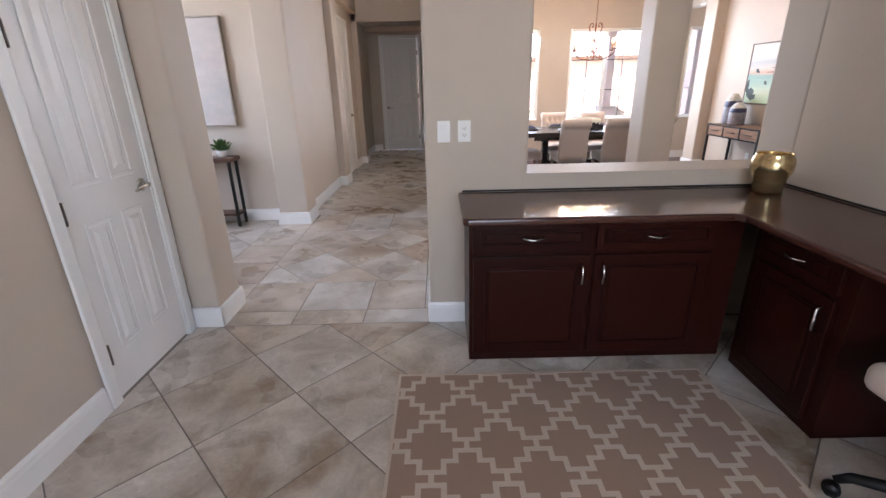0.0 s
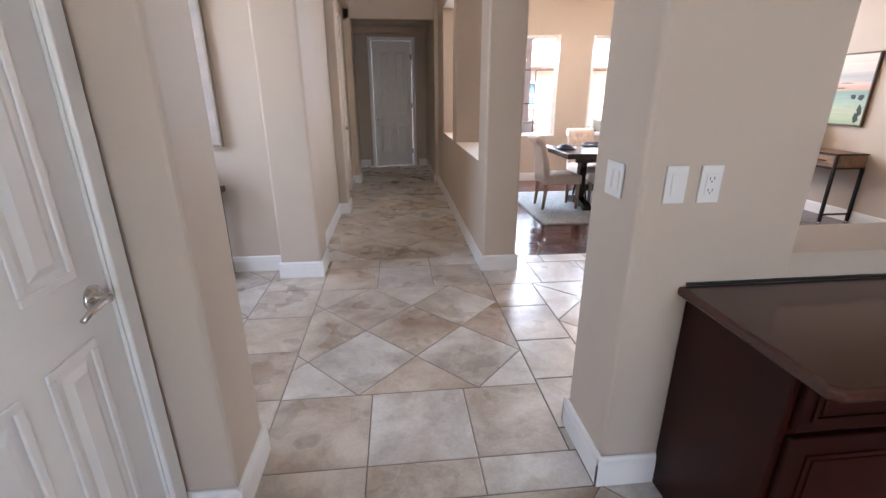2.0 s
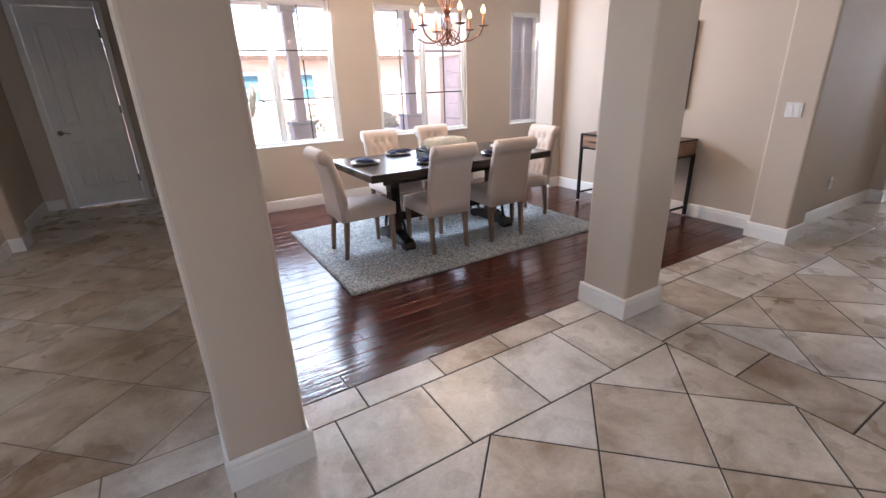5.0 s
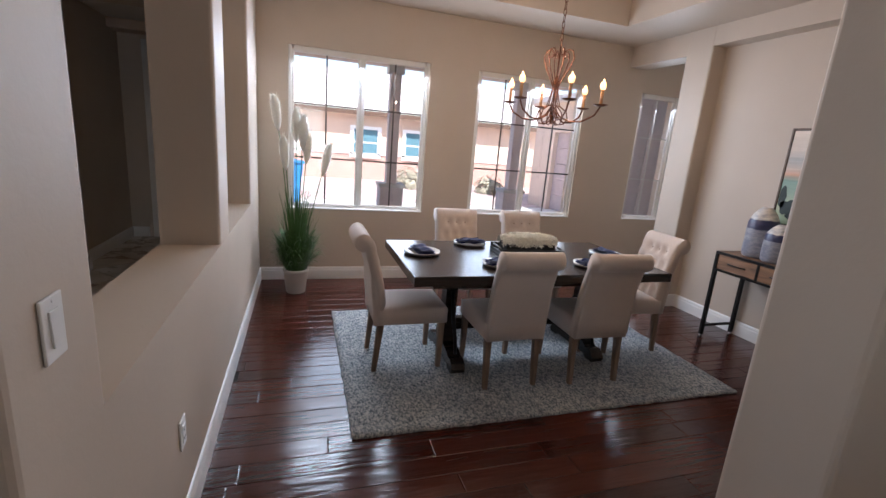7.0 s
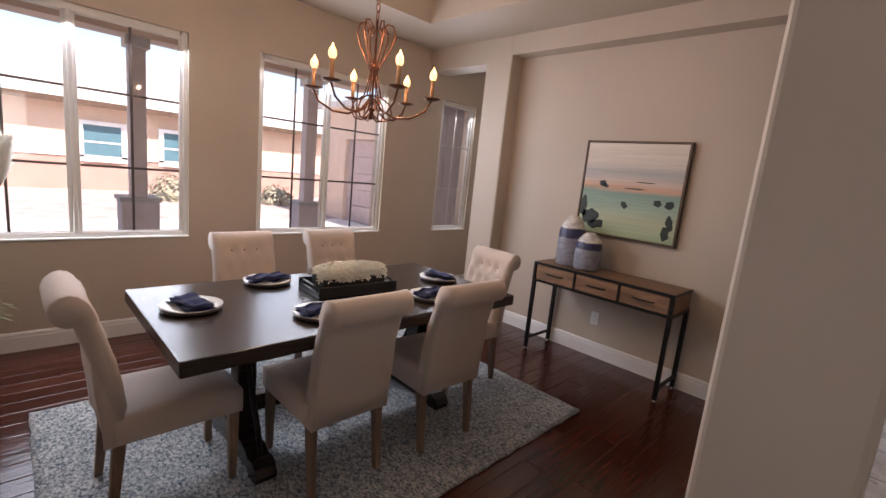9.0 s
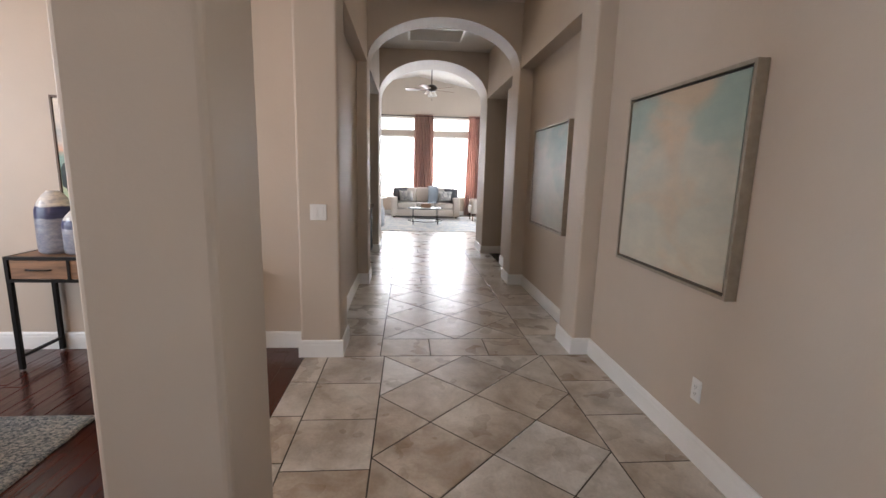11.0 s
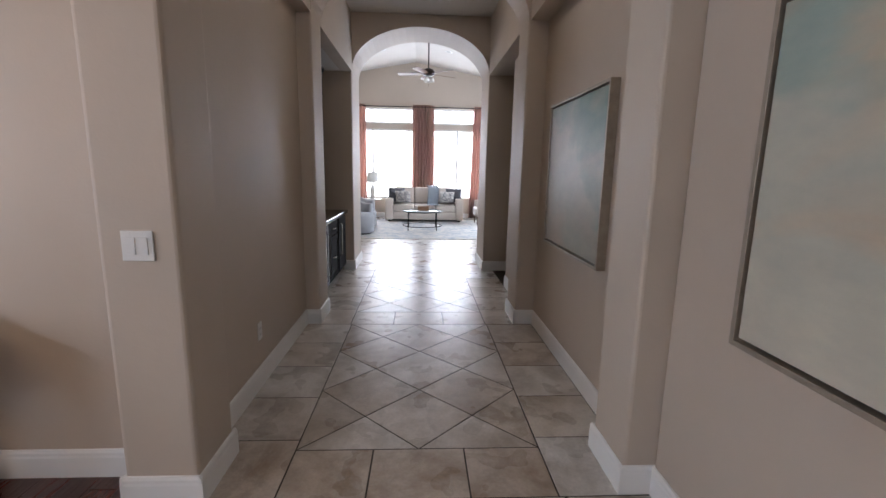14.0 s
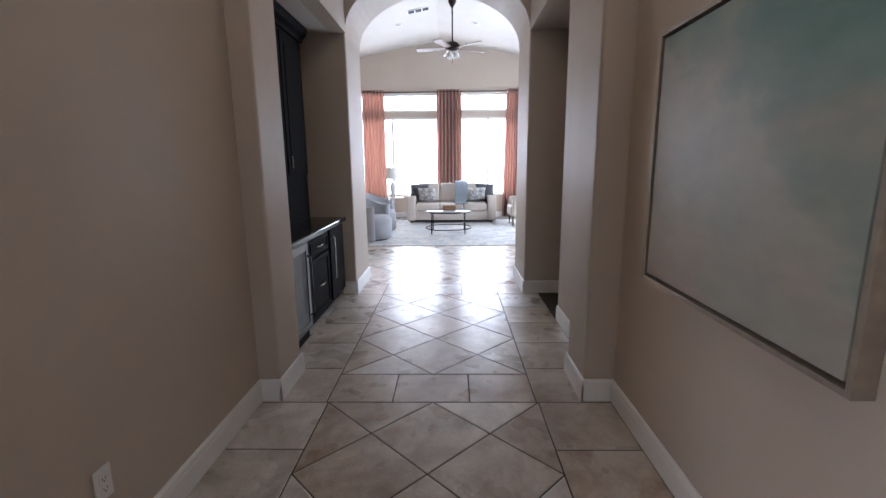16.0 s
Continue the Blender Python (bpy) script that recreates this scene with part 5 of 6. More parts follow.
big = sky_paint("sky_canvas_pale", 1.3, (0.10, 0.75), (0.25, 0.36, 0.33), (0.56, 0.37, 0.23), (0.46, 0.45, 0.38), (0.54, 0.50, 0.41))
second = sky_paint("sky_canvas_teal", 5.1, (0.5, 0.6), (0.135, 0.225, 0.195), (0.37, 0.32, 0.265), (0.36, 0.36, 0.31), (0.44, 0.37, 0.30))
third = sky_paint("canvas_blush", 8.7, (0.2, 0.5), (0.44, 0.40, 0.38), (0.47, 0.39, 0.36), (0.45, 0.40, 0.375), (0.47, 0.42, 0.39))
framed("sky_painting", "large pale sky painting in a champagne frame in the hall", 1.045, 1.02, pose(3.70, 2.911, 1.38, 0, 0, 180), big, M_FRAME_SILVER, 0.018, 0.055, 0.013)
framed("cloud_painting", "large teal and blush cloud painting in a champagne frame", 1.09, 1.05, pose(5.89, 2.896, 1.37, 0, 0, 180), second, M_FRAME_SILVER, 0.018, 0.055, 0.013)
framed("pale_painting", "large pale abstract painting above the niche table", 1.05, 1.05, pose(-2.29, 5.009, 1.57), third, M_FRAME_SILVER, 0.012, 0.05, 0.004)

# ---- hall fittings ----
M_CAN = glow("recessed_lamp_glow", (1.0, 0.86, 0.68), 14)
v = thing("ceiling_vent", "white slatted return-air vent in the hall ceiling", "vent", m=pose(8.2, 3.99, TOP))
part("frame", boxes((-0.30, 0.30, -0.40, -0.37, -0.012, 0), (-0.30, 0.30, 0.37, 0.40, -0.012, 0), (-0.30, -0.27, -0.37, 0.37, -0.012, 0), (0.27, 0.30, -0.37, 0.37, -0.012, 0)), M_WHITE, v)
part("backing", boxes((-0.27, 0.27, -0.37, 0.37, -0.003, -0.0005)), M_SLOT, v)
for k in range(14):
    part("slat", moved(boxes((-0.015, 0.015, -0.37, 0.37, -0.001, 0.001)), Matrix.Translation((-0.25 + k * 0.0385, 0, -0.008)) @ pose(0, 0, 0, 0, 35, 0)), M_WHITE, v)


def recessed_light(x, y, z, on, m=None, group="recessed ceiling lights"):
    r = thing("recessed_light", "lit round recessed ceiling light with white trim" if on else "white round recessed ceiling light", "ceiling light", group, m or pose(x, y, z))
    part("trim", lathe([(0.062, -0.004), (0.085, -0.006), (0.088, 0.0), (0.062, 0.0)], 28, cap=False), M_WHITE, r)
    part("lens", lathe([(0.0, -0.002), (0.062, -0.002), (0.062, -0.001)], 24), M_CAN if on else M_CERAMIC, r)
    return r


for x, y, share in ((7.72, 3.96, 1.0), (2.2, 3.95, 0.4), (5.9, 3.95, 0.8)):
    recessed_light(x, y, TOP, True)
    lamp("recessed_lamp", "AREA", look((x, y, TOP - 0.03), (x, y, 0)), HALL_CAN * share, (1.0, 0.82, 0.62), 0.12)
# unseen corridor light, added to brighten the door at its end
recessed_light(-0.4, 7.0, TOP, True)
lamp("recessed_lamp", "AREA", look((-0.4, 7.0, TOP - 0.03), (-0.4, 7.0, 0)), HALL_CAN * 1.3, (1.0, 0.80, 0.58), 0.12)
recessed_light(-2.2, 3.95, TOP, True)
lamp("recessed_lamp", "AREA", look((-2.2, 3.95, TOP - 0.03), (-2.2, 3.95, 0)), HALL_CAN, (1.0, 0.80, 0.58), 0.12)

# ---- bar nook ----
M_ESPRESSO = hardwood("espresso_wood", [(0.0045, 0.003, 0.0026), (0.0055, 0.0034, 0.003), (0.0065, 0.004, 0.0034)], 0.62, False, (14, 14, 2), 0.15)
for dark_wood, gloss in ((M_ESPRESSO, 0.05), (M_CHERRY, 0.14)):
    dark_wood.node_tree.nodes["Principled BSDF"].inputs["Specular IOR Level"].default_value = gloss
M_GRANITE = plain("granite_black", (0.03, 0.026, 0.024), 0.12, vary=0.5, scale=60)
M_STEEL = plain("stainless_steel", (0.14, 0.138, 0.135), 0.40, 1.0, vary=0.05)
M_DARKGLASS = plain("fridge_glass", (0.10, 0.11, 0.12), 0.05, 0.0, vary=0.05)
wf = thing("wine_fridge", "under-counter wine fridge with a mirror-dark glass door", "fridge", m=pose(7.22, 4.99, 0))
part("body", box(0.0, 0.60, 0.0, 0.58, 0.0, 0.79), M_ESPRESSO, wf)
d = part("door", boxes((0.01, 0.59, -0.035, -0.002, 0.72, 0.78), (0.01, 0.59, -0.035, -0.002, 0.10, 0.15), (0.01, 0.06, -0.035, -0.002, 0.15, 0.72), (0.54, 0.59, -0.035, -0.002, 0.15, 0.72), bevel=0.003), M_STEEL, wf)
part("glass", box(0.055, 0.545, -0.028, -0.006, 0.145, 0.725), M_DARKGLASS, d)
part("handle", tube([(0.565, -0.036, 0.20), (0.565, -0.06, 0.22), (0.565, -0.06, 0.66), (0.565, -0.036, 0.68)], 0.008, 8), M_STEEL, d)
bc = thing("bar_cabinet", "espresso bar base cabinet with a drawer over a panel door", "cabinet", m=pose(7.83, 4.99, 0))
part("carcass", box(0.0, 0.62, 0.0, 0.58, 0.09, 0.79), M_ESPRESSO, bc)
part("toe_kick", box(0.0, 1.19, 0.05, 0.58, 0.0, 0.09), M_ESPRESSO, bc)
for z0, z1, nm in ((0.62, 0.775, "drawer"), (0.11, 0.60, "door")):
    f = part(nm, box(0.02, 0.60, -0.02, -0.001, z0, z1, 0.003), M_ESPRESSO, bc)
    part("moulding", boxes((0.07, 0.55, -0.027, -0.020, z0 + 0.03, z0 + 0.045), (0.07, 0.55, -0.027, -0.020, z1 - 0.045, z1 - 0.03), (0.07, 0.085, -0.027, -0.020, z0 + 0.045, z1 - 0.045), (0.535, 0.55, -0.027, -0.020, z0 + 0.045, z1 - 0.045)), M_ESPRESSO, f)
    part("handle", tube([(0.24, -0.021, (z0 + z1) / 2), (0.26, -0.045, (z0 + z1) / 2), (0.36, -0.045, (z0 + z1) / 2), (0.38, -0.021, (z0 + z1) / 2)], 0.006, 8), M_NICKEL, f)
ip = thing("bar_cabinet", "espresso bar base cabinet with one tall door", "cabinet", m=pose(8.46, 4.99, 0))
part("body", box(0.0, 0.50, 0.0, 0.58, 0.0901, 0.79), M_ESPRESSO, ip)
part("door", box(0.01, 0.49, -0.03, -0.001, 0.10, 0.78, 0.004), M_ESPRESSO, ip)
part("handle", tube([(0.05, -0.031, 0.30), (0.05, -0.06, 0.32), (0.05, -0.06, 0.70), (0.05, -0.031, 0.72)], 0.007, 8), M_NICKEL, ip)
solid("bar_counter", box(7.205, 9.035, 4.94, 5.59, 0.792, 0.835, 0.008), M_GRANITE, "polished black granite bar counter on the cabinets", "countertop", "thing")
uc = thing("bar_hutch", "tall espresso wall cabinet with crown moulding over the bar", "cabinet", m=pose(7.205, 5.25, 0.8355))
part("carcass", box(0.0, 1.62, 0.0, 0.345, 0.0, 1.66), M_ESPRESSO, uc)
for k in range(3):
    f = part("door", box(0.02 + k * 0.53, 0.53 + k * 0.53, -0.02, -0.001, 0.45, 1.63, 0.003), M_ESPRESSO, uc)
    part("raised_panel", box(0.09 + k * 0.53, 0.46 + k * 0.53, -0.027, -0.0195, 0.53, 1.55, 0.005), M_ESPRESSO, f)
    part("handle", tube([(0.06 + k * 0.53, -0.021, 0.50), (0.06 + k * 0.53, -0.045, 0.52), (0.06 + k * 0.53, -0.045, 0.60), (0.06 + k * 0.53, -0.021, 0.62)], 0.006, 8), M_NICKEL, f)
part("crown", extrude([(0.0, 1.66), (-0.02, 1.66), (-0.03, 1.69), (-0.06, 1.72), (-0.075, 1.76), (-0.075, 1.785), (0.34, 1.785), (0.34, 1.66)], 1.66, "x", -0.0), M_ESPRESSO, uc)

# ---- living room ----
M_SOFA = fabric("sofa_oatmeal", (0.56, 0.49, 0.43), 300, 0.1, 0.3)
M_GREY = fabric("armchair_grey", (0.36, 0.36, 0.37), 300, 0.12, 0.3)
M_CHARCOAL = fabric("cushion_charcoal", (0.09, 0.09, 0.10), 300, 0.15, 0.3)
M_THROW = fabric("throw_blue", (0.42, 0.47, 0.52), 260, 0.12, 0.4)
M_CURTAIN = fabric("curtain_coral", (0.44, 0.27, 0.22), 320, 0.12, 0.25)
M_SHADE = plain("lampshade_white", (0.80, 0.77, 0.72), 0.8, vary=0.02)
M_TABLEGLASS = plain("table_glass", (0.30, 0.31, 0.31), 0.06, vary=0.02)


def blotch(name, a, b, scale):
    m, n, l, bs = material(name, 0.92)
    v = coords(n, l)
    l.new(ramp(n, l, noise_tex(n, l, v, scale, 5, 0.65, 1.2), [(0.42, a), (0.56, b)]), bs.inputs["Base Color"])
    bump(n, l, bs, noise_tex(n, l, v, 260, 2), 0.35, 0.003)
    return m


M_LRUG = blotch("rug_faded_blue", (0.40, 0.42, 0.44), (0.62, 0.59, 0.54), 5.0)
M_PATTERN = blotch("cushion_leaf_print", (0.16, 0.16, 0.17), (0.66, 0.63, 0.58), 22.0)

lr = thing("living_rug", "faded blue and cream patterned rug in the living room", "rug", m=pose(11.82, 1.5, 0))
part("weave", box(0, 3.5, 0, 5.0, 0.001, 0.012, 0.004), M_LRUG, lr)


def cushion(w, h, d, n=8):
    bm = bmesh.new()
    sides = []
    for s in (-1, 1):
        g = [[bm.verts.new((w / 2 * (2 * i / n - 1) * (1 - 0.06 * (1 - abs(2 * j / n - 1))), s * d / 2 * max(0.0, (1 - (2 * i / n - 1) ** 4) * (1 - (2 * j / n - 1) ** 4)) ** 0.6, h / 2 * (2 * j / n - 1) * (1 - 0.06 * (1 - abs(2 * i / n - 1))))) for j in range(n + 1)] for i in range(n + 1)]
        for i in range(n):
            for j in range(n):
                bm.faces.new((g[i][j], g[i + 1][j], g[i + 1][j + 1], g[i][j + 1]))
    bmesh.ops.remove_doubles(bm, verts=bm.verts, dist=0.0005)
    return smooth(bm)


def sofa():
    """Faces -x; the origin is at the front left corner on the floor, the length runs along y."""
    s = thing("sofa", "oatmeal three-seat sofa facing the hall", "sofa", m=pose(14.72, 2.80, 0.012))
    L, D = 2.08, 0.95
    part("base", smooth(box(0.03, D - 0.02, 0.02, L - 0.02, 0.06, 0.27, 0.015, 2)), M_SOFA, s)
    for y in (0.0, L - 0.20):
        part("arm", smooth(box(0.0, D - 0.06, y, y + 0.20, 0.05, 0.62, 0.03, 3)), M_SOFA, s)
    part("back", smooth(box(D - 0.25, D, 0.03, L - 0.03, 0.10, 0.78, 0.04, 3)), M_SOFA, s)
    for k in range(3):
        a = 0.205 + k * (L - 0.41) / 3
        b = a + (L - 0.41) / 3
        part("seat_cushion", smooth(box(0.01, D - 0.26, a + 0.004, b - 0.004, 0.275, 0.45, 0.04, 4)), M_SOFA, s)
        part("back_cushion", smooth(moved(box(-0.10, 0.10, a + 0.004, b - 0.004, 0.0, 0.46, 0.06, 4), Matrix.Translation((D - 0.30, 0, 0.44)) @ pose(0, 0, 0, 0, 10, 0))), M_SOFA, s)
    for x in (0.08, D - 0.1):
        for y in (0.1, L - 0.1):
            part("leg", lathe([(0.02, 0.0), (0.028, 0.06)], 10, at=(x, y, 0)), M_DARKWOOD, s)
    return s


sofa()
for y, mat, label, tilt in ((4.60, M_CHARCOAL, "charcoal square cushion on the sofa", 10), (4.42, M_PATTERN, "leaf-print cushion on the sofa", -6), (3.04, M_CHARCOAL, "charcoal square cushion on the sofa", -10), (3.24, M_PATTERN, "leaf-print cushion on the sofa", 6)):
    w, x = (0.44, 15.10) if mat is M_CHARCOAL else (0.42, 14.98)
    solid("cushion", cushion(w, 0.34 if mat is M_PATTERN else 0.42, 0.15), mat, label, "cushion", "thing", pose(x, y, 0.66 if mat is M_PATTERN else 0.70, -18, 0, 90 + tilt) )
th = bmesh.new()
g = [[th.verts.new((15.56 - 0.09 * j if j < 4 else 15.22 - 0.085 * (j - 4), 3.46 + 0.30 * i / 8 + 0.02 * math.sin(j), (0.96 if j < 4 else max(0.475, 0.92 - 0.14 * (j - 4))) + 0.012 * math.sin(i * 1.7 + j))) for j in range(12)] for i in range(9)]
for i in range(8):
    for j in range(11):
        th.faces.new((g[i][j], g[i + 1][j], g[i + 1][j + 1], g[i][j + 1]))
bmesh.ops.solidify(th, geom=list(th.faces), thickness=0.012)
solid("throw_blanket", smooth(th), M_THROW, "pale blue throw draped over the sofa", "blanket", "thing")

ct = thing("coffee_table", "round glass coffee table with a thin black metal frame", "coffee table", m=pose(13.35, 3.90, 0.012))
part("tabletop", lathe([(0.0, 0.425), (0.45, 0.425), (0.455, 0.432), (0.45, 0.44), (0.0, 0.44)], 40), M_TABLEGLASS, ct)
for z in (0.418, 0.09):
    part("ring", tube([(0.46 * math.cos(2 * math.pi * k / 36), 0.46 * math.sin(2 * math.pi * k / 36), z) for k in range(36)], 0.010, 6, True), M_IRON, ct)
for k in range(4):
    a = radians(45 + 90 * k)
    part("leg", tube([(0.46 * math.cos(a), 0.46 * math.sin(a), 0.0), (0.46 * math.cos(a), 0.46 * math.sin(a), 0.42)], 0.011, 8), M_IRON, ct)
solid("decor_box", box(-0.09, 0.09, -0.13, 0.13, 0, 0.10, 0.008), M_CONSOLE_WOOD, "small tan wooden box on the coffee table", "box", "thing", pose(13.35, 3.88, 0.4525))


def barrel_chair(m, label, mat, group):
    c = thing("armchair", label, "armchair", group, m)
    sh = bmesh.new()
    n = 22
    outer, inner = [], []
    for k in range(n + 1):
        a = radians(-118 + 236 * k / n)
        h = 0.62 + 0.16 * max(0, math.cos(a)) ** 1.0
        for r, lst in ((0.40, outer), (0.30, inner)):
            lst.append([sh.verts.new((r * math.cos(a), r * math.sin(a), z)) for z in (0.02, h * 0.5, h - 0.03, h)])
    for lst, flip in ((outer, False), (inner, True)):
        for p, q in zip(lst, lst[1:]):
            for i in range(3):
                sh.faces.new((p[i], q[i], q[i + 1], p[i + 1]) if not flip else (p[i + 1], q[i + 1], q[i], p[i]))
    for p, q, o, t in zip(outer, outer[1:], inner, inner[1:]):
        sh.faces.new((p[3], q[3], t[3], o[3]))
    for o, i in ((outer[0], inner[0]), (outer[-1], inner[-1])):
        for k in range(3):
            sh.faces.new((o[k], o[k + 1], i[k + 1], i[k]))
    part("shell", smooth(sh), mat, c)
    part("seat", smooth(lathe([(0.0, 0.02), (0.33, 0.03), (0.34, 0.36), (0.30, 0.43), (0.0, 0.45)], 28)), mat, c)
    part("plinth", lathe([(0.0, 0.0), (0.27, 0.0), (0.27, 0.03), (0.0, 0.03)], 24), M_IRON, c)
    return c


barrel_chair(pose(12.55, 5.28, 0.012, 0, 0, 75), "grey barrel swivel chair on the living room rug", M_GREY, "grey swivel chairs")
barrel_chair(pose(13.6, 5.34, 0.012, 0, 0, 75), "grey barrel swivel chair on the living room rug", M_GREY, "grey swivel chairs")
ac = thing("armchair", "cream accent armchair with dark legs and a pale throw", "armchair", m=pose(14.35, 2.22, 0.012, 0, 0, 0))
part("seat", smooth(box(-0.32, 0.32, -0.30, 0.34, 0.22, 0.44, 0.04, 3)), M_SOFA, ac)
part("backrest", smooth(moved(box(-0.32, 0.32, -0.07, 0.07, 0.0, 0.50, 0.05, 3), Matrix.Translation((0, -0.30, 0.40)) @ pose(0, 0, 0, 10))), M_SOFA, ac)
for x in (-0.38, 0.26):
    part("arm", smooth(box(x, x + 0.12, -0.32, 0.30, 0.22, 0.62, 0.04, 3)), M_SOFA, ac)
for x in (-0.30, 0.30):
    for y in (-0.26, 0.28):
        part("leg", lathe([(0.013, 0.0), (0.022, 0.22)], 8, at=(x, y, 0)), M_DARKWOOD, ac)
sdt = thing("side_table", "pale round side table beside the sofa", "side table", m=pose(15.35, 5.27, 0))
part("tabletop", lathe([(0.0, 0.55), (0.25, 0.55), (0.255, 0.57), (0.0, 0.58)], 28), M_CERAMIC, sdt)
part("pedestal", lathe([(0.16, 0.0), (0.16, 0.02), (0.03, 0.05), (0.03, 0.55)], 20), M_CERAMIC, sdt)
tl = thing("table_lamp", "white table lamp with a drum shade on the side table", "lamp", m=pose(15.35, 5.27, 0.5805))
part("base", lathe([(0.0, 0.0), (0.07, 0.0), (0.075, 0.02), (0.055, 0.10), (0.075, 0.22), (0.04, 0.34), (0.012, 0.38), (0.012, 0.48), (0.0, 0.48)], 24), M_CERAMIC, tl)
part("shade", lathe([(0.17, 0.44), (0.14, 0.72), (0.135, 0.72), (0.165, 0.44)], 28, cap=False), M_SHADE, tl)

# curtains and living windows
rod_y0, rod_y1 = 1.75, 6.9
rod = thing("curtain_rod", "dark metal curtain rod over the living room windows", "curtain rod", m=pose(15.90, 0, 3.12))
part("rod", tube([(0, rod_y0, 0), (0, rod_y1, 0)], 0.014, 10), M_IRON, rod)
for y in (rod_y0 + 0.03, 3.9, rod_y1 - 0.05):
    part("bracket", boxes((0.0, 0.0995, y - 0.01, y + 0.01, -0.012, 0.012)), M_IRON, rod)
for y in (rod_y0, rod_y1):
    part("finial", lathe([(0.0, -0.03), (0.026, -0.012), (0.03, 0.0), (0.026, 0.012), (0.0, 0.03)], 12, at=(0, y, 0)), M_IRON, rod)


def curtain(y0, y1, spread, label):
    bm = bmesh.new()
    n = 72
    zs = (0.02, 0.6, 1.3, 2.2, 3.0, 3.17)
    rows = []
    for z in zs:
        f = 1 + spread * (1 - z / 3.17)
        mid = (y0 + y1) / 2
        rows.append([bm.verts.new((15.90 + 0.042 * math.sin(2 * math.pi * 7 * k / n) * (0.8 if z > 2.9 else 1.0), mid + (y1 - y0) * f * (k / n - 0.5), z)) for k in range(n + 1)])
    for a, b in zip(rows, rows[1:]):
        for k in range(n):
            bm.faces.new((a[k], a[k + 1], b[k + 1], b[k]))
    bmesh.ops.solidify(bm, geom=list(bm.faces), thickness=0.003)
    c = thing("curtain", label, "curtain", "living room curtains", pose(0, 0, 0))
    part("drape", smooth(bm), M_CURTAIN, c)
    for k in range(7):
        y = y0 + (y1 - y0) * (k + 0.5) / 7
        part("grommet", tube([(15.90 + 0.0, y + 0.003, 3.12 + 0.0)] + [(15.90 + 0.022 * math.cos(a), y + 0.003, 3.12 + 0.022 * math.sin(a)) for a in [2 * math.pi * i / 10 for i in range(10)]][1:], 0.004, 5, True), M_NICKEL, c)
    return c


curtain(5.50, 6.05, 0.05, "coral grommet-top curtain panel hanging to the floor")
curtain(3.58, 4.18, 0.12, "coral grommet-top curtain pair drawn together between the windows")
curtain(2.10, 2.46, 0.4, "coral grommet-top curtain panel hanging to the floor")
for i, (a, b) in enumerate(LW):
    w = thing("window_%d" % (4 + i), "tall white living room window with a transom, blown out by daylight", "window", kind="structure")
    for z0, z1 in ((0.55, 2.52), (2.66, 3.10)):
        part("window_frame", boxes((XE + 0.04, XE + 0.10, a, a + 0.05, z0, z1), (XE + 0.04, XE + 0.10, b - 0.05, b, z0, z1), (XE + 0.04, XE + 0.10, a + 0.05, b - 0.05, z1 - 0.05, z1), (XE + 0.04, XE + 0.10, a + 0.05, b - 0.05, z0, z0 + 0.05)), M_VINYL, w)
    mid = (a + b) / 2
    part("mullion", boxes((XE + 0.045, XE + 0.095, mid - 0.03, mid + 0.03, 0.60, 2.47)), M_VINYL, w)

# ceiling fan
M_FAN = plain("fan_dark_bronze", (0.035, 0.022, 0.017), 0.4, 0.7, vary=0.15)
M_BLADE = plain("blade_walnut", (0.15, 0.085, 0.055), 0.4, vary=0.15)
fan = thing("ceiling_fan", "dark bronze ceiling fan with brown blades and three glass lights", "ceiling fan", m=pose(13.1, 3.80, 3.40))
part("downrod", tube([(0, 0, 0.16), (0, 0, 0.86)], 0.013, 10), M_FAN, fan)
part("canopy", lathe([(0.02, 0.74), (0.07, 0.82), (0.075, 0.88), (0.0, 0.90)], 20), M_FAN, fan)
part("motor", lathe([(0.0, 0.0), (0.06, 0.0), (0.13, 0.03), (0.14, 0.09), (0.10, 0.14), (0.03, 0.17), (0.0, 0.17)], 28), M_FAN, fan)
for k in range(5):
    a = 72 * k + 10
    part("blade", moved(extrude([(0.12, -0.045), (0.22, -0.06), (0.64, -0.07), (0.67, -0.04), (0.67, 0.04), (0.64, 0.07), (0.22, 0.06), (0.12, 0.045)], 0.008, "z", -0.004), Matrix.Translation((0, 0, 0.045)) @ pose(0, 0, 0, 0, 0, a) @ pose(0, 0, 0, 12)), M_BLADE, fan)
for k in range(3):
    a = radians(120 * k + 20)
    part("light_shade", moved(lathe([(0.02, 0.0), (0.045, -0.04), (0.06, -0.11), (0.055, -0.11), (0.04, -0.04), (0.015, -0.004)], 18, cap=False), Matrix.Translation((0.075 * math.cos(a), 0.075 * math.sin(a), -0.01))), M_SHADE, fan, "frosted glass light shade")
part("pull_chain", tube([(0.02, 0, 0.0), (0.02, 0, -0.22)], 0.003, 5), M_FAN, fan)
slope = math.degrees(math.atan2(4.33 - 3.55, 4.3))
for x, y in ((12.6, 5.5), (12.6, 2.7), (14.2, 4.9), (14.2, 3.3)):
    z = 4.33 - abs(y - 4.1) * (0.78 / 4.3)
    recessed_light(x, y, z, False, pose(x, y, z - 0.002, slope if y < 4.1 else -slope), "living room ceiling lights")
av = thing("air_vent", "white slatted air vent in the living room ceiling", "vent", m=pose(13.6, 4.45, 4.33 - 0.35 * 0.1814 - 0.002, -slope))
part("frame", boxes((-0.10, 0.10, -0.22, 0.22, -0.010, 0.0), bevel=0.003), M_WHITE, av)
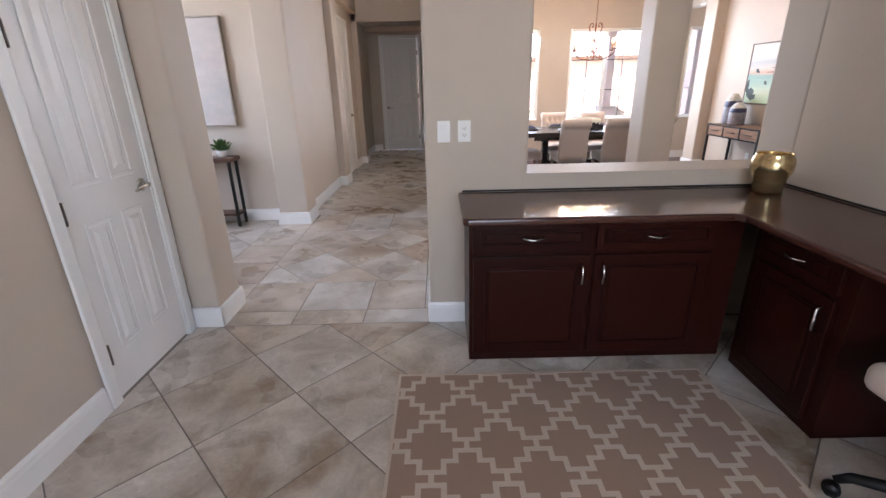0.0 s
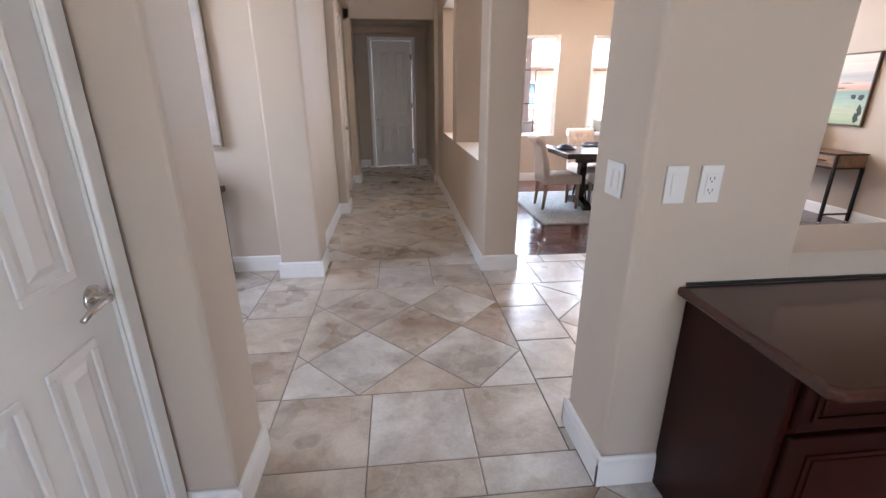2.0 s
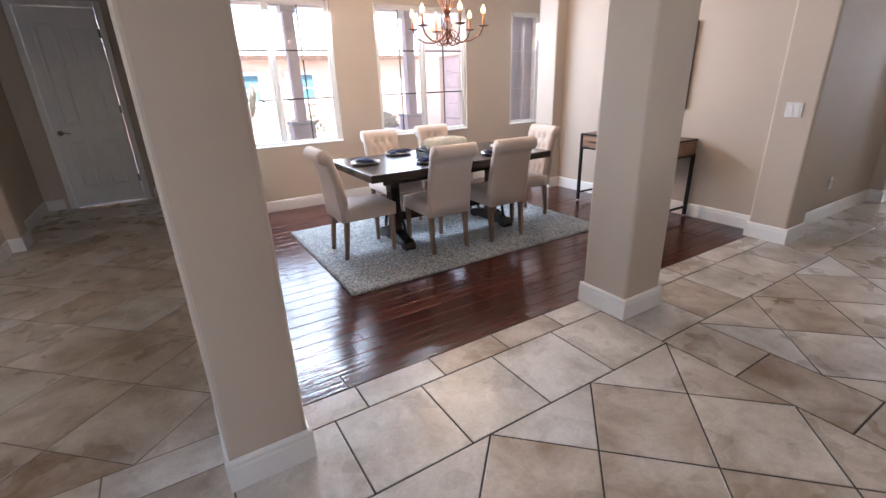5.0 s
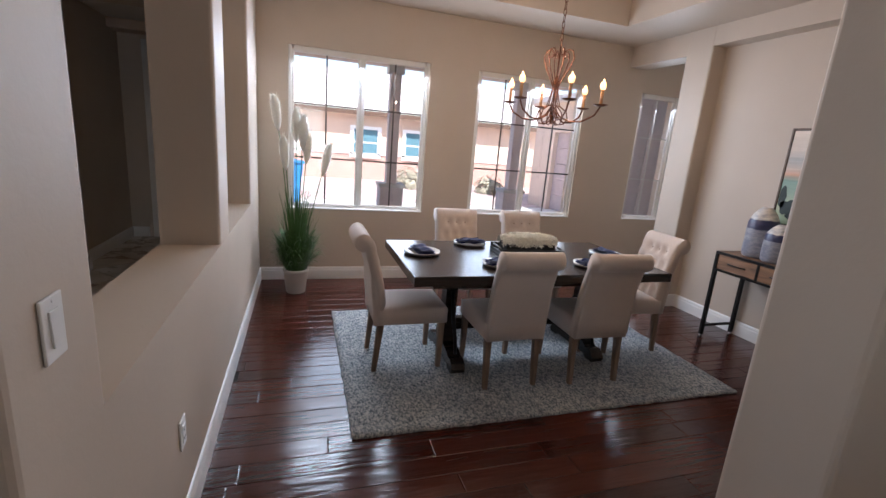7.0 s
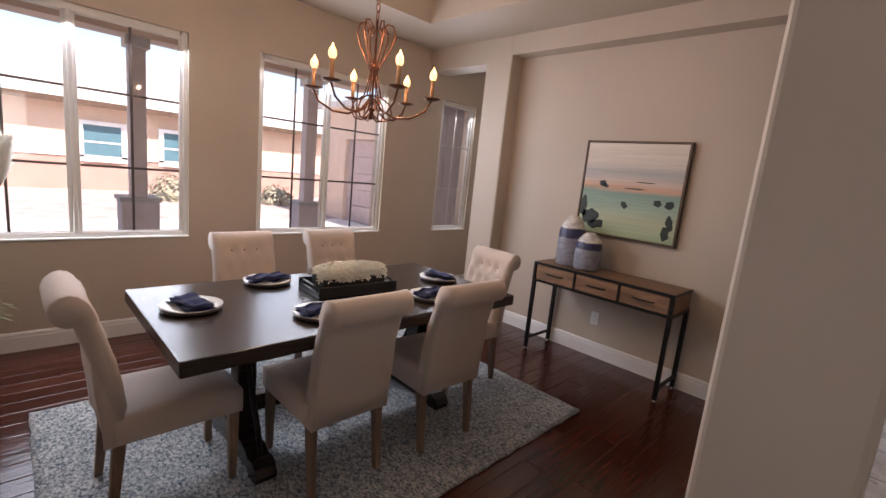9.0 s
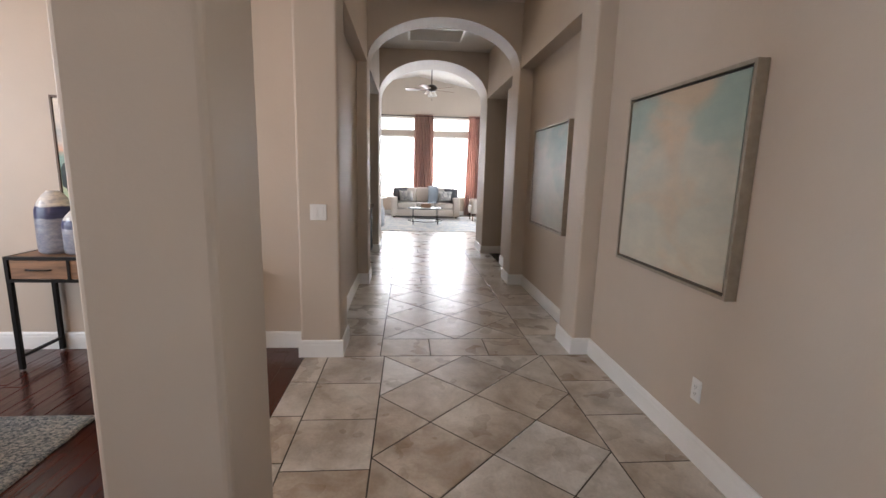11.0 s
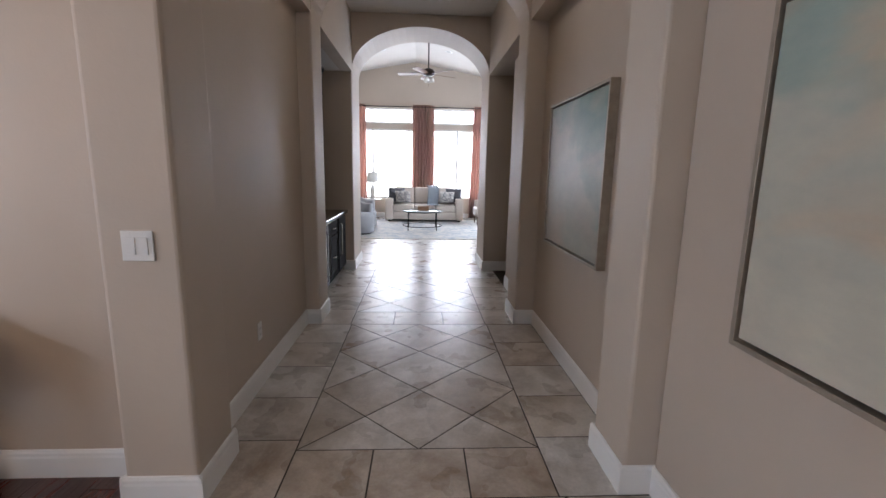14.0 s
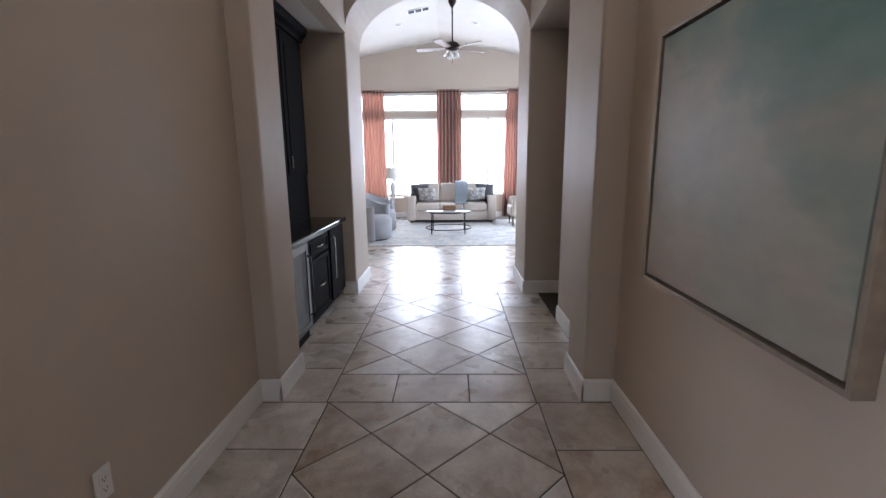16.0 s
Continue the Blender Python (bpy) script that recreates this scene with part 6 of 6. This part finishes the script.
for k in range(3):
    part("louver", boxes((-0.07, 0.07, -0.20 + k * 0.14, -0.085 + k * 0.14, -0.013, -0.0105)), M_SLOT, av)
ft = thing("fiddle_leaf_plant", "tall leafy green plant in the living room corner", "plant", m=pose(15.2, 1.72, 0.012))
part("pot", lathe([(0.0, 0.0), (0.13, 0.0), (0.16, 0.28), (0.15, 0.28), (0.0, 0.25)], 24), M_POT, ft)
part("trunk", tube([(0, 0, 0.25), (0.02, 0.03, 0.7), (-0.01, 0.02, 1.2), (0.0, 0.05, 1.6)], [0.02, 0.016, 0.013, 0.008], 8), M_LEG, ft)
rnd = random.Random(21)
lv = bmesh.new()
for k in range(130):
    z = rnd.uniform(0.75, 1.75)
    a = rnd.uniform(0, 6.283)
    d = Vector((math.cos(a), math.sin(a), rnd.uniform(-0.2, 0.6))).normalized()
    p = Vector((0, 0.03, z)) + d * rnd.uniform(0.05, 0.28)
    s = d.orthogonal().normalized()
    q = rnd.uniform(0.05, 0.09)
    lv.faces.new([lv.verts.new(v) for v in (p - d * q, p + s * q * 0.55, p + d * q, p - s * q * 0.55)])
part("leaf_crown", lv, M_LEAF, ft)

# ---- glowing white panel in place of the bright outdoors, living room windows ----
solid("backdrop", boxes((18.5, 18.6, -8, 18, -0.4, 9)), glow("backdrop_white_glow", (1.0, 1.0, 1.0), 1.6), "plain glowing white panel standing in for the bright outdoors", "backdrop")

# ---- outside the dining windows ----
M_CONCRETE = plain("concrete_pale", (0.60, 0.57, 0.53), 0.85, vary=0.12, scale=1.5, grain=0.3, grain_scale=60)
M_PAVER = plain("paver_pink", (0.48, 0.37, 0.33), 0.85, vary=0.2, scale=3, grain=0.3, grain_scale=40)
M_STUCCO = plain("stucco_peach", (0.64, 0.49, 0.38), 0.9, vary=0.06, scale=1.2, grain=0.5, grain_scale=90)
M_STUCCO2 = plain("stucco_rose", (0.42, 0.27, 0.22), 0.9, vary=0.08, scale=1.2, grain=0.5, grain_scale=90)
M_ROOF = plain("roof_clay", (0.66, 0.60, 0.55), 0.8, vary=0.25, scale=4)
M_BROWN = plain("door_paint_brown", (0.44, 0.34, 0.32), 0.5, vary=0.08)
M_PORCH = plain("porch_paint_mauve", (0.66, 0.57, 0.55), 0.8, vary=0.08, grain=0.4, grain_scale=80)
M_MAUVE = plain("door_paint_mauve", (0.70, 0.63, 0.63), 0.5, vary=0.06)
M_DUSTY = plain("shrub_dusty", (0.34, 0.31, 0.22), 0.8, vary=0.3, scale=9)
M_BIN = plain("bin_plastic_blue", (0.03, 0.19, 0.42), 0.45, vary=0.06)
M_WINDOW_TEAL = plain("window_glass_teal", (0.10, 0.20, 0.24), 0.1, vary=0.1)
solid("ground", boxes((-300, 300, 9.0, 300, -0.5, -0.1), (-300, 300, -300, 9.0, -0.9, -0.5)), M_CONCRETE, "pale concrete drive and ground outside", "ground")
solid("road", boxes((-60, 60, 15.8, 21.99, -0.1, -0.085)), M_PAVER, "pink paved street in front of the house", "road")
pr = thing("porch", "stucco front porch roof and beam outside the windows", "porch", kind="structure")
part("roof", boxes((-1.5, 5.0, 9.0, 11.0, 2.78, 2.95)), M_STUCCO, pr)
part("beam", boxes((-1.5, 5.0, 10.45, 10.75, 2.50, 2.78)), M_STUCCO, pr)
part("slab", boxes((-1.5, 7.6, 9.0, 11.2, -0.1, -0.02)), M_CONCRETE, pr)
for x in (2.19, 4.14):
    pc = thing("porch_column", "slim mauve porch post on a square stucco pedestal", "column", "porch columns", pose(x, 10.6, -0.02))
    part("pedestal", box(-0.17, 0.17, -0.15, 0.15, 0.0, 0.86, 0.01), M_PORCH, pc)
    part("cap", box(-0.19, 0.19, -0.17, 0.17, 0.86, 0.91, 0.008), M_CONCRETE, pc)
    part("shaft", box(-0.075, 0.075, -0.075, 0.075, 0.91, 2.42, 0.006), M_PORCH, pc)
    part("capital", box(-0.11, 0.11, -0.11, 0.11, 2.42, 2.52, 0.008), M_CONCRETE, pc)
nb = thing("neighbour_house", "peach stucco house with clay tile roof across the street", "house", m=pose(0, 22, -0.1))
part("wall", boxes((-16, 14, 0.0, 6.0, 0.0, 2.62)), M_STUCCO, nb)
part("wainscot", boxes((-16, 14, -0.06, 0.0, 0.0, 0.98), bevel=0.01), M_STUCCO2, nb)
part("band", boxes((-16, 14, -0.10, -0.0601, 0.98, 1.05)), M_CONCRETE, nb)
roof = bmesh.new()
nxr = 150
prof = []
for k in range(nxr * 4 + 1):
    x = -16.6 + 31.2 * k / (nxr * 4)
    z = 0.045 * abs(math.sin(math.pi * k / 4))
    prof.append((roof.verts.new((x, -0.6, 2.60 + z)), roof.verts.new((x, 5.0, 4.7 + z))))
for a, b in zip(prof, prof[1:]):
    roof.faces.new((a[0], b[0], b[1], a[1]))
part("roof", roof, M_ROOF, nb)
# brown fascia, coloured darker to take in the shadow at the eave
part("fascia", boxes((-16.6, 14.6, -0.62, -0.56, 2.44, 2.60)), M_FRAME_WALNUT, nb)
for x in (-4.2, 0.2, 3.3, 5.35):
    w = part("window", boxes((x - 0.60, x - 0.46, -0.10, -0.001, 0.86, 2.06), (x + 0.46, x + 0.60, -0.10, -0.001, 0.86, 2.06), (x - 0.46, x + 0.46, -0.10, -0.001, 1.94, 2.06), (x - 0.46, x + 0.46, -0.14, -0.001, 0.86, 0.98)), M_WHITE, nb)
    part("pane", boxes((x - 0.46, x + 0.46, -0.03, -0.002, 0.98, 1.94)), M_WINDOW_TEAL, w)
    part("rail", boxes((x - 0.46, x + 0.46, -0.05, -0.031, 1.42, 1.47)), M_WHITE, w)
gr = thing("garage", "stucco garage wing with a brown sectional door", "garage", m=pose(7.8, 12.2, -0.1))
part("wall", boxes((0.0, 5.0, 0.0, 0.8, 0, 3.0), (0.0, 5.0, 3.4, 4.5, 0, 3.0), (0.0, 5.0, 0.8, 3.4, 2.2, 3.0), (0.3, 5.0, 0.8, 3.4, 0, 2.2)), M_STUCCO, gr)
for k in range(5):
    part("door_panel", box(0.12, 0.17, 0.8, 3.4, 0.02 + k * 0.436, 0.45 + k * 0.436, 0.012), M_BROWN, gr)
part("roof", boxes((-0.3, 5.2, -0.3, 4.8, 3.0, 3.15)), M_ROOF, gr)
fd = thing("entry_door", "mauve panelled entry door on the porch beside the narrow window", "door", kind="structure", m=pose(5.45, 9.62, -0.02))
part("door_leaf", boxes((0.0, 1.1, 0.0, 0.05, 0.0, 2.44)), M_MAUVE, fd)
for k in range(4):
    for z0, z1 in ((0.25, 1.05), (1.15, 2.3)):
        part("panel", box(0.06 + k * 0.26, 0.27 + k * 0.26, -0.014, 0.0, z0, z1, 0.006), M_MAUVE, fd)
part("wall", boxes((1.1, 2.2, -0.1, 0.1, 0.0, 2.8), (0.0, 1.1, -0.1, 0.1, 2.44, 2.8)), M_STUCCO2, fd)
tb = thing("recycling_bin", "blue plastic wheeled recycling bin on the drive", "bin", m=pose(0.62, 15.0, -0.1, 0, 0, 20))
body = bmesh.new()
lo = [body.verts.new((sx * 0.20, sy * 0.22, 0.04)) for sx, sy in ((-1, -1), (1, -1), (1, 1), (-1, 1))]
hi = [body.verts.new((sx * 0.28, sy * 0.30, 0.92)) for sx, sy in ((-1, -1), (1, -1), (1, 1), (-1, 1))]
for k in range(4):
    body.faces.new((lo[k], lo[(k + 1) % 4], hi[(k + 1) % 4], hi[k]))
body.faces.new(lo[::-1]), body.faces.new(hi)
bmesh.ops.bevel(body, geom=list(body.edges), offset=0.02, segments=2, profile=0.5, affect="EDGES")
part("body", body, M_BIN, tb)
part("lid", box(-0.30, 0.30, -0.33, 0.32, 0.92, 0.99, 0.02), M_BIN, tb)
for s in (-1, 1):
    part("wheel", moved(lathe([(0.0, -0.025), (0.09, -0.025), (0.10, 0.0), (0.09, 0.025), (0.0, 0.025)], 18), Matrix.Translation((s * 0.20, 0.24, 0.10)) @ pose(0, 0, 0, 0, 90, 0)), M_IRON, tb)
for bx, by, br in ((4.6, 19.5, 0.75), (7.4, 19.0, 0.6)):
    sh = thing("shrub", "rounded dusty pale shrub in front of the neighbour house", "shrub", "shrubs", pose(bx, by, -0.085))
    lv = bmesh.new()
    for k in range(900):
        d = Vector((rnd.gauss(0, 1), rnd.gauss(0, 1), abs(rnd.gauss(0, 1)))).normalized()
        p = d * br * rnd.uniform(0.55, 1.05) * (1 + 0.15 * math.sin(d.x * 7 + d.y * 5))
        s = d.orthogonal().normalized() * 0.05
        t = d.cross(s).normalized() * 0.05
        lv.faces.new([lv.verts.new(p + v) for v in (-s, t, s, -t)])
    part("leaf_crown", lv, M_DUSTY, sh)
    part("stem", tube([(0, 0, 0), (0.02, 0, br * 0.7)], [0.05, 0.02], 8), M_LEG, sh)


# ---- floor pieces, last ----
GAP = 0.006


def clip(poly, x0, x1, y0, y1):
    for axis, lim, keep in ((0, x0, 1), (0, x1, -1), (1, y0, 1), (1, y1, -1)):
        out = []
        for i, p in enumerate(poly):
            q = poly[(i + 1) % len(poly)]
            a, b = (p[axis] - lim) * keep, (q[axis] - lim) * keep
            if a >= 0:
                out.append(p)
            if (a >= 0) != (b >= 0):
                f = a / (a - b)
                out.append((p[0] + (q[0] - p[0]) * f, p[1] + (q[1] - p[1]) * f))
        poly = out
        if len(poly) < 3:
            return []
    clean = [p for i, p in enumerate(poly) if math.dist(p, poly[i - 1]) > 1e-4]
    return clean if len(clean) >= 3 else []


def shrink(poly, d):
    """The outline moved in by d; it must run counter-clockwise."""
    lines = []
    for i, p in enumerate(poly):
        q = poly[(i + 1) % len(poly)]
        L = math.dist(p, q)
        nx, ny = -(q[1] - p[1]) / L, (q[0] - p[0]) / L
        lines.append((nx, ny, nx * p[0] + ny * p[1] + d))
    out = []
    for i in range(len(lines)):
        a, b = lines[i - 1], lines[i]
        det = a[0] * b[1] - a[1] * b[0]
        if abs(det) < 1e-6:
            return []
        out.append(((a[2] * b[1] - b[2] * a[1]) / det, (a[0] * b[2] - b[0] * a[2]) / det))
    return out


def area(poly):
    return 0.5 * sum(p[0] * q[1] - q[0] * p[1] for p, q in zip(poly, poly[1:] + poly[:1]))


def slab(name, poly, mat, parent, top=0.0, deep=0.006, gap=None, edge=0.003):
    gap = gap or (0.0078 if parent.name in ("floor_hall", "floor_living") else GAP)
    if len(poly) < 3:
        return
    if area(poly) < 0:
        poly = poly[::-1]
    if area(poly) < 0.0025:
        return
    outer = shrink(poly, gap / 2)
    inner = shrink(poly, gap / 2 + edge)
    if len(outer) < 3 or len(inner) < 3 or area(outer) < 0.001 or area(inner) < 0.0008:
        return
    cx, cy = sum(p[0] for p in outer) / len(outer), sum(p[1] for p in outer) / len(outer)
    tilt = [random.uniform(-0.0012, 0.0012) for _ in range(2)]
    rise = lambda p: tilt[0] * (p[0] - cx) + tilt[1] * (p[1] - cy)
    n = len(outer)
    verts = [(p[0] - cx, p[1] - cy, -deep) for p in outer] + [(p[0] - cx, p[1] - cy, -0.0012 + rise(p)) for p in outer] + [(p[0] - cx, p[1] - cy, rise(p)) for p in inner]
    faces = [tuple(range(2 * n, 3 * n))]
    for k in range(n):
        j = (k + 1) % n
        faces += [(k, j, n + j, n + k), (n + k, n + j, 2 * n + j, 2 * n + k)]
    me = bpy.data.meshes.new(name)
    me.from_pydata(verts, [], faces)
    me.materials.append(mat)
    ob = new(name, me)
    ob.location = (cx, cy, top)
    ob.parent = parent
    return ob


def diamonds(parent, rect, origin, px, py, name="tile"):
    x0, x1, y0, y1 = rect
    i0, i1 = math.floor((x0 - origin[0]) / px) - 1, math.ceil((x1 - origin[0]) / px) + 1
    j0, j1 = math.floor((y0 - origin[1]) / py) - 1, math.ceil((y1 - origin[1]) / py) + 1
    for i in range(i0, i1 + 1):
        for j in range(j0, j1 + 1):
            for ox, oy in ((0, 0), (px / 2, py / 2)):
                cx, cy = origin[0] + i * px + ox, origin[1] + j * py + oy
                slab(name, clip([(cx + px / 2, cy), (cx, cy + py / 2), (cx - px / 2, cy), (cx, cy - py / 2)], *rect), M_TILE, parent)


def strip(parent, rect, xs=(), ys=(), name="tile"):
    """Square-laid tiles cut at the given joints."""
    x0, x1, y0, y1 = rect
    gx = [x0] + sorted(x for x in xs if x0 + 0.03 < x < x1 - 0.03) + [x1]
    gy = [y0] + sorted(y for y in ys if y0 + 0.03 < y < y1 - 0.03) + [y1]
    for a, b in zip(gx, gx[1:]):
        for c, d in zip(gy, gy[1:]):
            slab(name, [(a, c), (b, c), (b, d), (a, d)], M_TILE, parent)


def every(start, step, lo, hi):
    k0 = math.ceil((lo - start) / step)
    return [start + step * k for k in range(k0, k0 + int((hi - lo) / step) + 2)]


def ground(name, label, *dims, mat=None):
    return solid(name, boxes(*dims), mat or M_GROUT, label, "floor")


f_office = ground("floor_office", "beige and grey stone tiles laid on the diagonal", (-1.4, 2.5, -3.1, 2.59, -0.12, -0.002))
f_hall = ground("floor_hall", "beige and grey stone tiles in diamond panels with straight borders", (0.25, 9.4, 2.59, 5.6, -0.12, -0.002), (8.0, 9.4, 0.2, 2.59, -0.12, -0.002), mat=M_GROUT_CONTRAST)
f_cross = ground("floor_crossing", "beige and grey stone tiles in diamond panels", (-3.3, 0.25, 2.59, 10.9, -0.12, -0.002))
f_living = ground("floor_living", "glossy stone tiles laid on the diagonal", (9.4, 16.2, -0.2, 8.4, -0.12, -0.002))
diamonds(f_office, (-1.205, 2.35, -3.0, 2.59), OFFICE_ORIGIN, 0.665, 0.67)
MID = 3.95
for k in range(5):
    x = 0.25 + 2.185 * k
    mid_y = (3.888, 3.912, 3.945, 3.957, 3.957)[k]
    BAND0, BAND1 = mid_y - 0.615, mid_y + 0.615
    strip(f_hall, (x, x + (0.35 if k < 4 else 0.41), BAND0, BAND1), ys=(mid_y - 0.228, mid_y + 0.228))
    if k < 4:
        diamonds(f_hall, (x + 0.35, x + 2.185, BAND0, BAND1), (x + 0.35 + 0.3058, mid_y), 0.6117, 0.615)
    strip(f_hall, (x, min(x + 2.185, 9.4), 2.91, BAND0), xs=[x + 0.437 * i for i in range(1, 5)])
    strip(f_hall, (x, min(x + 2.185, 9.4), BAND1, 4.95 if x < 4 else 4.985), xs=[x + 0.437 * i for i in range(1, 5)])
strip(f_hall, (0.545, 4.62, 4.95, 5.13), xs=every(0.85, 0.42, 0.6, 4.6))
strip(f_hall, (7.2, 9.04, 4.95, 5.3), xs=every(7.4, 0.437, 7.2, 9.0))
strip(f_cross, (-1.05, 0.28, 2.59, 2.775), xs=(-0.60, -0.14))
strip(f_cross, (-1.05, 0.25, 2.775, 3.235), xs=(-0.60, -0.14))
strip(f_cross, (0.25, 0.293, 2.775, 2.908))
diamonds(f_cross, (-1.05, 0.25, 3.235, 4.53), (-0.365, 3.235), 0.612, 0.6475)
strip(f_cross, (-1.05, 0.25, 4.53, 4.97), xs=(-0.62, -0.18))
strip(f_cross, (-1.05, 0.25, 4.97, 5.165), xs=(-0.62, -0.18))
diamonds(f_cross, (-1.17, 0.25, 5.165, 10.75), (-0.4, 5.165), 0.65, 0.62)
strip(f_cross, (-1.48, -1.05, 2.9, 5.01), ys=every(3.24, 0.437, 2.9, 5.0))
diamonds(f_cross, (-2.6, -1.48, 2.9, 5.01), (-1.48, 3.24), 0.65, 0.61)
diamonds(f_living, (9.4, 11.9, 2.2, 6.0), (9.35 + 0.3058, MID), 0.6117, 0.598)
strip(f_living, (11.9, 14.5, 1.0, 2.2), xs=every(12.3, 0.44, 11.9, 14.5), ys=(1.4, 1.8))

# hardwood
f_wood = solid("floor_dining", boxes((0.2, 6.2, 5.13, 9.0, -0.12, -0.004)), M_SUBFLOOR, "dark red-brown hand-scraped hardwood boards", "floor")
row, y = 0, 5.13
while y < 8.80:
    x = 0.545 - random.uniform(0, 1.1)
    while x < 6.05:
        length = random.choice((0.6, 0.9, 1.2, 1.5))
        a, b = max(x, 0.545), min(x + length, 6.05)
        if b - a > 0.05 and not (a > 4.9 and y < 7.5):
            slab("plank", [(a, y), (b, y), (b, min(y + 0.125, 8.8)), (a, min(y + 0.125, 8.8))], M_WOOD_FLOOR, f_wood, gap=0.0016, edge=0.0035)
        x += length
    y += 0.125
